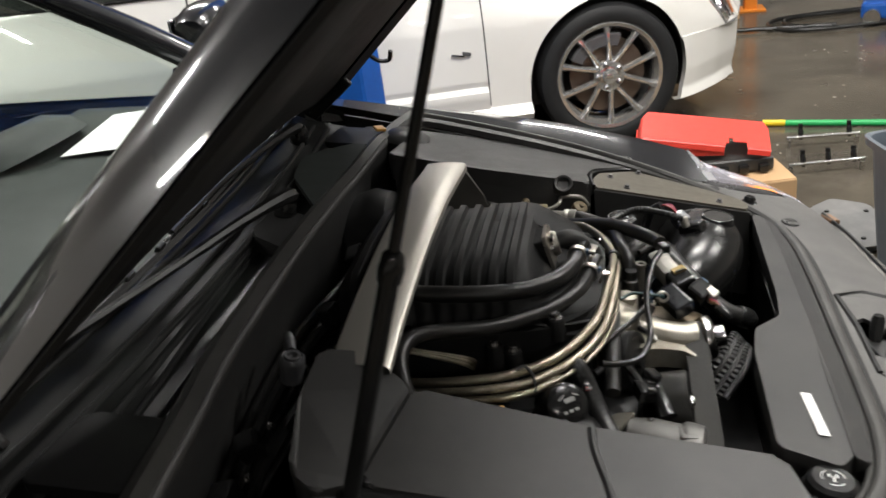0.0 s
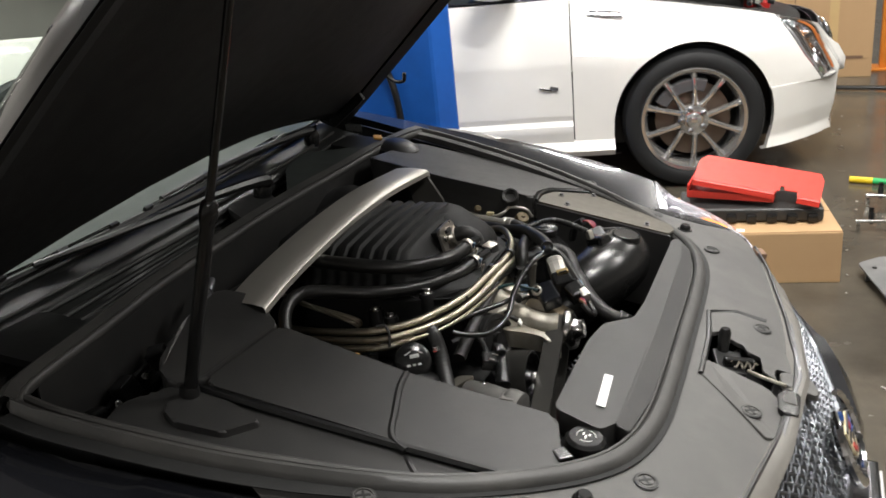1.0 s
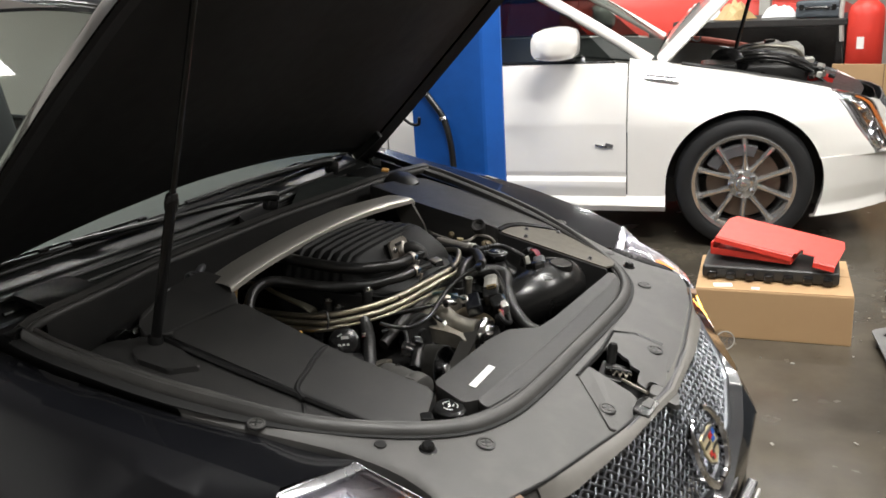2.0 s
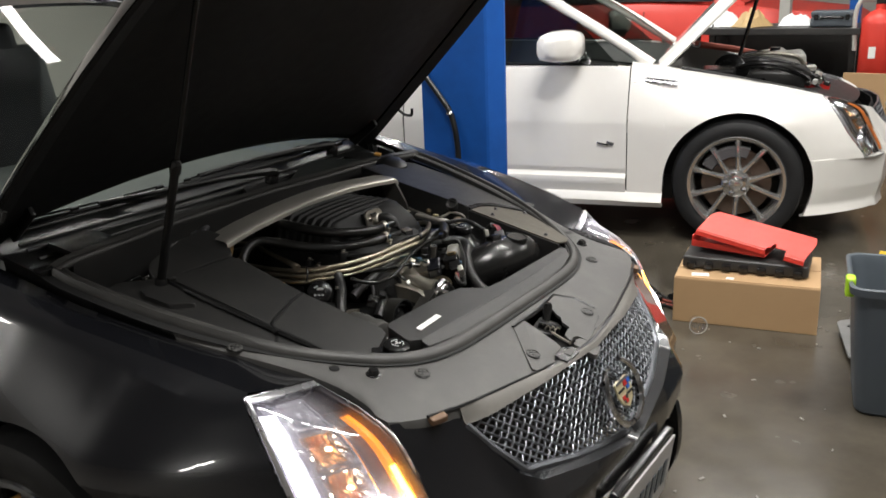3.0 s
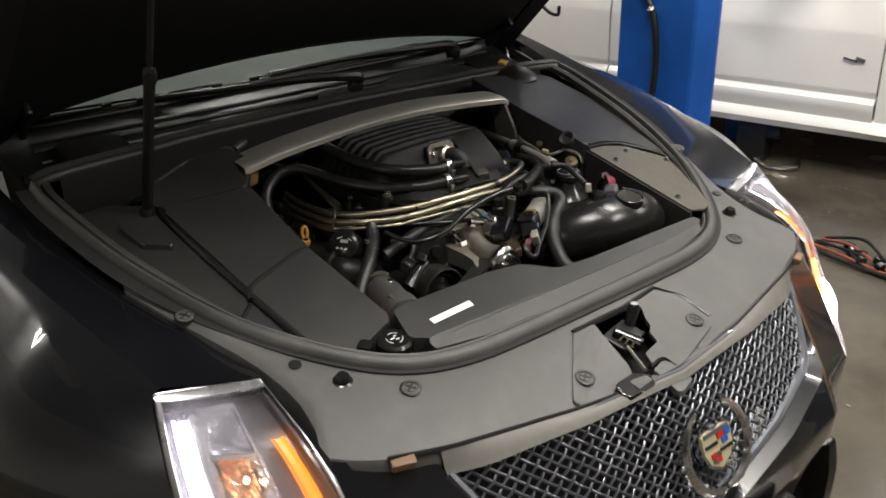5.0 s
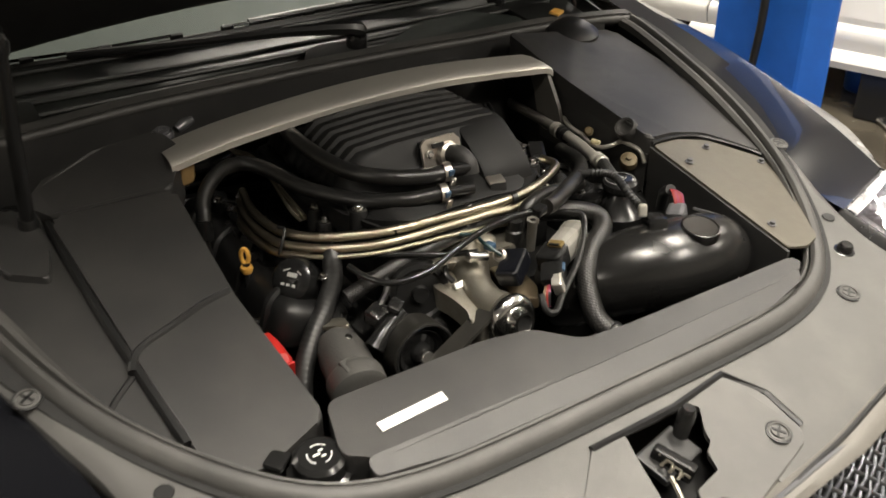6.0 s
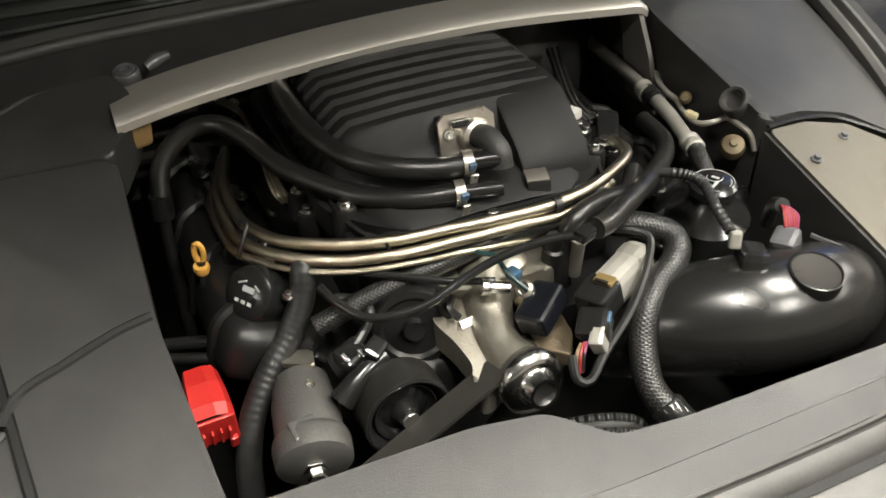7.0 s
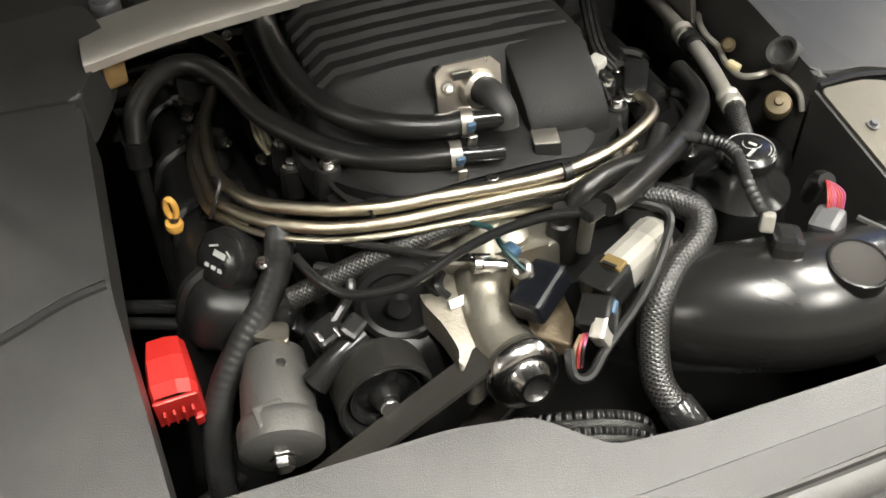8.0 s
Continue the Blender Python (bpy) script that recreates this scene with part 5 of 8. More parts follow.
    for y0, y1, x0 in ((0.46, 0.56, -1.03), (-0.56, -0.44, -1.04)):
        part("end_plate", slab(rounded([(x0 + 0.04, y0), (x0 + 0.05, y1), (x0 - 0.07, y1), (x0 - 0.08, y0)], 0.015), lambda x, y: 0.900 - 0.12 * (x + 1.03), 0.012, 0.003, 2), SCUTTLE, sc, "")
    part("glass_edge", tube([Vector(r[6]) + Vector((0.003, 0, 0.003)) for r in rows], 0.004, seg=6, n=2), SCUTTLE, sc, "", True)
    foot = curve_at([-0.655, -0.35, 0, 0.35, 0.655], [-1.235, -1.195, -1.18, -1.195, -1.235])

    def on_glass(y, up, off=0.012):
        return Vector((foot(y) - 0.83 * up + 0.5 * off, y, 0.927 + 0.55 * up + 0.85 * off))

    # pivot, elbow and tip of the two wipers, with their blades on the glass
    for arm, blade in ((((-1.160, 0.474, 0.930), (-1.165, 0.44, 0.944), on_glass(0.20, 0.012, 0.018), on_glass(-0.05, 0.014, 0.016)), (0.44, -0.17)), (((-1.062, 0.10, 0.925), (-1.050, 0.09, 0.943), (-1.085, -0.02, 0.948), (-1.14, -0.19, 0.944), on_glass(-0.36, 0.006, 0.014)), (-0.12, -0.62))):
        w = part("wiper", tube(arm, [0.014, 0.013, 0.009, 0.007, 0.006], seg=8), BLACK, car, "black windscreen wiper", True)
        part("wiper_blade", tube([on_glass(y, 0.008 + 0.004 * math.sin(3 * y), 0.007) for y in np.linspace(*blade, 7)], 0.0055, seg=6), SEAL, w, "", True)
        part("blade_spine", tube([on_glass(y, 0.012 + 0.004 * math.sin(3 * y), 0.016) for y in np.linspace(blade[0] - 0.06, blade[1] + 0.08, 7)], 0.0028, seg=6), GLOSS, w, "", True)
        for y in np.linspace(blade[0] - 0.06, blade[1] + 0.08, 4):
            part("blade_clip", box(on_glass(y, 0.011 + 0.004 * math.sin(3 * y), 0.012), (0.008, 0.022, 0.014), (0, 30, 0), 0.002), BLACK, w)
        part("wiper_hinge", lathe([(0, 0.014), (0.012, 0.012), (0.018, 0.002), (0.019, -0.03)], axis(arm[0], (0.2, 0, 1)), 16), GLOSS, w, "", True)
    g = part("gas_prop", tube([(-0.80, -0.514, 0.850), (-0.722, -0.501, 1.10)], 0.0092, seg=12), GLOSS, car, "black gas bonnet prop", True)
    part("prop_rod", tube([(-0.722, -0.501, 1.10), (-0.605, -0.482, 1.48)], 0.0055, seg=10), GLOSS, g, "", True)
    part("prop_collar", lathe([(0.011, -0.012), (0.012, 0.0), (0.010, 0.014), (0.006, 0.018)], axis((-0.722, -0.501, 1.10), (0.31, 0, 1)), 14), GLOSS, g, "", True)
    part("prop_ball", lathe([(0, 0.014), (0.012, 0.01), (0.014, 0), (0.012, -0.012), (0.009, -0.03)], axis((-0.80, -0.514, 0.852), (0, 0, 1)), 14), BLACK, g, "", True)

    # harness, pipes and plugs on the dark bulkhead
    for k in range(5):
        z = 0.80 - 0.026 * k
        part("bulkhead_cable", tube([(-0.972 - 0.003 * k, -0.56 + 0.03 * k, z - 0.03), (-0.985, -0.40, z), (-0.992, -0.15 - 0.05 * k, z + 0.012), (-0.975, 0.10, z - 0.006), (-0.968, 0.32, z + 0.01)], (0.007, 0.010, 0.006, 0.012, 0.005)[k], seg=8, n=8), (HOSE, TAPE, GLOSS, HOSE, TAPE)[k], car, "", True)
    for k, y in enumerate((-0.52, -0.46, -0.38, -0.20, -0.05, 0.12, 0.24)):
        part("bulkhead_plug", box((-0.965, y, 0.79 + 0.012 * (k % 3)), (0.030, 0.026 + 0.008 * (k % 2), 0.034), (10 * (k % 3), -15, 20 * (k % 4) - 20), 0.005), GLOSS, car)
        part("bulkhead_nut", bolt(bmesh.new(), (-0.945, y + 0.022, 0.805 + 0.010 * (k % 3)), (0.8, -0.2, 0.6), 0.006, 0.006), STEEL, car, "", True)
    part("booster", lathe([(0, 0.075), (0.05, 0.072), (0.10, 0.050), (0.115, 0.02), (0.115, -0.02), (0.09, -0.05)], axis((-0.955, 0.24, 0.765), (1, 0, 0.25)), 32), BLACK, car, "black brake booster", True)

    # number plate as a plain framed plate
    # white toned down to grey: the plate faces away from the lamps
    PLATE = material("shaded_plate_white", (0.42, 0.41, 0.40), 0.35, 0.2, vary=0.1, scale=30)
    n = part("number_plate", box((0.072, 0.0, 0.340), (0.006, 0.305, 0.152), (0, 8, 0), 0.003), PLATE, car, "white number plate in a black holder")
    part("plate_holder", box((0.056, 0.0, 0.343), (0.022, 0.325, 0.172), (0, 8, 0), 0.006), GLOSS, n)
    for k in range(7):
        part("plate_bar", box((0.0765, -0.108 + k * 0.036, 0.338), (0.002, 0.02, 0.062), (0, 8, 0)), BLUEBIN, n)
    part("plate_header", box((0.0795, 0.0, 0.400), (0.002, 0.12, 0.014), (0, 8, 0)), RED, n)
    part("plate_footer", box((0.0725, 0.0, 0.280), (0.002, 0.14, 0.010), (0, 8, 0)), BLUEBIN, n)
    # lower lip and fog lamp
    for s in (-1, 1):
        leaf = rounded([(-0.050, 0.290), (-0.020, 0.318), (0.002, 0.322), (0.013, 0.260), (0.013, 0.185), (0.002, 0.135), (-0.014, 0.102), (-0.040, 0.112), (-0.056, 0.20)], 0.02, 3)
        bm = slab(leaf, 0.0, 0.030, 0.007, 3)
        bm.transform(Matrix.Translation((-0.026, s * (0.505 if s > 0 else 0.475), 0)) @ Matrix(((1, 0, 0, 0), (0, 0, 1, 0), (0, 1, 0, 0), (0, 0, 0, 1))))
        part("corner_lip", bm, GLOSS, car, "glossy black corner lip", True)
        part("fog_lamp", lathe([(0, 0.012), (0.03, 0.006), (0.04, 0), (0.042, -0.02)], axis((-0.17, s * 0.64, 0.33), (0.8, s * 0.5, 0)), 20), CHROME, car, "", True)

    # cabin
    rows = [[(-1.26 + 0.10 * (1 - (y / .66) ** 2), y, 0.915), (-1.45, y, 0.955), (-1.75, y, 0.965), (-1.85, y, 0.93), (-1.90, y, 0.75)] for y in np.linspace(-0.66, 0.66, 13)]
    part("dashboard", sheet(rows, 0.01), DASH, car, "dark green-grey dashboard", True)
    part("instrument_hood", lathe([(0, 0.06), (0.10, 0.055), (0.15, 0.03), (0.17, 0)], axis((-1.74, 0.36, 0.945), (-0.3, 0, 1)), 24), DASH, car, "", True)
    sw = part("steering_wheel", tube([Vector((-1.98, 0.36, 0.92)) + Vector((0.07 * math.sin(a), 0.185 * math.cos(a), 0.17 * math.sin(a))) for a in np.linspace(0, 2 * math.pi, 25)], 0.016, seg=8, n=2), DASH, car, "black steering wheel", True)
    part("wheel_boss", lathe([(0, 0.03), (0.05, 0.02), (0.07, 0)], axis((-1.96, 0.36, 0.92), (-0.9, 0, 0.35)), 20), DASH, sw, "", True)
    part("wheel_spoke", box((-1.965, 0.36, 0.915), (0.015, 0.34, 0.03), (0, -20, 0), 0.006), STEEL, sw)
    for s in (-1, 1):
        st = part("seat", box((-2.5, s * 0.36, 0.62), (0.5, 0.48, 0.2), bevel=0.05, seg=3), SEATFAB, car, "dark fabric seat", True)
        part("seat_back", box((-2.78, s * 0.36, 0.92), (0.16, 0.46, 0.62), (0, -14, 0), 0.06, 3), SEATFAB, st, "", True)
        part("head_rest", box((-2.84, s * 0.36, 1.24), (0.10, 0.26, 0.15), (0, -14, 0), 0.04, 3), SEATFAB, st, "", True)


bay(black_car)
sheet_paper = thing("paper_sheet", "white paper sheet lying on the dashboard", "paper", pose(-1.50, 0.46, 0.966, 0, -1.5, 8))
part("sheet", box((0, 0, 0.002), (0.21, 0.28, 0.0008)), PAPER, sheet_paper)


# ---- the engine ----
engine = thing("engine", "supercharged engine with black ribbed lid and braided lines", "engine", pose(-0.6, 0, 0.38))
E_INV = Matrix.Translation((0.6, 0, -0.38))
GLOSS_SC = material("glass_filled_nylon", (0.0085, 0.0085, 0.0085), 0.52, ior=1.30, vary=0.15, bump=0.2, bump_scale=700)
STEELPLATE = material("zinc_plate", (0.62, 0.58, 0.52), 0.3, 0.95, vary=0.1, scale=30)
CLAMP_BLUE = material("dull_blue_clamp", (0.035, 0.075, 0.13), 0.45)
ZINC = material("bright_zinc", (0.52, 0.50, 0.455), 0.32, 0.6, vary=0.15, scale=30, bump=0.12, bump_scale=300, wear=(0.22, 0.19, 0.15), wear_amount=0.4, wear_scale=22)
TARNISHED = material("tarnished_brass", (0.085, 0.066, 0.036), 0.5, 0.4, vary=0.3, scale=60, wear=(0.08, 0.05, 0.02), wear_amount=0.5, wear_scale=40)
NAVY = material("navy_black_plastic", (0.005, 0.0055, 0.0075), 0.25, vary=0.2)
WIRE_TEAL = material("teal_wire", (0.008, 0.030, 0.032), 0.35)
DULL_ALLOY = material("dull_die_cast", (0.34, 0.325, 0.29), 0.40, 0.6, vary=0.12, scale=30, bump=0.15)
BRASS = material("dull_brass", (0.34, 0.24, 0.10), 0.4, 0.7)
MAGENTA = material("magenta_wire", (0.20, 0.03, 0.085), 0.5)
WIRE_RED = material("dull_red_wire", (0.20, 0.02, 0.018), 0.5)
WIRE_TAN = material("tan_wire", (0.13, 0.08, 0.04), 0.5)
PRINT = material("grey_print", (0.34, 0.34, 0.33), 0.6)


def epart(name, bm, mat, parent=None, label="", smooth=True):
    """Engine part given in the car's metres."""
    bm.transform(E_INV)
    return part(name, bm, mat, parent or engine, label, smooth)


def supercharger():
    # lid: cross sections from front to back
    def section(x, w, z, drop):
        return [(x, -w - 0.010, z - drop), (x, -w, z - 0.05), (x, -w * 0.94, z - 0.018), (x, -w * 0.80, z - 0.003), (x, -w * 0.4, z + 0.001), (x, 0.0, z + 0.002), (x, w * 0.4, z + 0.001), (x, w * 0.80, z - 0.003), (x, w * 0.94, z - 0.018), (x, w, z - 0.05), (x, w + 0.010, z - drop)]

    secs = [section(-0.560, 0.105, 0.832, 0.004), section(-0.574, 0.118, 0.839, 0.010), section(-0.600, 0.128, 0.846, 0.016), section(-0.628, 0.134, 0.855, 0.024), section(-0.641, 0.136, 0.872, 0.036), section(-0.650, 0.138, 0.890, 0.052), section(-0.658, 0.139, 0.898, 0.062)]
    x = -0.668
    for k in range(10):
        for dx, dz in ((0, 0.0), (-0.0035, 0.0055), (-0.0125, 0.0065), (-0.016, 0.0)):
            secs.append(section(x + dx, 0.140, 0.899 + dz, 0.066))
        x -= 0.0240
    secs.append(section(-0.92, 0.13, 0.88, 0.06))
    lid = epart("supercharger_lid", sheet(secs, 0.004), GLOSS_SC, None, "ribbed black supercharger lid")
    epart("lid_flange", slab(rounded([(-0.556, -0.080), (-0.556, 0.095), (-0.60, 0.150), (-0.92, 0.165), (-0.92, -0.165), (-0.635, -0.158), (-0.590, -0.125)], 0.02), lambda a, b: 0.830, 0.03, 0.005, 2), GLOSS_SC, lid)
    epart("blower_case", box((-0.75, 0, 0.755), (0.36, 0.30, 0.13), bevel=0.02), BLACK, lid)
    face = [(-0.715, 0.901), (-0.672, 0.901), (-0.654, 0.897), (-0.632, 0.884), (-0.602, 0.864), (-0.590, 0.852), (-0.584, 0.838), (-0.581, 0.800)]
    epart("front_boss", sheet([[(x - back, y, z - drop) for x, z in face] for y, drop, back in ((0.042, 0.045, 0.012), (0.0425, 0.012, 0.003), (0.0440, 0.002, 0.0005), (0.048, 0.0, 0.0), (0.085, 0.0, 0.0), (0.112, 0.001, 0.001), (0.1235, 0.004, 0.003), (0.128, 0.014, 0.010), (0.131, 0.045, 0.022))]), GLOSS_SC, lid, "smooth raised front boss")
    for px, py, pz in ((-0.619, -0.139, 0.838), (-0.554, -0.008, 0.828), (-0.670, 0.161, 0.827), (-0.616, 0.146, 0.832), (-0.676, -0.163, 0.804), (-0.560, 0.112, 0.826), (-0.70, -0.165, 0.815)):
        b = epart("bolt_boss", lathe([(0.014, -0.03), (0.0125, -0.004), (0.011, 0.0), (0, 0.0)], axis((px, py, pz), (0, 0, 1)), 14), GLOSS_SC, lid)
        epart("lid_bolt", bolt(bmesh.new(), (px, py, pz), r=0.0095, h=0.007), STEEL, b, "bright flange bolt")
    post = epart("mount_post", box((-0.573, 0.052, 0.820), (0.022, 0.026, 0.05), (0, -10, -10), 0.004), GLOSS_SC, lid)
    epart("post_clip", box((-0.576, 0.052, 0.8465), (0.018, 0.024, 0.004), (0, 12, -12), 0.0015), STEELPLATE, post)
    # bypass plate with hose barb
    m = axis((-0.634, 0.0, 0.878), (1, 0.03, 0.25))
    bm = bmesh.new()
    f = [(-0.031, -0.024), (0.031, -0.024), (0.031, 0.016), (0.022, 0.025), (-0.024, 0.025), (-0.031, 0.018)]
    low = [bm.verts.new((x, y, 0.0)) for x, y in f]
    upv = [bm.verts.new((x, y, 0.005)) for x, y in f]
    bm.faces.new(upv)
    bm.faces.new(low[::-1])
    for k in range(6):
        bm.faces.new((low[k], low[(k + 1) % 6], upv[(k + 1) % 6], upv[k]))
    q = Matrix.Translation((-0.634, 0.0, 0.878)) @ Matrix(((0, 0, 1, 0), (1, 0, 0, 0), (0, 1, 0, 0), (0, 0, 0, 1))) @ pose(0, 0, 0, -14, 0, 0)
    bm.transform(q)
    plate = epart("bypass_plate", bm, STEELPLATE, lid, "bright metal plate with a hose fitting", False)
    epart("plate_spacer", box((-0.643, 0.0, 0.874), (0.022, 0.055, 0.044), (0, -14, 0), 0.003), GLOSS_SC, lid, "", False)
    epart("plate_notch", box((-0.6275, -0.008, 0.895), (0.004, 0.018, 0.006), (0, -14, 0)), BLACK, plate, "", False)
    epart("fitting", tube([(-0.628, 0.008, 0.878), (-0.606, 0.012, 0.884), (-0.590, 0.016, 0.876), (-0.584, 0.016, 0.862)], 0.0125, seg=14), RUBBER, plate, "black elbow fitting")
    epart("fitting_collar", lathe([(0.017, 0), (0.019, 0.004), (0.017, 0.010), (0.012, 0.012)], axis((-0.630, 0.007, 0.877), (1, 0.1, 0.25)), 18), STEELPLATE, plate)
    epart("plate_screw", bolt(bmesh.new(), (-0.628, -0.021, 0.884), (1, 0, 0.25), 0.006, 0.004), STEEL, plate)
    epart("hose_stub", tube([(-0.592, -0.012, 0.871), (-0.585, 0.014, 0.872)], 0.010, seg=12), GLOSS, plate)
    epart("hose_stub", tube([(-0.575, -0.03, 0.850), (-0.565, 0.008, 0.851)], 0.008, seg=12), GLOSS, plate)
    return lid


def hose(name, pts, r, mat=HOSE, label="", **kw):
    return epart(name, tube(pts, r, **kw), mat, None, label)


lid = supercharger()

# block, heads and the dark mass below
epart("engine_block", box((-0.74, 0, 0.58), (0.46, 0.40, 0.28), bevel=0.03), BLACK)
for s in (-1, 1):
    vc = epart("valve_cover", box((-0.76, s * 0.240, 0.715), (0.40, 0.11, 0.07), (s * 25, 0, 0), 0.032, 5), BLACK, None, "black valve cover")
    for k in range(4):
        epart("coil_pack", box((-0.61 - k * 0.095, s * 0.235, 0.757), (0.05, 0.045, 0.035), (s * 25, 0, 0), 0.006), GLOSS, vc, "", False)
        epart("coil_bolt", bolt(bmesh.new(), (-0.58 - k * 0.095, s * 0.215, 0.779), r=0.007), STEEL, vc)
        epart("plug_lead", tube([(-0.615 - k * 0.095, s * 0.25, 0.767), (-0.60 - k * 0.095, s * 0.285, 0.755), (-0.60 - k * 0.095, s * 0.30, 0.70)], 0.006, seg=6), BLACK, vc)

# front drive: snout, pulleys, belt, alternator
DULL_BRONZE = material("brown_casting", (0.11, 0.085, 0.055), 0.42, 0.6, vary=0.2, scale=30, bump=0.3, bump_scale=300, wear=(0.05, 0.036, 0.02), wear_amount=0.6, wear_scale=20)
PUL = Vector((-0.404, -0.035, 0.741))
sn = epart("blower_snout", tube([(-0.56, -0.012, 0.760), (-0.525, -0.030, 0.757), (-0.485, -0.042, 0.752), (-0.455, -0.044, 0.747), (-0.435, -0.040, 0.744)], [0.040, 0.030, 0.0215, 0.021, 0.024], seg=20), CAST, None, "cast aluminium supercharger snout")
epart("snout_flange", slab(rounded([(-0.545, -0.080), (-0.518, -0.062), (-0.512, -0.015), (-0.508, 0.040), (-0.535, 0.065), (-0.575, 0.10), (-0.575, -0.095)], 0.012), lambda a, b: 0.785 - 0.12 * abs(b), 0.05, 0.006, 2), CAST, sn)
epart("snout_wing", slab(rounded([(-0.532, -0.090), (-0.530, -0.050), (-0.500, -0.040), (-0.470, -0.056), (-0.440, -0.062), (-0.423, -0.064), (-0.420, -0.080), (-0.436, -0.086), (-0.452, -0.078), (-0.480, -0.084), (-0.505, -0.094)], 0.007, 4), lambda a, b: 0.770 - 0.28 * (a + 0.53) - 0.10 * abs(b + 0.055), 0.030, 0.005, 3), CAST, sn, "ribbed cast wing of the snout")
epart("snout_web", slab(rounded([(-0.438, -0.018), (-0.416, 0.008), (-0.440, 0.022), (-0.500, 0.030), (-0.505, -0.010)], 0.006, 3), lambda a, b: 0.757 - 0.10 * (a + 0.46), 0.014, 0.003, 2), DULL_BRONZE, sn, "darker brown web of the casting")
for dy in (-0.085, 0.0, 0.07):
    epart("snout_bolt", bolt(bmesh.new(), (-0.525, dy, 0.786 - 0.12 * abs(dy)), (0.6, 0, 1), 0.008), STEEL, sn)
TURNED = material("turned_steel", (0.66, 0.65, 0.63), 0.20, 1.0, vary=0.05)
mp = axis(PUL, (1, 0.05, 0.20))
pu = epart("blower_pulley", lathe([(0.0, 0.006), (0.011, 0.006), (0.012, 0.013), (0.0155, 0.013), (0.0165, 0.002), (0.019, -0.001), (0.024, 0.0), (0.030, -0.003), (0.0335, -0.008), (0.0335, -0.013), (0.026, -0.017), (0.026, -0.042), (0.029, -0.044), (0.029, -0.048), (0.0, -0.048)], mp, 40), TURNED, None, "polished steel supercharger pulley")
epart("pulley_bore", lathe([(0, 0.0095), (0.0122, 0.0095), (0.0122, 0.0068)], mp, 24), BLACK, pu)
IDL = Vector((-0.452, -0.145, 0.706))
mi = axis(IDL, (1, 0.02, 0.12)) @ Matrix.Diagonal((0.79, 0.79, 1.0, 1.0))
TREAD = material("grooved_pulley_black", (0.013, 0.0125, 0.011), 0.36, vary=0.15, bump=0.1, bump_scale=300)
BELT = material("worn_belt_rubber", (0.018, 0.017, 0.015), 0.5, vary=0.15, bump=0.15, bump_scale=200, wear=(0.040, 0.037, 0.030), wear_amount=0.4, wear_scale=14)
grooves = [(0.0558 if k % 2 else 0.0553, -0.002 - 0.0022 * k) for k in range(14)]
idl = epart("idler_pulley", lathe([(0.0480, 0.001), (0.0520, 0.0045), (0.0555, 0.0035)] + grooves + [(0.055, -0.034), (0.040, -0.036), (0, -0.036)], mi, 56), TREAD, None, "black grooved idler pulley")
epart("idler_face", lathe([(0, 0.002), (0.013, 0.002), (0.0150, -0.002), (0.0190, -0.009), (0.030, -0.012), (0.037, -0.008), (0.0385, -0.004), (0.0400, -0.004), (0.0420, -0.009), (0.0485, 0.0005)], mi, 56), GLOSS, idl, "recessed glossy pulley face")
epart("idler_rim", lathe([(0.0470, 0.0012), (0.0490, 0.0042), (0.0515, 0.0052), (0.0535, 0.0044)], mi, 56), GLOSS, idl)
epart("idler_bolt", lathe([(0, 0.010), (0.0105, 0.010), (0.0120, 0.008), (0.0120, 0.002), (0, 0.002)], mi, 16), STEEL, idl)


def belt():
    """Flat belt over the blower pulley and down across the idler."""
    w = Vector((0.031, 0.0, 0.004))
    c = PUL + Vector((-0.030, 0, -0.006))
    arc = []
    for a in np.linspace(-40, 118, 14):
        r = radians(a)
        arc.append(c + Vector((0, 0.0275 * math.cos(r), 0.0275 * math.sin(r))))
    end = Vector((-0.425, -0.205, 0.672))
    low = [arc[-1] + (end - arc[-1]) * t for t in (0.25, 0.5, 0.75, 1.0, 1.3)]
    path = [arc[0] + Vector((0.0, -0.10, -0.12))] + arc + low
    return sheet([[p - w * 0.5, p + w * 0.5] for p in path], 0.004)


epart("drive_belt", belt(), BELT, None, "black drive belt")
AL = axis((-0.438, -0.241, 0.694), (1, -0.16, -0.16))
ALT_GREY = material("matt_grey_casting", (0.115, 0.112, 0.106), 0.46, 0.6, vary=0.15, scale=25, bump=0.25, bump_scale=320, wear=(0.12, 0.11, 0.10), wear_amount=0.5, wear_scale=14)
alt = epart("alternator", lathe([(0, 0.0), (0.012, 0.0), (0.030, -0.002), (0.036, -0.006), (0.0372, -0.024), (0.0360, -0.030), (0.0325, -0.033), (0.0320, -0.070), (0.0290, -0.084), (0.0270, -0.098), (0, -0.100)], AL, 28), ALT_GREY, None, "grey cast alternator housing")
epart("housing_bracket", box((-0.458, -0.242, 0.727), (0.022, 0.026, 0.010), (0, 8, 6), 0.003), ALT_GREY, alt, "", False)
epart("bracket_slot", box((-0.4465, -0.242, 0.7275), (0.002, 0.014, 0.006), (0, 8, 6)), BLACK, alt, "", False)
epart("end_bolt", lathe([(0, 0.012), (0.008, 0.012), (0.0095, 0.010), (0.0095, 0.003), (0.012, 0.002), (0.012, 0.0)], AL, 6), STEEL, alt, "bright hex bolt", False)
epart("stay_bracket", slab(rounded([(-0.566, -0.236), (-0.540, -0.240), (-0.520, -0.212), (-0.548, -0.206)], 0.004), lambda a, b: 0.735 + 0.25 * (a + 0.54), 0.006, 0.0015, 1), CAST, None, "cast stay bracket", False)
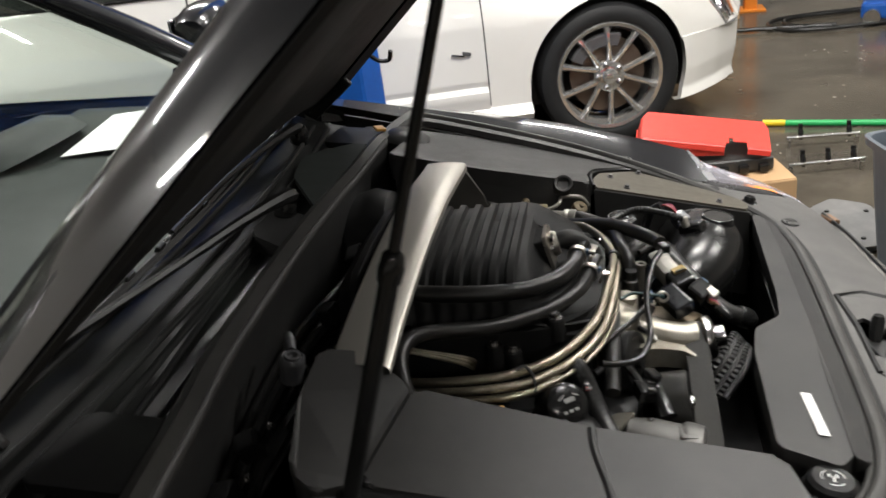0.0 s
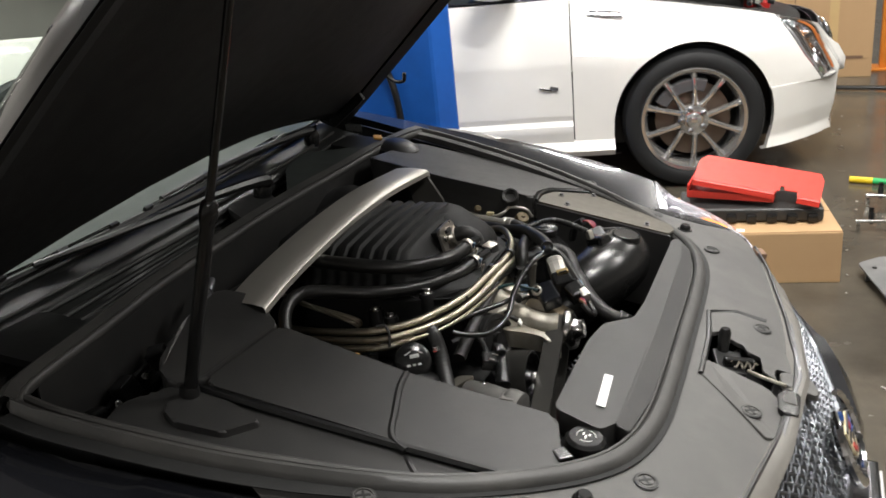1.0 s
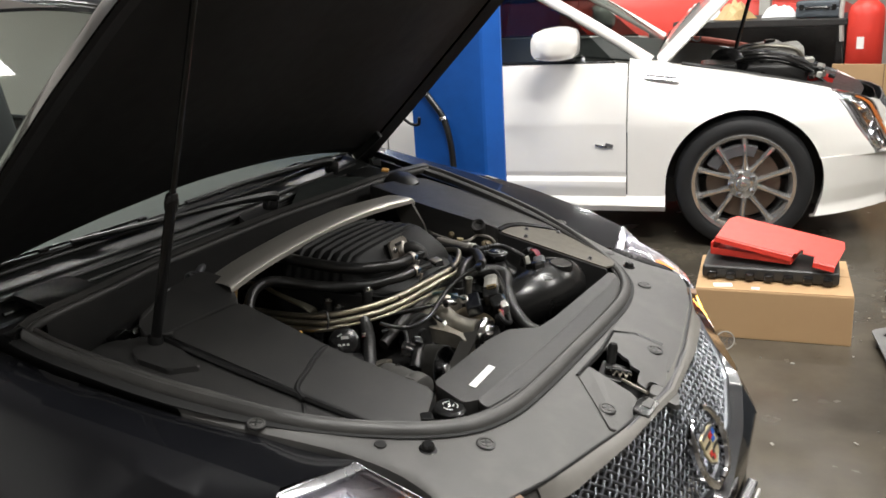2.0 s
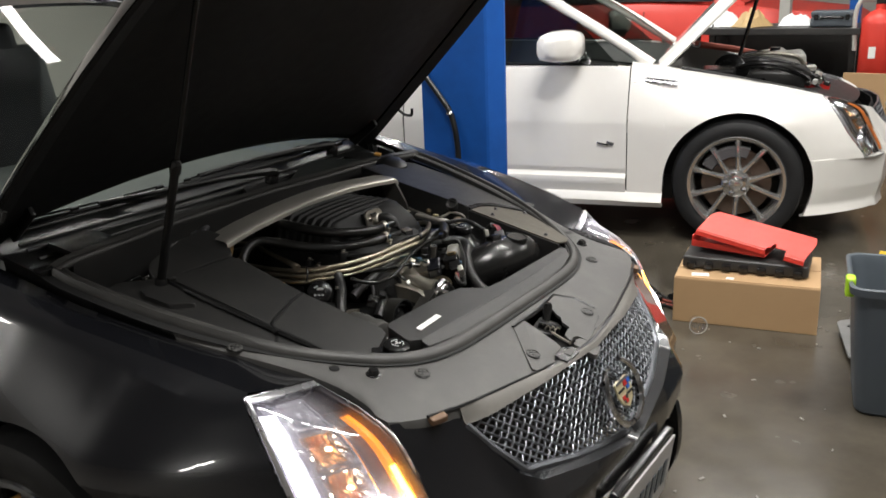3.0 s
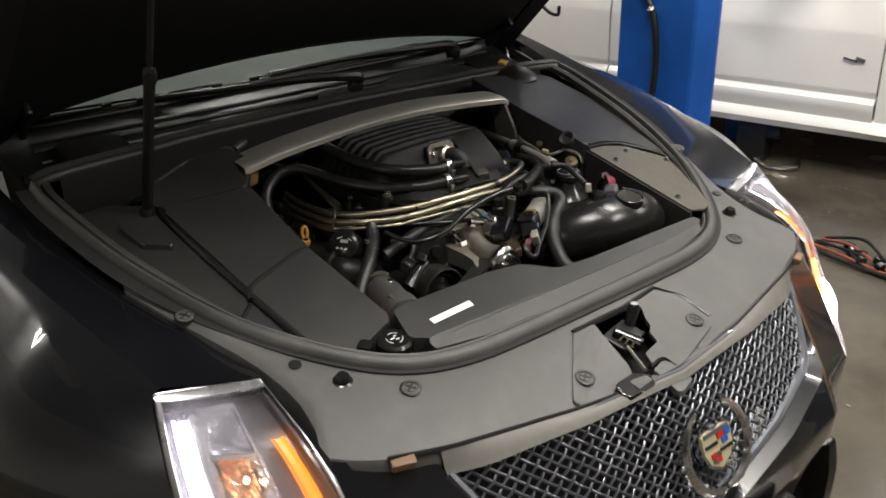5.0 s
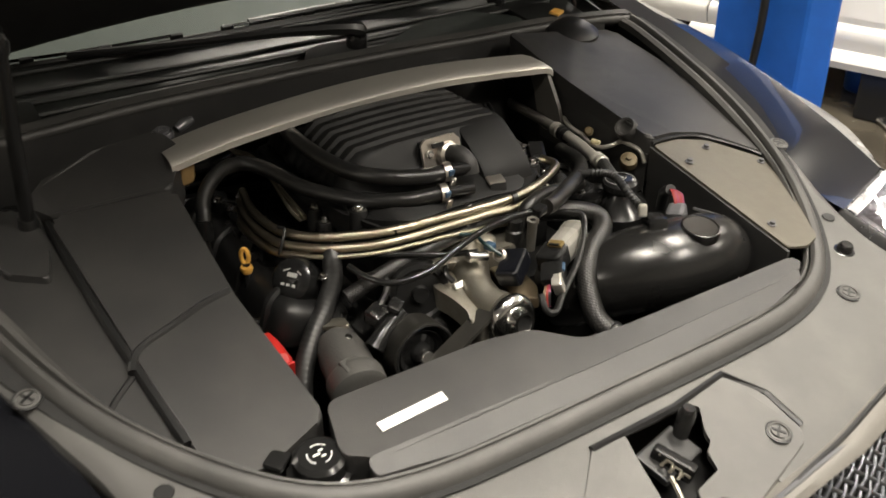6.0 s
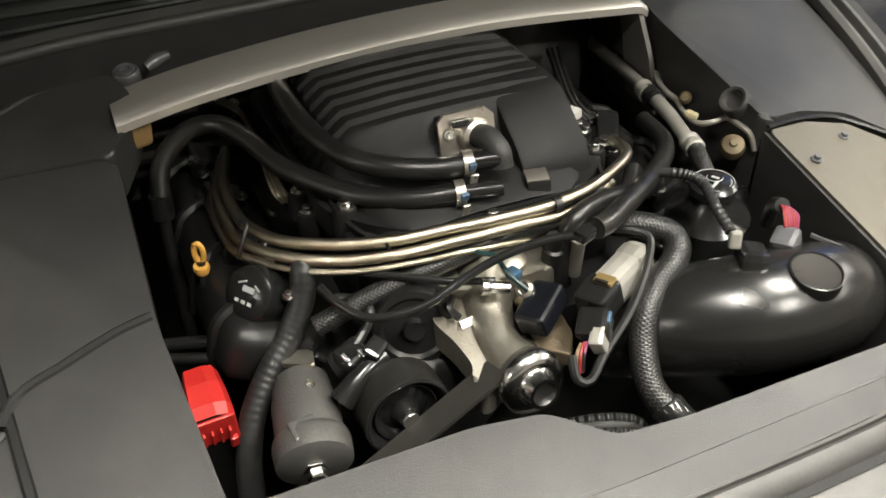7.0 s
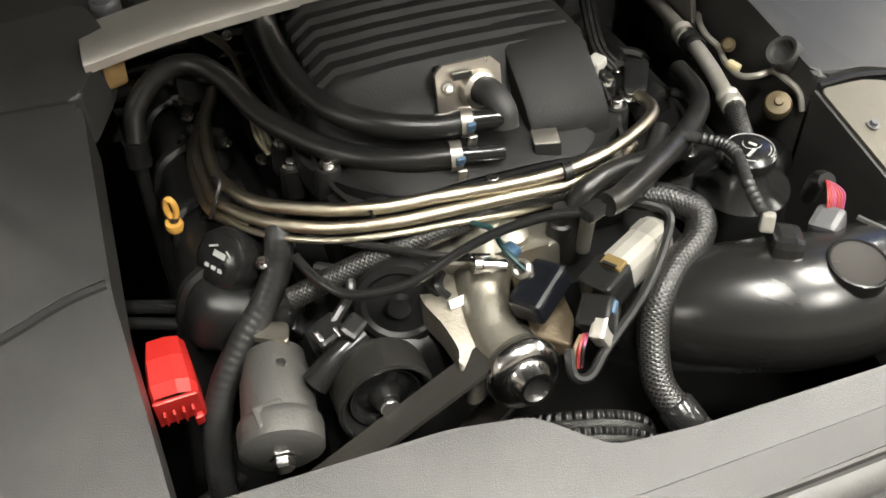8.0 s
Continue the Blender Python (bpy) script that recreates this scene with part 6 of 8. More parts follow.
pg = epart("sensor_plug", box((-0.508, -0.178, 0.748), (0.024, 0.028, 0.020), (8, 12, 24), 0.004), GLOSS, None, "grey-black plug with metal clips", False)
for dy in (-0.010, 0.010):
    epart("plug_clip", box((-0.499, -0.179 + dy * 0.8, 0.757), (0.010, 0.004, 0.003), (0, 20, 24), 0.001), STEEL, pg, "", False)
hose("plug_lead", [(-0.512, -0.172, 0.755), (-0.530, -0.150, 0.768), (-0.548, -0.150, 0.775), (-0.57, -0.17, 0.77)], 0.0048, TAPE, "", seg=8)
tn = epart("tensioner", lathe([(0, 0.004), (0.010, 0.004), (0.012, -0.003), (0.030, -0.004), (0.034, -0.001), (0.040, -0.002), (0.042, -0.008), (0.042, -0.03), (0.030, -0.04), (0, -0.04)], axis((-0.512, -0.112, 0.752), (1, -0.35, 0.25)), 32), BLACK, None, "black tensioner body")
epart("tensioner_arm", tube([(-0.50, -0.150, 0.745), (-0.488, -0.178, 0.738), (-0.480, -0.200, 0.722)], [0.012, 0.010, 0.013], seg=14), GLOSS, tn)
epart("tensioner_plug", box((-0.498, -0.158, 0.757), (0.018, 0.022, 0.016), (10, 20, 40), 0.004), GLOSS, tn, "", False)
epart("water_pump", box((-0.52, -0.09, 0.68), (0.06, 0.12, 0.08), (0, 0, 0), 0.032, 5), BLACK, None, "dull pump housing")
epart("paper_tag", box((-0.490, -0.066, 0.762), (0.002, 0.015, 0.008), (0, -35, 8)), WHITE, None, "small pale tag", False)
epart("tag_wire", tube([(-0.512, -0.072, 0.780), (-0.50, -0.08, 0.777), (-0.493, -0.073, 0.768)], 0.004, seg=6), BLACK)

# throttle side: silver actuator, connectors, black box
ac = epart("throttle_motor", box((-0.466, 0.092, 0.785), (0.070, 0.030, 0.036), (10, 8, -66), 0.010, 2), ZINC, None, "silver throttle motor", False)
epart("motor_band", box((-0.473, 0.108, 0.787), (0.004, 0.032, 0.038), (10, 8, -66), 0.010, 2), DULL_ALLOY, ac, "", False)
epart("motor_cap", box((-0.446, 0.052, 0.783), (0.036, 0.034, 0.032), (10, 10, -62), 0.006, 3), GLOSS, ac, "black end cap", False)
epart("gold_clip", box((-0.449, 0.058, 0.802), (0.012, 0.020, 0.004), (10, 10, -62), 0.001), BRASS, ac, "", False)
epart("clip_slot", box((-0.447, 0.053, 0.8036), (0.003, 0.014, 0.002), (10, 10, -62)), BLACK, ac, "", False)
cn = epart("wire_connector", box((-0.420, 0.032, 0.777), (0.030, 0.030, 0.026), (16, 24, -40), 0.005), GLOSS, None, "black plug with coloured wires", False)
epart("plug_lock", box((-0.414, 0.040, 0.790), (0.012, 0.008, 0.006), (16, 24, -40), 0.002), CLAMP_BLUE, cn, "blue locking tab", False)
epart("plug_shell", box((-0.405, 0.028, 0.774), (0.020, 0.014, 0.024), (16, 24, -40), 0.003), ZINC, cn, "", False)
for k, mt in enumerate((WIRE_TAN, WIRE_RED, MAGENTA, WIRE_TAN, WIRE_RED, BLACK)):
    epart("wire", tube([(-0.408, 0.010 + 0.003 * (k % 3), 0.774 - 0.003 * (k // 3)), (-0.398, 0.0 + 0.004 * (k % 3), 0.772), (-0.392, -0.002 + 0.003 * (k % 3), 0.755)], 0.0018, seg=5), mt, cn)
epart("loop_cable", tube([(-0.40, -0.004, 0.772), (-0.385, -0.006, 0.757), (-0.383, 0.008, 0.752), (-0.398, 0.030, 0.762), (-0.425, 0.075, 0.780), (-0.455, 0.11, 0.80), (-0.48, 0.125, 0.812), (-0.505, 0.10, 0.812)], 0.0045, seg=8), HOSE)
bx = epart("purge_solenoid", box((-0.458, -0.004, 0.783), (0.050, 0.032, 0.026), (14, 14, -54), 0.006, 3), NAVY, None, "black solenoid with blue clip", False)
epart("solenoid_clip", box((-0.496, -0.014, 0.800), (0.014, 0.012, 0.010), (0, 0, 20), 0.003), CLAMP_BLUE, bx, "", False)
epart("blue_lead", tube([(-0.535, -0.035, 0.806), (-0.518, -0.022, 0.808), (-0.500, -0.022, 0.806), (-0.484, -0.016, 0.800), (-0.474, -0.010, 0.795)], 0.0026, seg=8), WIRE_TEAL, bx, "dark teal lead")
epart("solenoid_ring", lathe([(0.006, -0.004), (0.009, -0.002), (0.009, 0.003), (0.006, 0.005)], axis((-0.476, -0.012, 0.795), (0.3, -0.6, 0.7)), 14), STEELPLATE, bx)
epart("solenoid_port", lathe([(0.006, 0), (0.006, 0.02), (0.008, 0.022), (0.008, 0.028), (0, 0.028)], axis((-0.490, -0.022, 0.790), (-0.2, -0.9, 0.2)), 12), STEEL, bx)
epart("silver_boss", lathe([(0.016, -0.04), (0.014, 0.0), (0.008, 0.004), (0, 0.004)], axis((-0.525, 0.0, 0.793), (0.2, 0, 1)), 16), CAST)
epart("sender_post", lathe([(0.012, -0.04), (0.012, 0.0), (0.009, 0.002), (0.009, 0.016), (0, 0.017)], axis((-0.520, 0.044, 0.795), (0.1, 0, 1)), 18), BLACK, None, "black sender post")
epart("vent_stub", lathe([(0.007, -0.03), (0.007, 0.012), (0.0085, 0.014), (0.0085, 0.018), (0.004, 0.018)], axis((-0.505, 0.062, 0.795), (0.1, 0, 1)), 14), DULL_ALLOY, None, "pale metal vent stub")

# intake elbow
SATIN = material("satin_moulded_black", (0.010, 0.0098, 0.0095), 0.25, vary=0.2, bump=0.04, bump_scale=500)
BROWNED = material("shaded_hole_black", (0.012, 0.010, 0.008), 0.75, vary=0.2)
INT = [(-0.49, 0.095, 0.690), (-0.455, 0.118, 0.715), (-0.425, 0.150, 0.735), (-0.402, 0.195, 0.745), (-0.392, 0.245, 0.745), (-0.398, 0.295, 0.735), (-0.425, 0.335, 0.705), (-0.45, 0.345, 0.66)]
el = epart("intake_elbow", tube(INT, [0.050, 0.054, 0.057, 0.060, 0.060, 0.058, 0.054, 0.050], seg=28, n=10), SATIN, None, "satin black plastic intake elbow")
epart("elbow_seam", tube([(-0.43, 0.290, 0.793), (-0.395, 0.312, 0.785), (-0.362, 0.315, 0.755), (-0.355, 0.300, 0.71)], 0.0030, seg=6), RUBBER, el)
epart("sensor_boss", box((-0.416, 0.202, 0.802), (0.042, 0.028, 0.026), (0, -15, -30), 0.008), GLOSS, el, "", False)
bd = epart("blanking_rim", lathe([(0.0270, -0.012), (0.0262, 0.0012), (0.0245, 0.0018), (0.0228, 0.0)], axis((-0.373, 0.243, 0.8040), (0.16, 0.0, 1)), 32), SATIN, el, "round moulded recess")
# nearly flush dark disc stands for the shaded inside of an open hole
epart("hole_shade", lathe([(0.0230, 0.0), (0.0215, -0.0010), (0, -0.0010)], axis((-0.373, 0.243, 0.8044), (0.16, 0.0, 1)), 32), BROWNED, bd)
epart("temp_sensor", box((-0.430, 0.190, 0.820), (0.010, 0.012, 0.018), (0, -20, -30), 0.003), DULL_ALLOY, el, "", False)
epart("sensor_lead", tube([(-0.434, 0.186, 0.828), (-0.461, 0.188, 0.838), (-0.497, 0.199, 0.842), (-0.520, 0.195, 0.840), (-0.545, 0.175, 0.835)], 0.006, seg=10, n=10, ribs=0.2), TAPE, el, "ribbed black sensor lead")
pc = epart("pump_reservoir", lathe([(0.0, 0.004), (0.019, 0.004), (0.025, 0.0), (0.026, -0.008), (0.022, -0.014), (0.03, -0.028), (0.046, -0.042), (0.048, -0.10), (0, -0.10)], axis((-0.530, 0.243, 0.810), (0.06, -0.05, 1)), 28), GLOSS, None, "black fluid reservoir with a printed cap")
for r in (0.0215, 0.0185):
    epart("cap_print", tube([(-0.530 + r * math.cos(a), 0.243 + r * math.sin(a), 0.8142) for a in np.linspace(0.4, 5.9 if r > 0.02 else 3.0, 30)], 0.0005, seg=4, smooth_path=False), PRINT, pc, "", False)
epart("cap_print", tube([(-0.534 + 0.008 * math.cos(a), 0.247 + 0.009 * math.sin(a), 0.8142) for a in np.linspace(0, 6.3, 20)], 0.0005, seg=4, smooth_path=False), PRINT, pc, "", False)
epart("cap_mark", box((-0.533, 0.247, 0.8146), (0.008, 0.003, 0.0006), (0, 0, 30)), PRINT, pc, "", False)
epart("cap_mark", box((-0.522, 0.238, 0.8146), (0.003, 0.014, 0.0006), (0, 0, 30)), PRINT, pc, "", False)
gp = epart("grey_plug", box((-0.432, 0.260, 0.793), (0.026, 0.028, 0.022), (15, -10, 30), 0.006), PAINT_GREY, None, "grey plug with red wires", False)
for k in range(6):
    epart("wire", tube([(-0.437, 0.262 + 0.003 * k, 0.800), (-0.446, 0.266 + 0.003 * k, 0.812), (-0.462, 0.275, 0.814), (-0.485, 0.288, 0.79)], 0.0018, seg=5), (WIRE_RED, WIRE_RED, MAGENTA)[k % 3], gp)
epart("plug_sleeve", tube([(-0.462, 0.276, 0.814), (-0.480, 0.284, 0.800), (-0.49, 0.290, 0.77)], 0.008, seg=10), BLACK, gp)


# hoses
hose("heater_hose", [(-0.90, -0.10, 0.86), (-0.825, -0.144, 0.885), (-0.769, -0.150, 0.885), (-0.704, -0.143, 0.880), (-0.651, -0.124, 0.875), (-0.616, -0.090, 0.872), (-0.597, -0.049, 0.870), (-0.591, -0.012, 0.871)], 0.0115, label="thick black rubber hose", seg=14)
hose("heater_hose", [(-0.777, -0.300, 0.80), (-0.793, -0.290, 0.83), (-0.803, -0.260, 0.855), (-0.795, -0.227, 0.863), (-0.762, -0.202, 0.858), (-0.704, -0.181, 0.850), (-0.664, -0.156, 0.846), (-0.624, -0.123, 0.844), (-0.592, -0.079, 0.846), (-0.575, -0.030, 0.850)], 0.0108, label="thick black rubber hose with worn grey patches", seg=14)
hose("hose_joint", [(-0.776, -0.302, 0.775), (-0.778, -0.300, 0.803)], 0.013, GLOSS, seg=10)
hose("heater_pipe", [(-0.76, -0.305, 0.60), (-0.77, -0.304, 0.70), (-0.777, -0.302, 0.79)], 0.007)
for x, y, z in ((-0.592, -0.018, 0.871), (-0.576, -0.034, 0.850)):
    c = epart("spring_clamp", lathe([(0.0122, -0.005), (0.0135, -0.005), (0.0135, 0.005), (0.0122, 0.005)], axis((x, y, z), (0.2, 1, 0)), 20), STEELPLATE, None, "pale spring hose clamp")
    epart("clamp_tab", box((x + 0.013, y, z + 0.003), (0.004, 0.008, 0.010), (0, 20, 0), 0.001), CLAMP_BLUE, c, "blue clamp tab", False)
    epart("clamp_ear", box((x + 0.016, y, z - 0.010), (0.003, 0.008, 0.016), (0, 20, 0), 0.001), STEELPLATE, c, "", False)
BR = [(-0.86, -0.212, 0.79), (-0.772, -0.231, 0.800), (-0.697, -0.234, 0.808), (-0.656, -0.226, 0.813), (-0.616, -0.204, 0.818), (-0.583, -0.158, 0.822), (-0.563, -0.110, 0.825), (-0.555, -0.058, 0.827), (-0.547, -0.006, 0.829), (-0.544, 0.053, 0.830), (-0.556, 0.108, 0.830), (-0.582, 0.159, 0.830), (-0.604, 0.179, 0.828), (-0.637, 0.183, 0.822)]
hose("braided_line", BR, 0.0062, BRAID, "pale gold braided steel line", seg=12, n=10)
hose("braided_line", [(-0.85, -0.222, 0.78), (-0.765, -0.242, 0.792), (-0.692, -0.244, 0.799), (-0.648, -0.236, 0.803), (-0.602, -0.204, 0.808), (-0.570, -0.156, 0.811), (-0.552, -0.102, 0.815), (-0.543, -0.04, 0.819), (-0.539, 0.02, 0.820), (-0.540, 0.060, 0.817), (-0.556, 0.110, 0.812), (-0.585, 0.150, 0.805)], 0.0058, BRAID, "pale gold braided steel line", seg=12, n=10)
hose("braided_line", [(-0.85, -0.230, 0.768), (-0.765, -0.250, 0.780), (-0.688, -0.251, 0.788), (-0.645, -0.241, 0.792), (-0.612, -0.215, 0.797)], 0.0054, BRAID, "pale gold braided steel line", seg=12, n=10)
epart("line_tie", tube([(-0.664, -0.236, 0.822), (-0.652, -0.232, 0.823), (-0.642, -0.240, 0.812), (-0.640, -0.248, 0.795)], 0.0022, seg=6), BLACK, None, "black cable tie")
epart("line_tie", lathe([(0.0068, -0.004), (0.0085, -0.004), (0.0085, 0.004), (0.0068, 0.004)], axis((-0.543, 0.058, 0.830), (0, 1, 0)), 14), BLACK)
for dz, dx, n in ((-0.0085, 0.006, 10),):
    hose("braided_line", [(x + dx, y - 0.004, z + dz) for x, y, z in [(-0.85, -0.222, 0.78), (-0.765, -0.242, 0.792), (-0.692, -0.244, 0.799), (-0.648, -0.236, 0.803), (-0.602, -0.204, 0.808), (-0.570, -0.156, 0.811), (-0.552, -0.102, 0.815), (-0.545, -0.04, 0.815), (-0.546, 0.02, 0.808), (-0.560, 0.060, 0.795)][:n]], 0.0032, BRAID, "thin pale gold metal line", seg=10, n=10)
for k in range(3):
    hose("hard_line", [(-0.907 + 0.008 * k, -0.206, 0.84), (-0.867 + 0.008 * k, -0.188, 0.838), (-0.83 + 0.008 * k, -0.180, 0.82), (-0.747 + 0.006 * k, -0.185 + 0.005 * k, 0.80), (-0.729, -0.177 + 0.005 * k, 0.785)], 0.0028, BRAID, seg=8)
hose("loom", [(-0.60, 0.19, 0.80), (-0.555, 0.15, 0.808), (-0.535, 0.100, 0.810), (-0.542, 0.060, 0.808), (-0.551, 0.015, 0.804), (-0.547, -0.045, 0.798), (-0.546, -0.095, 0.790), (-0.547, -0.145, 0.778), (-0.548, -0.200, 0.760)], 0.0105, LOOM, "braided wiring loom", seg=12, n=8)
hose("loom", [(-0.545, 0.090, 0.80), (-0.525, 0.110, 0.802), (-0.504, 0.143, 0.802), (-0.484, 0.160, 0.797), (-0.462, 0.150, 0.790), (-0.446, 0.119, 0.778), (-0.427, 0.094, 0.765), (-0.409, 0.081, 0.745), (-0.379, 0.073, 0.720), (-0.355, 0.081, 0.705), (-0.340, 0.095, 0.690)], 0.0138, LOOM, "braided wiring loom", seg=12, n=8)
epart("loom_boot", lathe([(0.0145, 0), (0.017, 0.004), (0.017, 0.024), (0.0135, 0.028)], axis((-0.362, 0.078, 0.710), (0.6, 0.3, -0.45)), 16), GLOSS, None, "")
hose("vacuum_hose", [(-0.70, 0.27, 0.795), (-0.650, 0.262, 0.798), (-0.613, 0.240, 0.803), (-0.553, 0.181, 0.826), (-0.510, 0.123, 0.838), (-0.481, 0.078, 0.843), (-0.474, 0.060, 0.845)], 0.0108, HOSE, "black rubber hose", seg=12)
hose("vacuum_hose", [(-0.56, 0.19, 0.81), (-0.540, 0.150, 0.820), (-0.533, 0.104, 0.826), (-0.523, 0.067, 0.820), (-0.519, 0.053, 0.79), (-0.515, 0.052, 0.75)], 0.0105, HOSE, "black rubber hose", seg=12)
hose("vent_line", [(-0.472, 0.042, 0.845), (-0.486, 0.011, 0.838), (-0.496, -0.028, 0.825), (-0.499, -0.063, 0.810), (-0.496, -0.102, 0.795), (-0.501, -0.133, 0.788), (-0.514, -0.159, 0.785), (-0.538, -0.178, 0.790), (-0.56, -0.188, 0.797)], 0.0045, GLOSS, "thin glossy vent hose", seg=10)
hose("vent_line", [(-0.600, -0.188, 0.798), (-0.573, -0.163, 0.800), (-0.543, -0.118, 0.799), (-0.515, -0.075, 0.798), (-0.497, -0.033, 0.797)], 0.0040, GLOSS, seg=10)
epart("line_tee", box((-0.470, 0.046, 0.846), (0.014, 0.020, 0.012), (0, 0, 20), 0.003), GLOSS, None, "", False)
hose("ribbed_conduit", [(-0.60, -0.190, 0.805), (-0.590, -0.196, 0.795), (-0.579, -0.203, 0.772), (-0.566, -0.222, 0.745), (-0.548, -0.250, 0.722), (-0.526, -0.276, 0.695), (-0.504, -0.291, 0.662), (-0.488, -0.298, 0.62), (-0.478, -0.302, 0.56)], 0.0130, TAPE, "black ribbed conduit", seg=16, n=12)
hose("lower_pipe", [(-0.515, -0.285, 0.585), (-0.50, -0.305, 0.578), (-0.49, -0.335, 0.575)], 0.011, HOSE, seg=12)
hose("transverse_line", [(-0.640, -0.350, 0.717), (-0.609, -0.291, 0.724), (-0.578, -0.242, 0.724), (-0.57, -0.20, 0.72)], 0.007, GLOSS, seg=10)
hose("transverse_line", [(-0.628, -0.352, 0.708), (-0.60, -0.295, 0.712), (-0.577, -0.244, 0.713), (-0.57, -0.20, 0.71)], 0.006, HOSE, seg=10)
for k in range(6):
    hose("sleeved_cable", [(-0.425 + 0.006 * k, -0.035 - 0.006 * k, 0.655), (-0.395 + 0.006 * k, -0.010 - 0.004 * k, 0.688 - 0.002 * k), (-0.376 + 0.005 * k, 0.030 - 0.003 * k, 0.697 - 0.003 * k), (-0.366 + 0.0035 * k, 0.058 - 0.001 * k, 0.686 - 0.004 * k), (-0.362 + 0.003 * k, 0.068, 0.65)], 0.0056, LOOM if k % 2 else RINGS, "black sleeved cable", seg=10, n=10)
hose("suction_pipe", [(-0.925, 0.322, 0.80), (-0.862, 0.321, 0.80), (-0.80, 0.316, 0.80), (-0.757, 0.311, 0.80)], 0.0085, LIP, "dull grey metal pipe", seg=14)
epart("pipe_collar", lathe([(0.011, -0.012), (0.0125, -0.010), (0.0125, 0.0), (0.0112, 0.003), (0.0125, 0.006), (0.0125, 0.014), (0.011, 0.016)], axis((-0.738, 0.308, 0.80), (0.97, -0.15, 0)), 18), BLACK, None, "black pipe collar")
tb = hose("silver_pipe", [(-0.755, 0.310, 0.80), (-0.72, 0.306, 0.80), (-0.68, 0.298, 0.80), (-0.640, 0.287, 0.80), (-0.606, 0.279, 0.80)], 0.0088, ZINC, "bright metal pipe with crimped end", seg=14)
for bx_, by_ in ((-0.765, 0.312), (-0.630, 0.2845)):
    epart("crimp", lathe([(0.0088, 0), (0.0122, 0.002), (0.0122, 0.008), (0.0108, 0.010), (0.0122, 0.012), (0.0122, 0.022), (0.0092, 0.024)], axis((bx_, by_, 0.80), (0.96, -0.22, 0)), 16), ZINC, tb)
hose("braided_hose", [(-0.61, 0.280, 0.80), (-0.595, 0.274, 0.799), (-0.563, 0.265, 0.788), (-0.54, 0.26, 0.76)], 0.0105, LOOM, seg=10)
hose("brown_line", [(-0.86, 0.33, 0.80), (-0.822, 0.335, 0.78), (-0.743, 0.335, 0.77), (-0.702, 0.335, 0.76)], 0.004, STEELPLATE, seg=8)
epart("line_bracket", box((-0.668, 0.317, 0.806), (0.016, 0.009, 0.008), (0, 10, 30), 0.003), PALE_GOLD, None, "", False)
epart("line_washer", lathe([(0, 0.003), (0.005, 0.003), (0.008, 0.0), (0.007, -0.006), (0, -0.006)], axis((-0.699, 0.329, 0.812), (0.5, -0.6, 0.6)), 16), TARNISHED)
epart("fluid_bottle", lathe([(0, 0.0), (0.020, 0.0), (0.026, -0.004), (0.030, -0.012), (0.031, -0.06), (0.028, -0.10)], axis((-0.592, 0.318, 0.752), (0, 0, 1)), 24), GLOSS, None, "low black fluid bottle")

# filler cap, dipstick, red terminal cover
mo = axis((-0.602, -0.250, 0.778), (0.42, -0.62, 0.55))
oc = epart("oil_cap", lathe([(0, 0.004), (0.022, 0.004), (0.0275, 0.0), (0.0300, -0.009), (0.0315, -0.034), (0.026, -0.044)], mo, 32), GLOSS, None, "black oil filler cap with white print")
for cx, cy, sx, sy, rz in ((0.002, 0.004, 0.011, 0.005, 0), (-0.005, 0.008, 0.008, 0.0016, 25), (0.009, 0.007, 0.006, 0.0014, -30), (0.0, -0.006, 0.004, 0.003, 0), (0.006, -0.006, 0.004, 0.003, 0), (-0.006, -0.006, 0.004, 0.003, 0)):
    bm = box((cx * 1.35, cy * 1.35, 0.0045), (sx * 1.3, sy * 1.15, 0.0006), (0, 0, rz))
    bm.transform(mo)
    epart("cap_print", bm, PRINT, oc, "", False)
epart("filler_neck", tube([(-0.612, -0.243, 0.768), (-0.64, -0.225, 0.73)], 0.020, seg=16), GLOSS, oc)
epart("dipstick_tube", tube([(-0.678, -0.281, 0.775), (-0.672, -0.287, 0.70), (-0.67, -0.292, 0.60)], 0.005, seg=8), GLOSS)
dp = epart("dipstick_handle", tube([(-0.680 + 0.002 * math.sin(a), -0.281 + 0.0042 * math.sin(a), 0.785 - 0.0110 * math.cos(a)) for a in np.linspace(0, 2 * math.pi, 21)], 0.0032, seg=8, n=2), YELLOW, None, "yellow looped dipstick handle")
epart("dipstick_cup", lathe([(0.0, 0.0), (0.008, 0.0), (0.009, -0.004), (0.007, -0.010)], axis((-0.676, -0.282, 0.772), (0.1, 0, 1)), 14), YELLOW, dp)
rows = []
for x, w, top, low in ((-0.568, 0.013, 0.733, 0.70), (-0.564, 0.0165, 0.740, 0.692), (-0.540, 0.0185, 0.742, 0.690), (-0.516, 0.0200, 0.737, 0.688), (-0.508, 0.0190, 0.728, 0.690)):
    rows.append([(x, -0.314 + v * w, z) for v, z in ((-1, low), (-1.0, top - 0.008), (-0.85, top - 0.001), (0.2, top), (0.75, top - 0.003), (1.0, top - 0.012), (1.05, low))])
rd = epart("terminal_cover", sheet(rows, 0.003), RED, None, "red plastic battery terminal cover", False)
epart("cover_front", box((-0.5075, -0.314, 0.709), (0.004, 0.038, 0.036), (0, 10, 2), 0.0015), RED, rd, "", False)
epart("cover_tail", box((-0.506, -0.300, 0.690), (0.006, 0.008, 0.016), (0, 16, 12), 0.002), RED, rd, "", False)
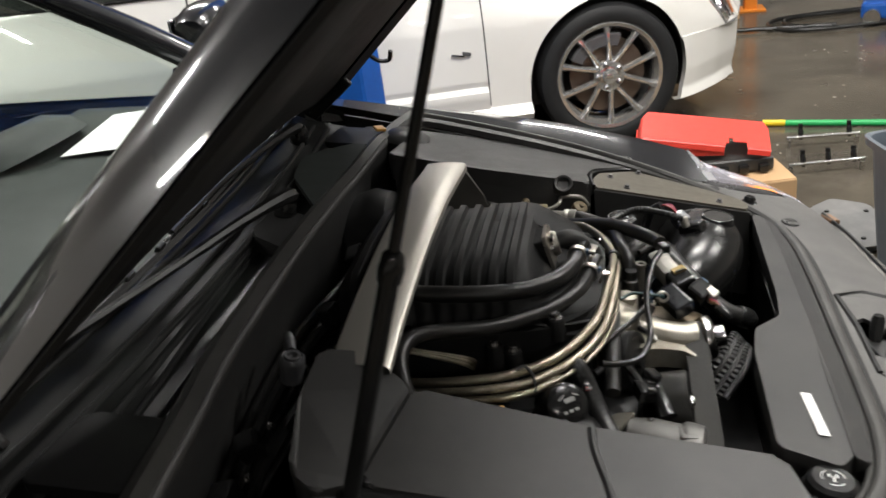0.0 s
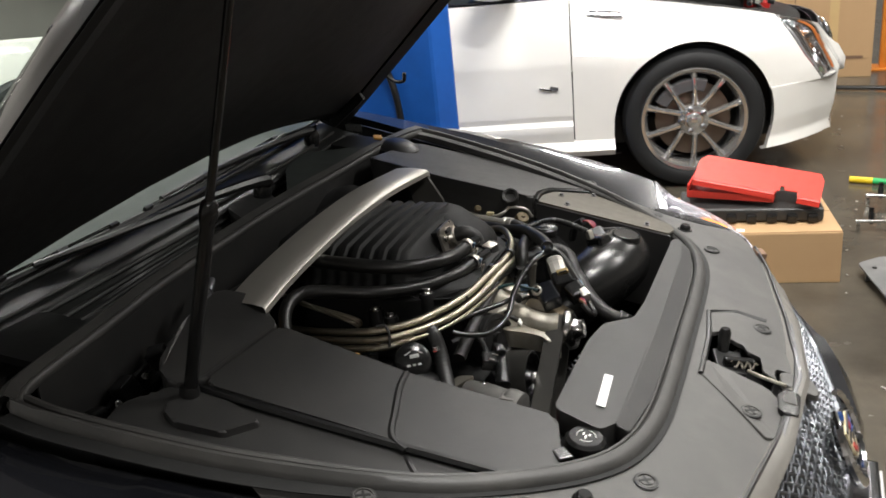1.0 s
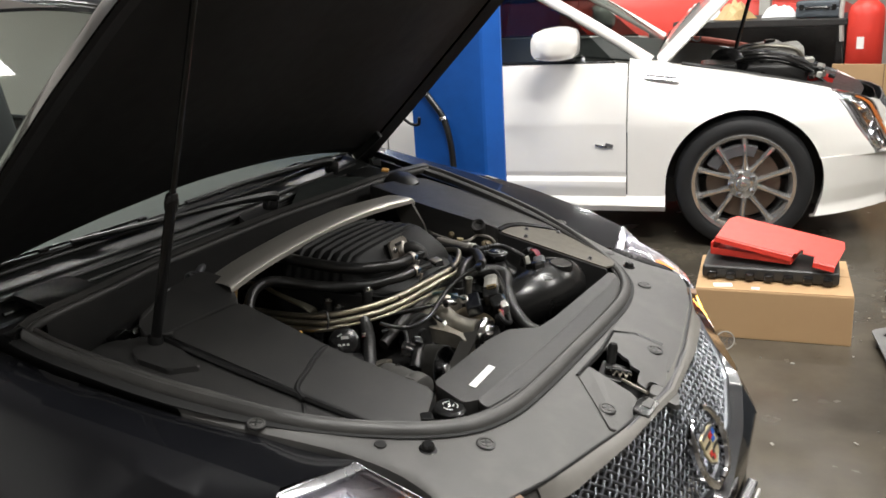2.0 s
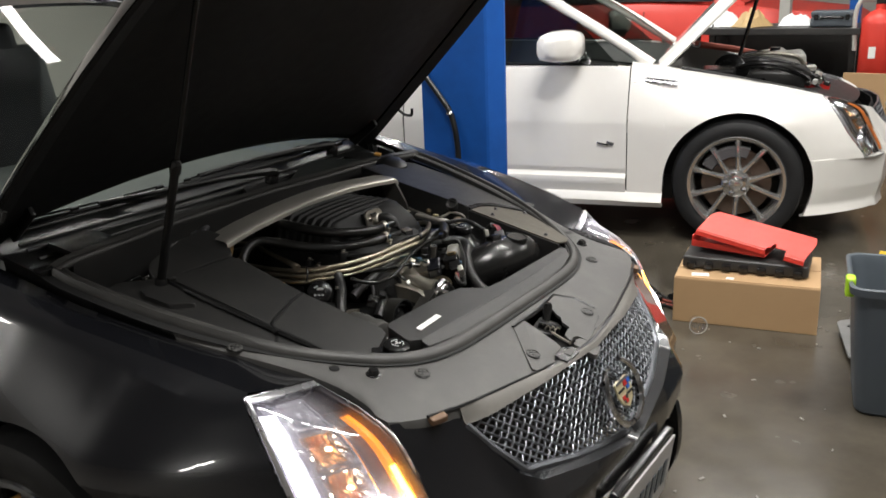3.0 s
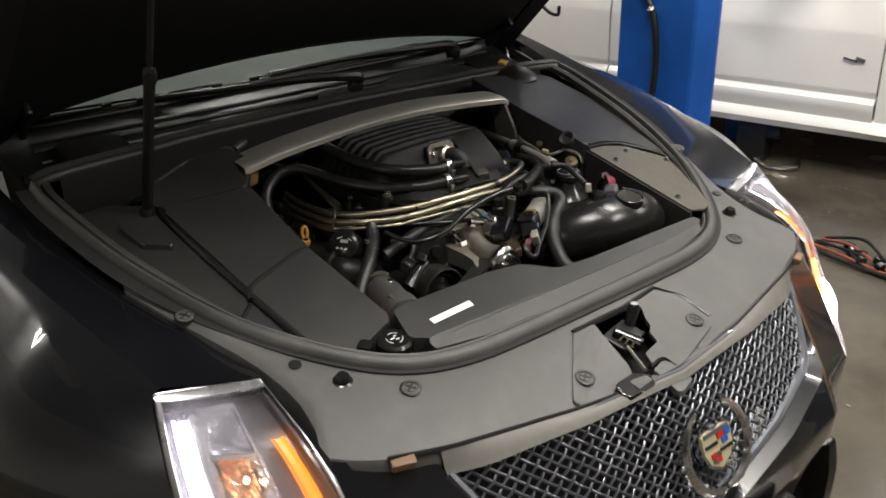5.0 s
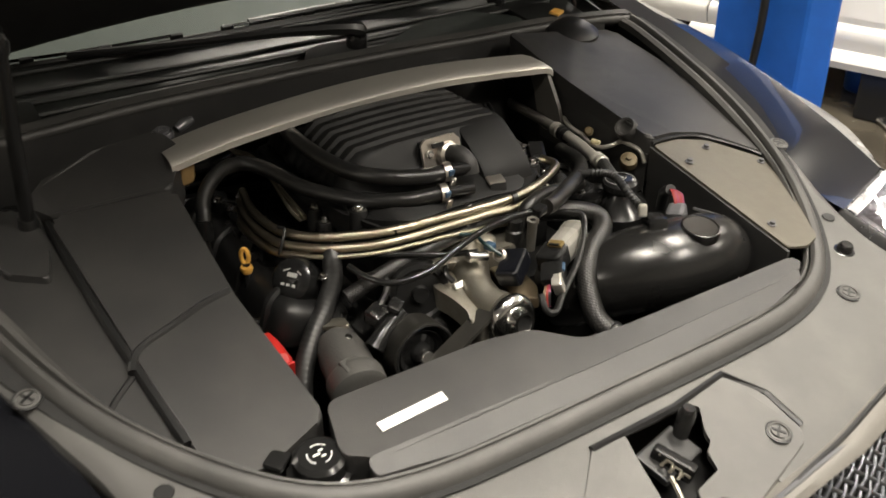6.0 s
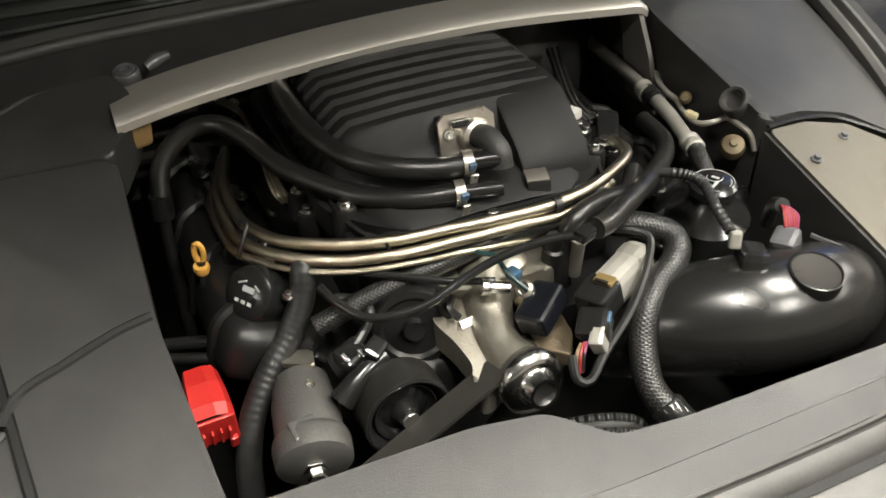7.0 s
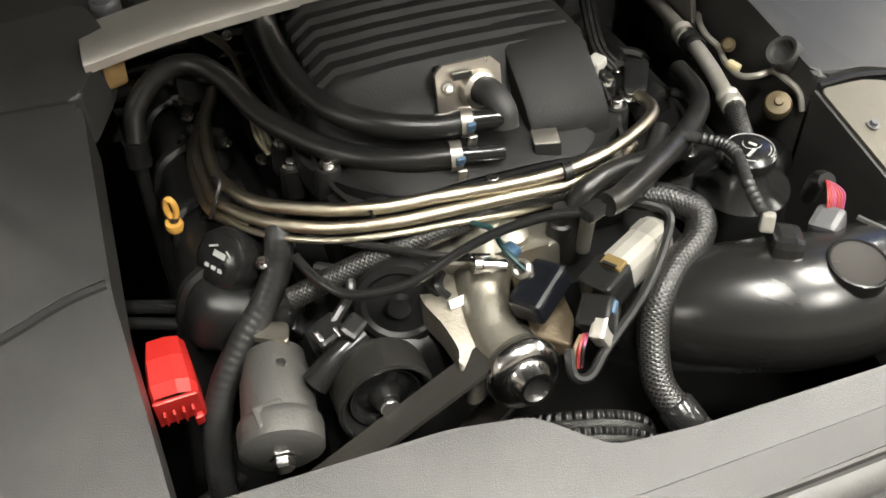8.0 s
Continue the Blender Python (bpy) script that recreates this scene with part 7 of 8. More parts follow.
for k in range(4):
    epart("cover_rib", box((-0.5045, -0.326 + 0.008 * k, 0.703), (0.005, 0.002, 0.018), (0, 14, 4)), RED, rd, "", False)

# small clutter of plugs, bolts and clips in the shadows
rng = random.Random(4)
for k in range(30):
    px, py = -0.50 - rng.random() * 0.36, (rng.choice((-1, 1))) * (0.17 + rng.random() * 0.12)
    pz = 0.70 + rng.random() * 0.03
    if k % 3 == 0:
        epart("bolt_head", bolt(bmesh.new(), (px, py, pz + 0.02), (rng.random() - 0.5, rng.random() - 0.5, 1), 0.008), STEEL)
    else:
        epart("plug", box((px, py, pz), (0.02 + 0.02 * rng.random(), 0.016 + 0.01 * rng.random(), 0.02), (rng.random() * 40, rng.random() * 40, rng.random() * 90), 0.003), GLOSS, None, "", False)



# pipes, clips and bolts along the far side of the engine
epart("pale_clip", box((-0.690, 0.162, 0.833), (0.016, 0.018, 0.012), (10, 0, 25), 0.003), PALE_PLASTIC, None, "pale plastic clip", False)
for px, py, pz in ((-0.653, 0.155, 0.833), (-0.636, 0.170, 0.822), (-0.700, 0.195, 0.812)):
    epart("flange_bolt", bolt(bmesh.new(), (px, py, pz), (0.2, 0.1, 1), 0.009, 0.008), STEEL)
epart("sensor_body", box((-0.672, 0.200, 0.812), (0.05, 0.026, 0.024), (0, 10, -30), 0.006), GLOSS, None, "", False)
for k in range(3):
    epart("harness_wire", tube([(-0.86, 0.225 + 0.008 * k, 0.83), (-0.798, 0.204 + 0.006 * k, 0.825), (-0.726, 0.178 + 0.006 * k, 0.826), (-0.695, 0.185 + 0.006 * k, 0.815)], 0.0035, seg=6), (HOSE, TAPE, HOSE)[k], None)
epart("brake_line", tube([(-0.93, 0.405, 0.83), (-0.885, 0.400, 0.81), (-0.82, 0.368, 0.81), (-0.764, 0.333, 0.81), (-0.735, 0.325, 0.806), (-0.715, 0.330, 0.800), (-0.69, 0.322, 0.798), (-0.655, 0.316, 0.802), (-0.640, 0.325, 0.808), (-0.636, 0.342, 0.812), (-0.620, 0.345, 0.812), (-0.600, 0.350, 0.806), (-0.588, 0.350, 0.790)], 0.0036, seg=8, n=6), DULL_ALLOY, None, "thin dull metal brake line")
epart("line_block", lathe([(0, 0.003), (0.004, 0.003), (0.005, 0.0), (0.0125, -0.002), (0.0145, -0.006), (0.0145, -0.016), (0, -0.016)], axis((-0.600, 0.327, 0.800), (0.45, -0.35, 0.8)), 20), TARNISHED, None, "tarnished brass line block")
epart("wall_grommet", lathe([(0, -0.004), (0.010, -0.003), (0.0125, 0.002), (0.016, 0.003), (0.018, 0.0), (0.018, -0.02)], axis((-0.631, 0.343, 0.838), (0.1, -0.6, 0.6)), 16), RUBBER)
for px, py, pz in ((-0.687, -0.158, 0.792), (-0.832, -0.244, 0.782), (-0.814, -0.254, 0.764), (-0.862, -0.250, 0.784), (-0.790, -0.262, 0.752), (-0.74, -0.268, 0.742), (-0.715, -0.262, 0.735), (-0.80, 0.23, 0.77), (-0.76, 0.25, 0.77), (-0.70, 0.25, 0.77)):
    epart("small_bolt", bolt(bmesh.new(), (px, py, pz), (0.3, -0.3, 1), 0.0075, 0.007), STEEL)
# ---- things round the cars ----
def lift_post(m):
    t = thing("lift_post", "blue painted steel post of a car lift, bolted to the floor", "car lift", m)
    part("column", slab([(-0.2275, -0.05), (0.128, -0.05), (0.140, -0.044), (0.1875, 0.028), (0.1875, 0.04), (-0.2275, 0.04)], 3.8, 3.8, 0.0), BLUE, t, "blue steel column with a folded edge")
    part("channel", box((-0.05, 0.09, 1.9), (0.24, 0.10, 3.8), bevel=0.006), BLUE, t)
    part("base_plate", box((0, 0, 0.012), (0.7, 0.6, 0.024), bevel=0.004), BLUE, t)
    for x in (-0.3, 0.3):
        for y in (-0.25, 0.25):
            part("anchor_bolt", bolt(bmesh.new(), (x, y, 0.024), r=0.025, h=0.03), STEEL, t)
    c = part("air_hose", tube([(-0.24, -0.06, 1.10), (-0.20, -0.068, 0.99), (-0.12, -0.068, 0.89), (-0.05, -0.068, 0.79), (-0.02, -0.068, 0.62), (-0.03, -0.068, 0.42), (-0.06, -0.066, 0.2)], 0.014, seg=10), HOSE, t, "grey rubber hose hanging on the post", True)
    part("hose_clip", lathe([(0.016, -0.008), (0.019, -0.006), (0.019, 0.006), (0.016, 0.008)], axis((-0.06, -0.068, 0.805), (0.5, 0, -1)), 16), STEEL, c)
    return t


def cardboard_box(m):
    t = thing("cardboard_box", "brown cardboard box, closed, on the floor", "box", m)
    w, d, h = 0.565, 0.42, 0.195
    part("carton", box((w / 2, d / 2, h / 2), (w, d, h), bevel=0.004), CARD, t)
    part("flap", box((w / 2, d * 0.26, h + 0.002), (w - 0.004, d * 0.5, 0.004), bevel=0.001), CARD, t)
    part("flap", box((w / 2, d * 0.76, h + 0.002), (w - 0.004, d * 0.46, 0.004), bevel=0.001), CARD, t)
    part("shipping_label", box((0.10, 0.05, h + 0.0046), (0.07, 0.04, 0.0008), (0, 0, 8)), WHITE, t, "white label")
    part("shipping_label", box((0.22, 0.03, h + 0.0046), (0.03, 0.025, 0.0008), (0, 0, -5)), WHITE, t, "white label")
    return t


def fuel_rail_cover(m):
    """Bent sheet cover with a stepped notch in its front edge."""
    t = thing("engine_cover", "red painted engine cover lying tilted on a black one", "engine cover", m)
    out = [(-0.225, -0.105), (0.070, -0.105), (0.070, -0.085), (0.082, -0.085), (0.082, -0.045), (0.098, -0.045), (0.098, -0.070), (0.145, -0.070), (0.145, -0.105), (0.225, -0.105), (0.228, 0.05), (0.215, 0.105), (-0.205, 0.105), (-0.225, 0.06)]
    part("cover_shell", slab(rounded(out, 0.004, 2), 0.042, 0.004, 0.001, 1), REDPAINT, t)
    for x0, x1 in ((-0.225, 0.068), (0.147, 0.225)):
        part("front_flange", sheet([[(x, -0.104, 0.040), (x, -0.110, 0.036), (x, -0.114, 0.018)] for x in (x0, (x0 + x1) / 2, x1)], 0.003), REDPAINT, t)
    part("back_flange", sheet([[(x, 0.104, 0.040), (x, 0.115, 0.032), (x, 0.120, 0.0)] for x in (-0.2, 0.0, 0.212)], 0.003), REDPAINT, t)
    part("end_wall", sheet([[(-0.224, y, 0.039), (-0.230, y, 0.03), (-0.235, y, -0.01)] for y in (-0.10, 0.0, 0.06)], 0.003), REDPAINT, t)
    under = pose(0, 0, 0, -8, -8, 0)
    for c, sz in (((-0.085, -0.02, -0.022), (0.31, 0.17, 0.006)), ((-0.238, -0.02, 0.0), (0.006, 0.17, 0.048)), ((-0.085, -0.103, -0.010), (0.31, 0.006, 0.026))):
        part("lower_tray", box(c, sz, bevel=0.002), REDPAINT, t, "red lower tray").matrix_basis = under
    return t


def black_cover(m):
    t = thing("valve_cover", "black engine cover with rough edges, lying on the box", "engine cover", m)
    part("cover_body", box((0, 0, 0.03), (0.50, 0.22, 0.05), bevel=0.012, seg=3), COVER, t)
    for k in range(7):
        part("cover_lug", box((-0.21 + 0.07 * k, -0.115, 0.022), (0.035, 0.03, 0.03), (0, 0, 0), 0.006), GLOSS, t)
        part("cover_lug", box((-0.21 + 0.07 * k, 0.115, 0.022), (0.03, 0.03, 0.03), (0, 0, 0), 0.006), GLOSS, t)
    return t


def waste_bin(m):
    t = thing("waste_bin", "grey-blue plastic waste bin with a lime clip on its rim", "bin", m)
    bm = bmesh.new()
    rows = []
    for z, w, d in ((0.0, 0.14, 0.14), (0.01, 0.15, 0.15), (0.22, 0.17, 0.165), (0.42, 0.185, 0.18), (0.425, 0.20, 0.195), (0.45, 0.203, 0.198), (0.454, 0.196, 0.191), (0.45, 0.189, 0.184), (0.42, 0.180, 0.175), (0.02, 0.145, 0.145)):
        rows.append([(x, y, z) for x, y in rounded([(-w, -d), (w, -d), (w, d), (-w, d)], 0.05, 4)])
    add_grid(bm, rows, close=True)
    bm.faces.new([bm.verts[:][k] for k in range(0)] or [bm.verts.new((0.1, 0.1, 0.004)), bm.verts.new((-0.1, 0.1, 0.004)), bm.verts.new((-0.1, -0.1, 0.004)), bm.verts.new((0.1, -0.1, 0.004))])
    part("tub", bm, BLUEBIN, t, "", True)
    part("rim_clip", box((-0.197, -0.10, 0.43), (0.03, 0.05, 0.065), (0, 0, 0), 0.010, 3), LIME, t, "lime green plastic clip")
    return t


post = lift_post(pose(-1.575, 1.95, 0, 0, 0, 0))
carton = cardboard_box(pose(-0.487, 1.79, 0, 0, 0, 11))
black_cover(pose(-0.26, 2.05, 0.1995, 0, 0, 8))
fuel_rail_cover(pose(-0.235, 2.075, 0.300, 9, 9, -2))
waste_bin(pose(0.425, 1.46, 0, 0, 0, 12))


# ---- the white car's open engine bay ----
def white_bay(car):
    part("bay_tub", box((-0.66, 0, 0.50), (0.84, 1.22, 0.30)), BLACK, car)
    e = part("engine_block", box((-0.66, 0.0, 0.74), (0.44, 0.42, 0.20), bevel=0.03, seg=3), COVER, car, "dark engine under the open bonnet", True)
    for k in range(6):
        part("engine_rib", box((-0.80 + 0.055 * k, 0.0, 0.845), (0.02, 0.34, 0.02), bevel=0.006), COVER, e)
    part("reservoir", box((-0.74, 0.40, 0.80), (0.40, 0.22, 0.16), (0, -8, 6), 0.03, 3), PALE_PLASTIC, car, "pale grey plastic reservoir", True)
    part("reservoir_cap", lathe([(0, 0.03), (0.03, 0.03), (0.034, 0.0), (0.034, -0.02)], axis((-0.62, 0.38, 0.885), (0, 0, 1)), 20), GLOSS, car)
    part("red_cover", box((-0.40, -0.28, 0.765), (0.12, 0.07, 0.05), (0, 12, 10), 0.012), RED, car, "red plastic cover")
    part("battery", box((-0.92, -0.42, 0.80), (0.18, 0.24, 0.16), bevel=0.012), GLOSS, car)
    part("plenum", box((-0.62, 0.20, 0.842), (0.34, 0.20, 0.10), (4, -6, 4), 0.03, 3), PALE_PLASTIC, car, "cream plastic plenum", True)
    part("plenum_band", tube([(-0.79, 0.10, 0.86), (-0.70, 0.09, 0.905), (-0.52, 0.10, 0.890), (-0.45, 0.12, 0.83)], 0.012, seg=8, n=6), CAST, car, "", True)
    part("ribbed_duct", tube([(-0.94, -0.10, 0.82), (-0.90, -0.16, 0.88), (-0.84, -0.22, 0.885), (-0.80, -0.30, 0.84)], 0.042, seg=16, n=10, ribs=0.12), GLOSS, car, "ribbed black duct", True)
    rng = random.Random(5)
    for k in range(16):
        y = -0.42 + 0.055 * k
        part("bay_hose", tube([(-0.92 + rng.uniform(-0.03, 0.03), y * 0.6, 0.84), (-0.72 + rng.uniform(-0.05, 0.05), y + rng.uniform(-0.06, 0.06), 0.885 + rng.uniform(-0.02, 0.015)), (-0.52 + rng.uniform(-0.05, 0.05), y * 0.9 + rng.uniform(-0.05, 0.05), 0.84), (-0.36, y * 0.8, 0.76 + rng.uniform(-0.03, 0.03))], rng.choice([0.006, 0.009, 0.012]), seg=8, n=6), rng.choice([HOSE, HOSE, RUBBER, LOOM, BRAID]), car, "", True)
    for k in range(26):
        part("bay_bracket", box((-0.52 + rng.uniform(-0.18, 0.17), -0.45 + 0.035 * k + rng.uniform(-0.02, 0.02), 0.80 + rng.uniform(-0.03, 0.025)), (rng.uniform(0.02, 0.06), rng.uniform(0.02, 0.04), rng.uniform(0.015, 0.035)), (rng.uniform(-30, 30), rng.uniform(-20, 20), rng.uniform(-60, 60)), 0.004), rng.choice([CAST, COVER, STEEL, GLOSS, GLOSS, PALE_PLASTIC, BLACK]), car)
    part("slam_panel", sheet([[(-0.33 - 0.25 * (abs(y) / 0.6) ** 2, y, 0.745 + 0.05 * (abs(y) / 0.6) ** 2), (-0.16 - 0.12 * (abs(y) / 0.6) ** 2, y, 0.70)] for y in np.linspace(-0.55, 0.55, 17)], 0.01), COVER, car, "black panel over the radiator", True)
    part("far_rail", tube([(-1.12, 0.665, 0.915), (-0.9, 0.655, 0.885), (-0.65, 0.615, 0.835), (-0.42, 0.55, 0.78)], 0.022, seg=8, n=6), RUST_RED, car, "red-brown bonnet seal", True)
    part("near_seal", tube([(-1.10, -0.665, 0.905), (-0.9, -0.65, 0.868), (-0.65, -0.605, 0.815), (-0.42, -0.54, 0.76)], 0.010, seg=8, n=6), RUBBER, car, "", True)
    part("bonnet_prop", tube([(-0.84, 0.0, 0.83), (-0.70, 0.18, 1.40)], 0.011, seg=8), GLOSS, car, "black bonnet prop", True)
    part("dashboard", sheet([[(-1.24 + 0.10 * (1 - (y / 0.66) ** 2), y, 0.915), (-1.6, y, 0.955), (-1.85, y, 0.93), (-1.92, y, 0.7)] for y in np.linspace(-0.64, 0.64, 9)], 0.01), DASH, car, "", True)
    for s in (-1, 1):
        st = part("seat", box((-2.75, s * 0.36, 0.85), (0.18, 0.46, 0.70), (0, -14, 0), 0.06, 3), SEATFAB, car, "dark fabric seat", True)


white_bay(white_car)


# ---- behind the white car ----
def red_truck(m):
    """Side of a red vehicle: body shell, window band, wheels."""
    t = thing("red_car", "red painted car parked behind the white car", "car", m)
    body = []
    for x, zt, w in ((-2.4, 0.7, 0.55), (-2.35, 0.95, 0.80), (-1.9, 1.04, 0.88), (-1.0, 1.06, 0.9), (0.3, 1.08, 0.9), (1.2, 1.04, 0.88), (2.0, 0.95, 0.84), (2.3, 0.80, 0.7), (2.36, 0.6, 0.5)):
        body.append([(x, -w + 0.06, 0.56), (x, -w, 0.60), (x, -w - 0.015, 0.72), (x, -w + 0.01, zt - 0.10), (x, -w + 0.08, zt), (x, 0, zt + 0.03), (x, w - 0.08, zt), (x, w, zt - 0.2), (x, w, 0.62), (x, w - 0.06, 0.56)])
    part("body", sheet(body, close=True), REDPAINT, t, "", True)
    part("chassis", box((0, 0, 0.36), (4.2, 1.6, 0.42), bevel=0.03), BLACK, t, "dark lower body")
    cab = []
    for x, z0, w in ((-1.5, 1.05, 0.76), (-0.8, 1.46, 0.66), (0.5, 1.50, 0.66), (1.2, 1.06, 0.76)):
        cab.append([(x, -w - 0.05, 1.02), (x, -w, z0), (x, 0, z0 + 0.04), (x, w, z0), (x, w + 0.05, 1.02)])
    part("cabin", sheet(cab), REDPAINT, t, "", True)
    part("side_window", sheet([[(-1.2, -0.835, 1.08), (-0.75, -0.745, 1.40)], [(0.4, -0.845, 1.09), (0.4, -0.745, 1.42)], [(0.95, -0.835, 1.08), (0.55, -0.745, 1.40)]], 0.004), GLOSS, t, "dark side window")
    for x in (-1.45, 1.4):
        w = part("wheel", lathe([(0, 0.0), (0.12, 0.01), (0.21, -0.01), (0.24, 0.012), (0.32, 0.01), (0.335, -0.03), (0.335, -0.2), (0, -0.2)], axis((x, -0.9, 0.335), (0, -1, 0)), 36), TYRE, t, "", True)
        part("rim", lathe([(0, 0.014), (0.08, 0.012), (0.2, -0.004), (0.225, 0.018)], axis((x, -0.9, 0.335), (0, -1, 0)), 30), PEWTER, w, "", True)
    part("door_line", tube([(0.28, -0.922, 0.62), (0.30, -0.924, 0.75), (0.30, -0.90, 1.0)], 0.004, seg=5), BLACK, t)
    return t


def workbench(m):
    t = thing("workbench", "dark steel workbench with a shelf, cluttered with parts", "workbench", m)
    part("worktop", box((0, 0, 0.90), (1.25, 0.6, 0.05), bevel=0.006), COVER, t)
    part("shelf", box((0, 0, 0.35), (1.18, 0.54, 0.03), bevel=0.004), COVER, t)
    part("back_panel", box((0, 0.27, 0.62), (1.18, 0.02, 0.50)), GLOSS, t)
    for x in (-0.58, 0.58):
        for y in (-0.26, 0.26):
            part("leg", box((x, y, 0.44), (0.05, 0.05, 0.88), bevel=0.004), GLOSS, t)
    return t


def tool_case(m):
    t = thing("tool_case", "closed dark grey plastic tool case with a handle, on the bench", "tool case", m)
    part("case_base", box((0, 0, 0.04), (0.30, 0.22, 0.07), bevel=0.014, seg=3), BLUEBIN, t)
    part("case_lid", box((0, 0, 0.098), (0.30, 0.22, 0.045), bevel=0.014, seg=3), BLUEBIN, t)
    part("handle", tube([(-0.07, -0.11, 0.07), (-0.065, -0.135, 0.075), (0.065, -0.135, 0.075), (0.07, -0.11, 0.07)], 0.011, seg=8), GLOSS, t, "", True)
    for x in (-0.11, 0.11):
        part("latch", box((x, -0.114, 0.078), (0.03, 0.012, 0.04), bevel=0.003), GLOSS, t)
    return t


def gas_bottle(m):
    t = thing("extinguisher", "red fire extinguisher with a black valve and pale hose", "extinguisher", m)
    part("bottle", lathe([(0, 0), (0.085, 0), (0.095, 0.015), (0.095, 0.36), (0.085, 0.40), (0.05, 0.435), (0.028, 0.445), (0.028, 0.48)], pose(0, 0, 0), 28), REDPAINT, t, "", True)
    part("valve", box((0, 0, 0.50), (0.05, 0.05, 0.05), bevel=0.01), BLACK, t)
    part("lever", box((-0.06, 0, 0.535), (0.15, 0.022, 0.012), (0, 14, 0), 0.003), STEEL, t)
    part("discharge_hose", tube([(-0.02, 0, 0.50), (-0.10, -0.02, 0.50), (-0.125, -0.03, 0.40), (-0.115, -0.03, 0.2)], 0.013, seg=8), PALE_PLASTIC, t, "", True)
    part("label", sheet([[(0.0965 * math.cos(a), 0.0965 * math.sin(a), z) for z in (0.16, 0.23)] for a in np.linspace(-1.9, -1.5, 5)], 0.0005), WHITE, t)
    return t


def trolley(m):
    t = thing("trolley", "low black metal trolley on castors", "trolley", m)
    part("deck", box((0, 0, 0.50), (0.5, 0.5, 0.04), bevel=0.006), GLOSS, t)
    part("lower_deck", box((0, 0, 0.16), (0.48, 0.48, 0.03), bevel=0.006), GLOSS, t)
    for x in (-0.22, 0.22):
        for y in (-0.22, 0.22):
            part("leg", box((x, y, 0.29), (0.035, 0.035, 0.42), bevel=0.003), GLOSS, t)
            part("castor", lathe([(0, -0.015), (0.035, -0.015), (0.04, 0), (0.035, 0.015), (0, 0.015)], axis((x, y, 0.04), (1, 0, 0)), 14), RUBBER, t)
    return t


def carton_sheet(m, w, h):
    t = thing("cardboard_sheet", "large flattened cardboard box leaning upright", "cardboard", m)
    part("board", box((0, 0, h / 2), (w, 0.03, h), bevel=0.004), CARD, t)
    part("fold", tube([(-w * 0.1, -0.017, 0.0), (-w * 0.1, -0.017, h)], 0.003, seg=5), BROWN, t)
    part("tape", box((w * 0.2, -0.0165, h * 0.5), (0.06, 0.002, h * 0.98)), CARD_PALE, t, "glossy tan tape")
    part("print_bar", box((w * 0.35, -0.0165, h * 0.22), (0.14, 0.002, 0.02)), BROWN, t)
    return t


def plain_post(m, h, mat, nm, label):
    t = thing(nm, label, "post", m)
    part("upright", box((0, 0, h / 2), (0.09, 0.09, h), bevel=0.008), mat, t)
    part("foot_plate", box((0, 0, 0.008), (0.2, 0.2, 0.016), bevel=0.003), mat, t)
    return t


def floor_jack(m):
    t = thing("trolley_jack", "red and blue trolley jack on the floor", "jack", m)
    part("frame", box((0, 0, 0.09), (0.62, 0.24, 0.10), bevel=0.02), BLUE, t, "blue steel frame")
    part("lift_arm", box((0.10, 0, 0.16), (0.42, 0.09, 0.05), (0, -8, 0), 0.012), REDPAINT, t, "red lift arm")
    part("saddle", lathe([(0, 0.02), (0.05, 0.02), (0.055, 0.0), (0.03, -0.02)], axis((0.29, 0, 0.20), (0, 0, 1)), 18), STEEL, t)
    for x in (-0.24, 0.24):
        for y in (-0.13, 0.13):
            part("wheel", lathe([(0, -0.02), (0.05, -0.02), (0.055, 0), (0.05, 0.02), (0, 0.02)], axis((x, y, 0.055), (0, 1, 0)), 18), STEEL, t)
    part("handle", tube([(-0.28, 0, 0.14), (-0.6, 0.0, 0.55), (-0.8, 0, 0.9)], 0.018, seg=10), REDPAINT, t, "", True)
    return t


def fuel_rail(m, n):
    t = thing("fuel_rail", "silver fuel rail with small black injectors, on the floor", "fuel rail", m)
    part("rail", tube([(-0.15, 0, 0.045), (0.15, 0, 0.045)], 0.0075, seg=10), STEEL, t, "", True)
    for k in range(n):
        x = -0.09 + 0.20 * k / (n - 1)
        j = part("injector", lathe([(0, 0.02), (0.010, 0.02), (0.012, 0.0), (0.009, -0.02), (0.006, -0.03)], axis((x, 0.01, 0.06), (0, 0.4, 1)), 10), GLOSS, t, "", True)
        part("plug", box((x, 0.02, 0.088), (0.018, 0.016, 0.02), bevel=0.003), GLOSS, j)
    for x in (-0.14, 0.14):
        part("mount", box((x, 0.0, 0.018), (0.016, 0.02, 0.036), bevel=0.003), STEEL, t)
    return t


def broom(m):
    t = thing("broom_handle", "green broom handle with a yellow end, lying on the floor", "broom", m)
    part("handle", tube([(0.10, 0, 0.016), (1.15, 0, 0.016)], 0.0145, seg=12), GREEN, t, "", True)
    part("end_grip", tube([(0.0, 0, 0.016), (0.10, 0, 0.016)], 0.0155, seg=12), YELLOW_BRIGHT, t, "yellow end grip", True)
    return t


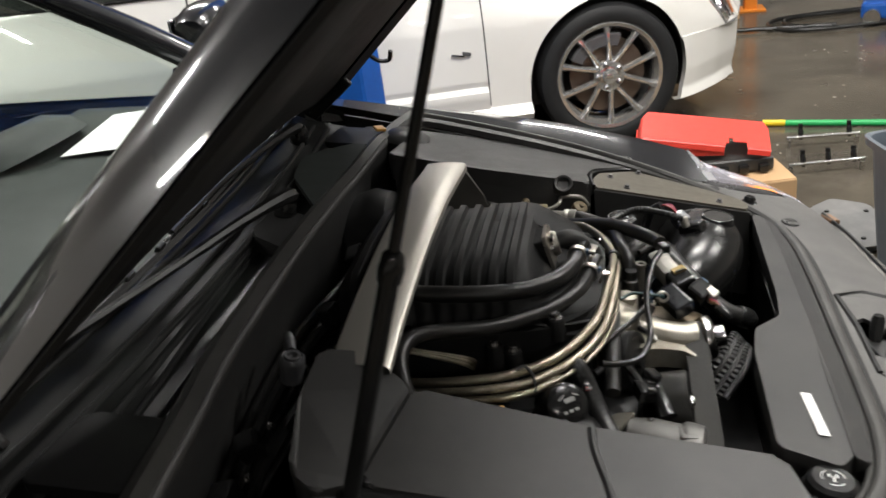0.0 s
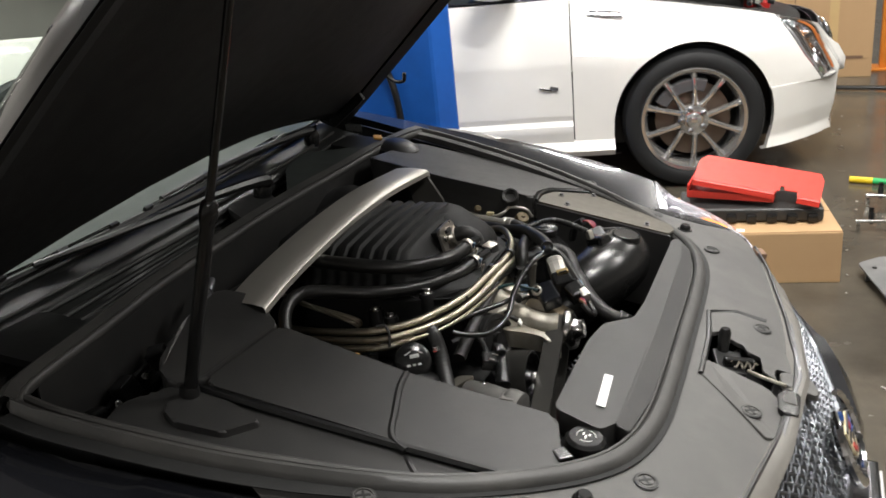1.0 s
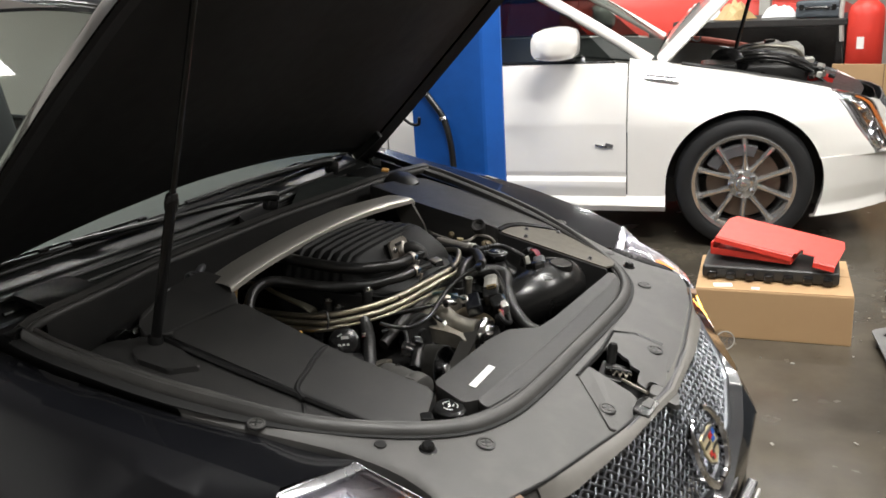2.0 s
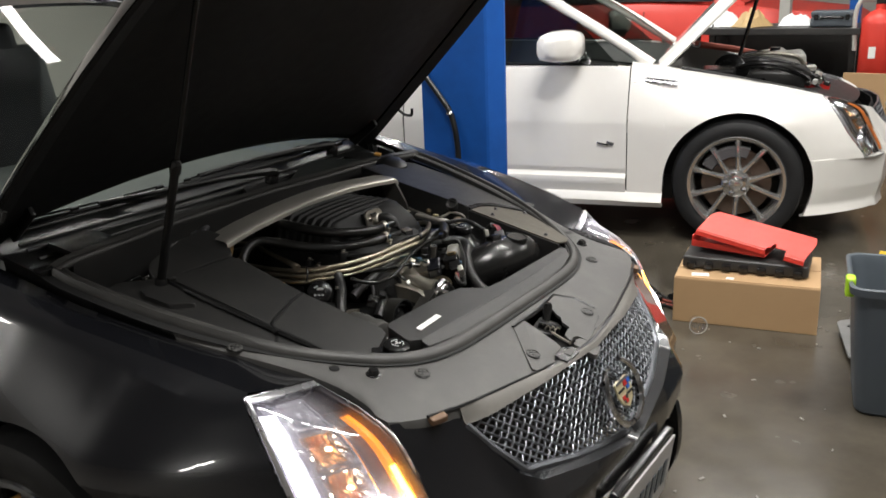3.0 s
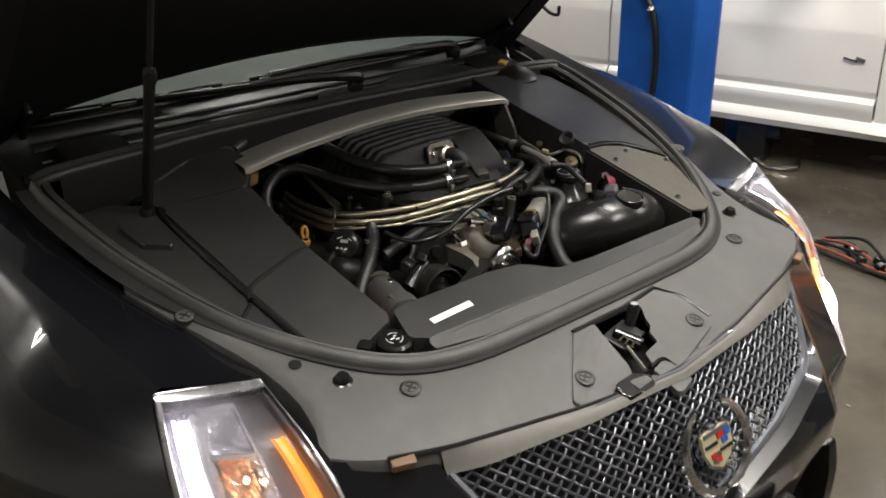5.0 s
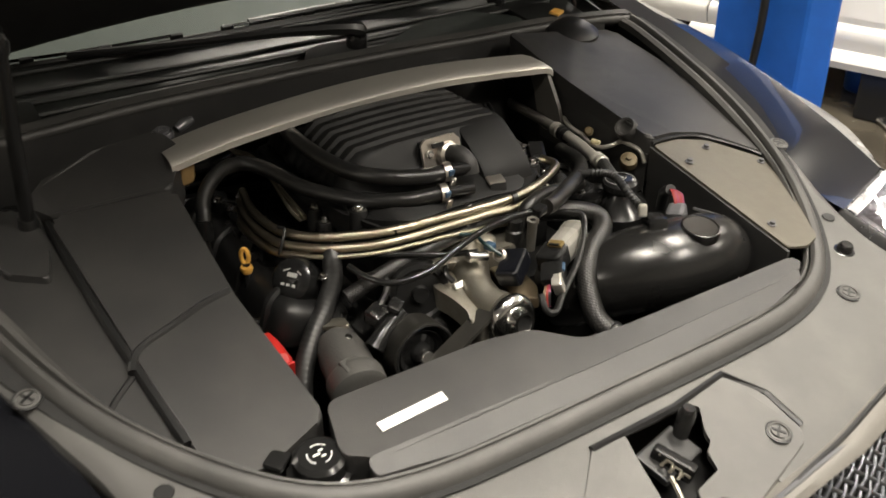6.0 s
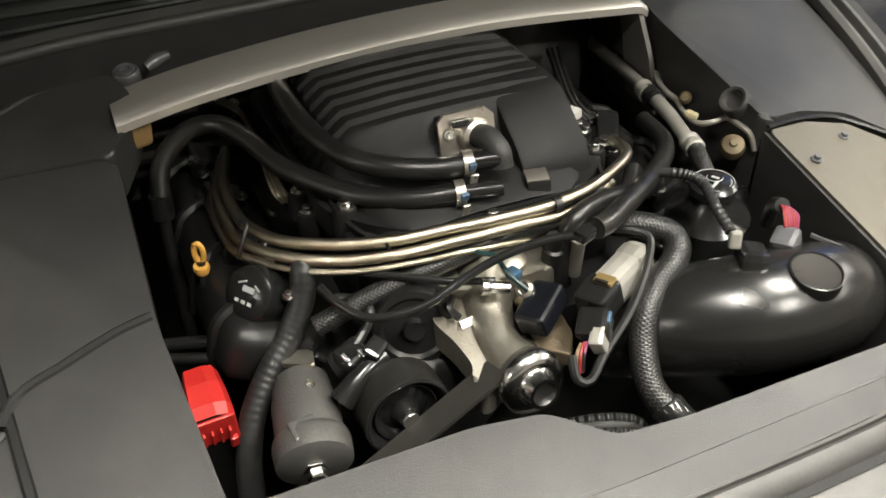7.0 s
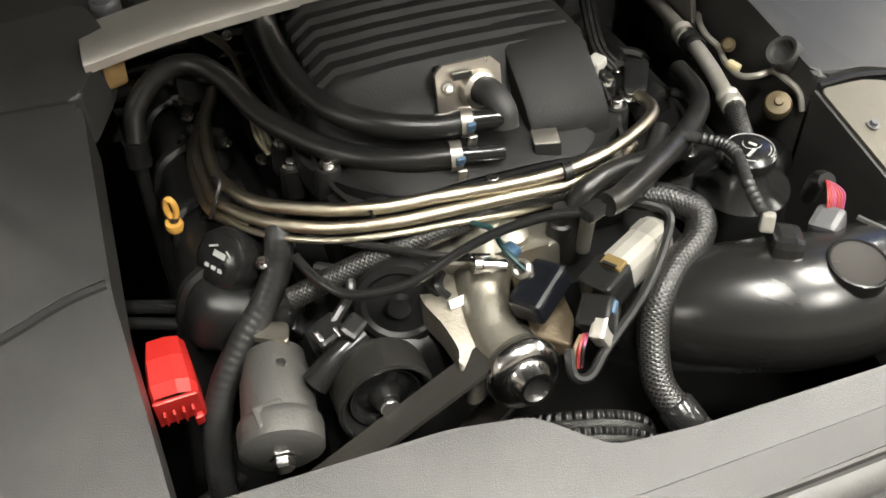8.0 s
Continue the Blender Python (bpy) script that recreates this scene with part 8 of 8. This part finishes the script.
def floor_panel(m):
    t = thing("undertray", "flat dusty grey plastic panel lying tilted beside the bin", "panel", m)
    part("sheet", slab(rounded([(-0.10, -0.17), (0.08, -0.19), (0.11, 0.10), (0.02, 0.19), (-0.09, 0.15)], 0.02), lambda x, y: 0.030 + 0.10 * (y + 0.19) * 0.6, 0.006, 0.002, 1), WRAP, t)
    for x, y in ((-0.05, -0.12), (0.05, -0.12), (0.07, 0.05), (-0.05, 0.10)):
        part("panel_clip", lathe([(0, 0.004), (0.007, 0.004), (0.009, 0.0)], pose(x, y, 0.031 + 0.06 * (y + 0.19)), 12), BLACK, t)
    part("lower_rib", box((0, -0.15, 0.012), (0.15, 0.012, 0.024), bevel=0.003), WRAP, t)
    part("lower_rib", box((-0.02, 0.10, 0.0225), (0.12, 0.012, 0.045), bevel=0.003), WRAP, t)
    return t


def cup(m):
    t = thing("plastic_cup", "small clear plastic cup lying on its side on the floor", "cup", m)
    ob = part("cup_wall", lathe([(0, 0.002), (0.026, 0.002), (0.028, 0.004), (0.034, 0.055), (0.036, 0.057), (0.034, 0.058), (0.032, 0.055), (0.026, 0.006), (0, 0.005)], pose(0, 0, 0), 28), CUP_FILM, t, "", True)
    ob.visible_shadow = False
    part("cup_rim", tube([(0.035 * math.cos(a), 0.035 * math.sin(a), 0.057) for a in np.linspace(0, 2 * math.pi, 25)], 0.0018, seg=6, smooth_path=False), PALE_PLASTIC, t, "", True)
    return t


def hose_coil(m):
    t = thing("air_hose", "black rubber air hose lying in loops on the floor", "hose", m)
    part("hose", tube([(0.55 * math.cos(a) * (1 - 0.03 * a), 0.28 * math.sin(a) * (1 - 0.03 * a) + 0.02 * math.sin(3 * a), 0.014 + 0.004 * a / 3) for a in np.linspace(0, 10.5, 34)] + [(-1.2, 0.1, 0.014)], 0.014, seg=8, n=4), HOSE, t, "", True)
    return t


def cable_pile(m):
    t = thing("cable_bundle", "dark cables and connectors lying on the floor", "cable", m)
    rng = random.Random(3)
    for k in range(6):
        y = -0.06 + 0.024 * k
        part("cable", tube([(-0.22, y, 0.008), (-0.08, y + rng.uniform(-0.03, 0.03), 0.014 + 0.006 * k), (0.05, y + rng.uniform(-0.04, 0.04), 0.012), (0.16, y * 0.6, 0.01)], 0.006, seg=8, n=6), RUST_RED if k in (1, 4) else HOSE, t, "", True)
    for k in range(8):
        part("connector", box((-0.10 + 0.035 * k, rng.uniform(-0.06, 0.06), 0.022), (0.034, 0.026, 0.03), (rng.uniform(-25, 25), rng.uniform(-25, 25), rng.uniform(0, 90)), 0.006), GLOSS, t)
    return t


def small_tub(m):
    t = thing("fluid_tub", "round blue plastic tub with a lime lid, beside the lift", "tub", m)
    part("tub", lathe([(0, 0), (0.07, 0), (0.078, 0.01), (0.082, 0.10), (0.082, 0.12)], pose(0, 0, 0), 28), BLUE, t, "", True)
    part("lid", lathe([(0.086, 0.11), (0.087, 0.14), (0.07, 0.148), (0, 0.148)], pose(0, 0, 0), 28), LIME, t, "lime plastic lid", True)
    return t


def lift_arm(m):
    t = thing("lift_arm_pad", "black steel lift arm foot with a rubber pad", "lift arm", m)
    part("block", box((0, 0, 0.10), (0.14, 0.12, 0.20), (0, 0, 12), 0.012), GLOSS, t)
    part("pad", lathe([(0, 0.03), (0.06, 0.03), (0.07, 0.01), (0.05, 0)], axis((0.0, 0, 0.20), (0, 0, 1)), 20), RUBBER, t)
    part("side_rib", box((0.09, 0.0, 0.16), (0.08, 0.06, 0.07), (0, 0, 12), 0.01), GLOSS, t)
    part("pull_handle", tube([(0.05, -0.05, 0.02), (0.15, -0.09, 0.014), (0.24, -0.02, 0.02), (0.2, 0.06, 0.03)], 0.010, seg=8), STEEL, t, "", True)
    return t


def scraps():
    rng = random.Random(8)
    bm = bmesh.new()
    for k in range(130):
        x, y = rng.uniform(-0.7, 1.5), rng.uniform(0.5, 4.5)
        r = rng.uniform(0.002, 0.008)
        add_box(bm, (x, y, 0.002), (r * rng.uniform(1, 3), r, 0.003), (rng.uniform(-10, 10), 0, rng.uniform(0, 180)))
    tagged(part("floor_debris", bm, DEBRIS), "small pale scraps scattered on the floor", "debris", kind="stuff")


red_truck(pose(-2.9, 7.6, 0, 0, 0, 3))
workbench(pose(-1.12, 5.95, 0, 0, 0, 4))
tool_case(pose(-0.70, 5.85, 0.9255, 0, 0, 4))
trolley(pose(-0.30, 5.83, 0))
gas_bottle(pose(-0.36, 5.75, 0.5205) @ Matrix.Diagonal((1.3, 1.3, 1.2, 1.0)))
plain_post(pose(-1.24, 6.65, 0), 3.2, PALE_PLASTIC, "steel_post", "grey painted steel post")
plain_post(pose(-0.72, 6.9, 0), 3.2, BLUE, "lift_upright", "blue painted steel lift upright")
plain_post(pose(0.42, 5.72, 0), 1.3, ORANGE, "rack_post", "orange painted steel rack post")
carton_sheet(pose(-0.11, 5.47, 0, -3, 0, -2), 0.85, 0.62)
floor_jack(pose(1.32, 4.95, 0, 0, 0, 160))
hose_coil(pose(0.95, 5.1, 0, 0, 0, 5))
broom(pose(0.126, 3.072, 0, 0, 0, -12))
fuel_rail(pose(0.33, 2.76, 0, 0, 0, 2), 2)
fuel_rail(pose(0.28, 2.44, 0, 0, 0, 7), 3)
floor_panel(pose(0.26, 1.86, 0, 0, 0, 20))
cup(axis((-0.372, 1.735, 0.037), (0.5, -0.84, 0.10)))
cable_pile(pose(-0.68, 1.98, 0, 0, 0, -12))
small_tub(pose(-1.86, 2.98, 0))
lift_arm(pose(-1.62, 2.72, 0))
for k, (px, py, pz, sx, sy, rz, mt, lb) in enumerate(((-1.55, 5.86, 0.926, 0.30, 0.22, 20, PAPER, "crumpled white plastic bag on the bench"), (-1.30, 5.82, 0.926, 0.20, 0.26, -30, CARD_PALE, "tan paper bag on the bench"), (-1.0, 5.98, 0.926, 0.26, 0.18, 10, PAPER, "white rags heaped on the bench"))):
    rng = random.Random(20 + k)
    bag = thing("bag" if k < 2 else "rag_heap", lb, "bag" if k < 2 else "rag", pose(px, py, pz, 0, 0, rz))
    rows = []
    for i in range(9):
        rows.append([(sx * (i / 8 - 0.5), sy * (j / 8 - 0.5), 0.003 + (0.16 if k < 2 else 0.10) * max(0.0, math.sin(math.pi * i / 8) * math.sin(math.pi * j / 8)) ** 0.6 * rng.uniform(0.55, 1.0)) for j in range(9)])
    part("fold", sheet(rows, 0.002), mt, bag)
scraps()
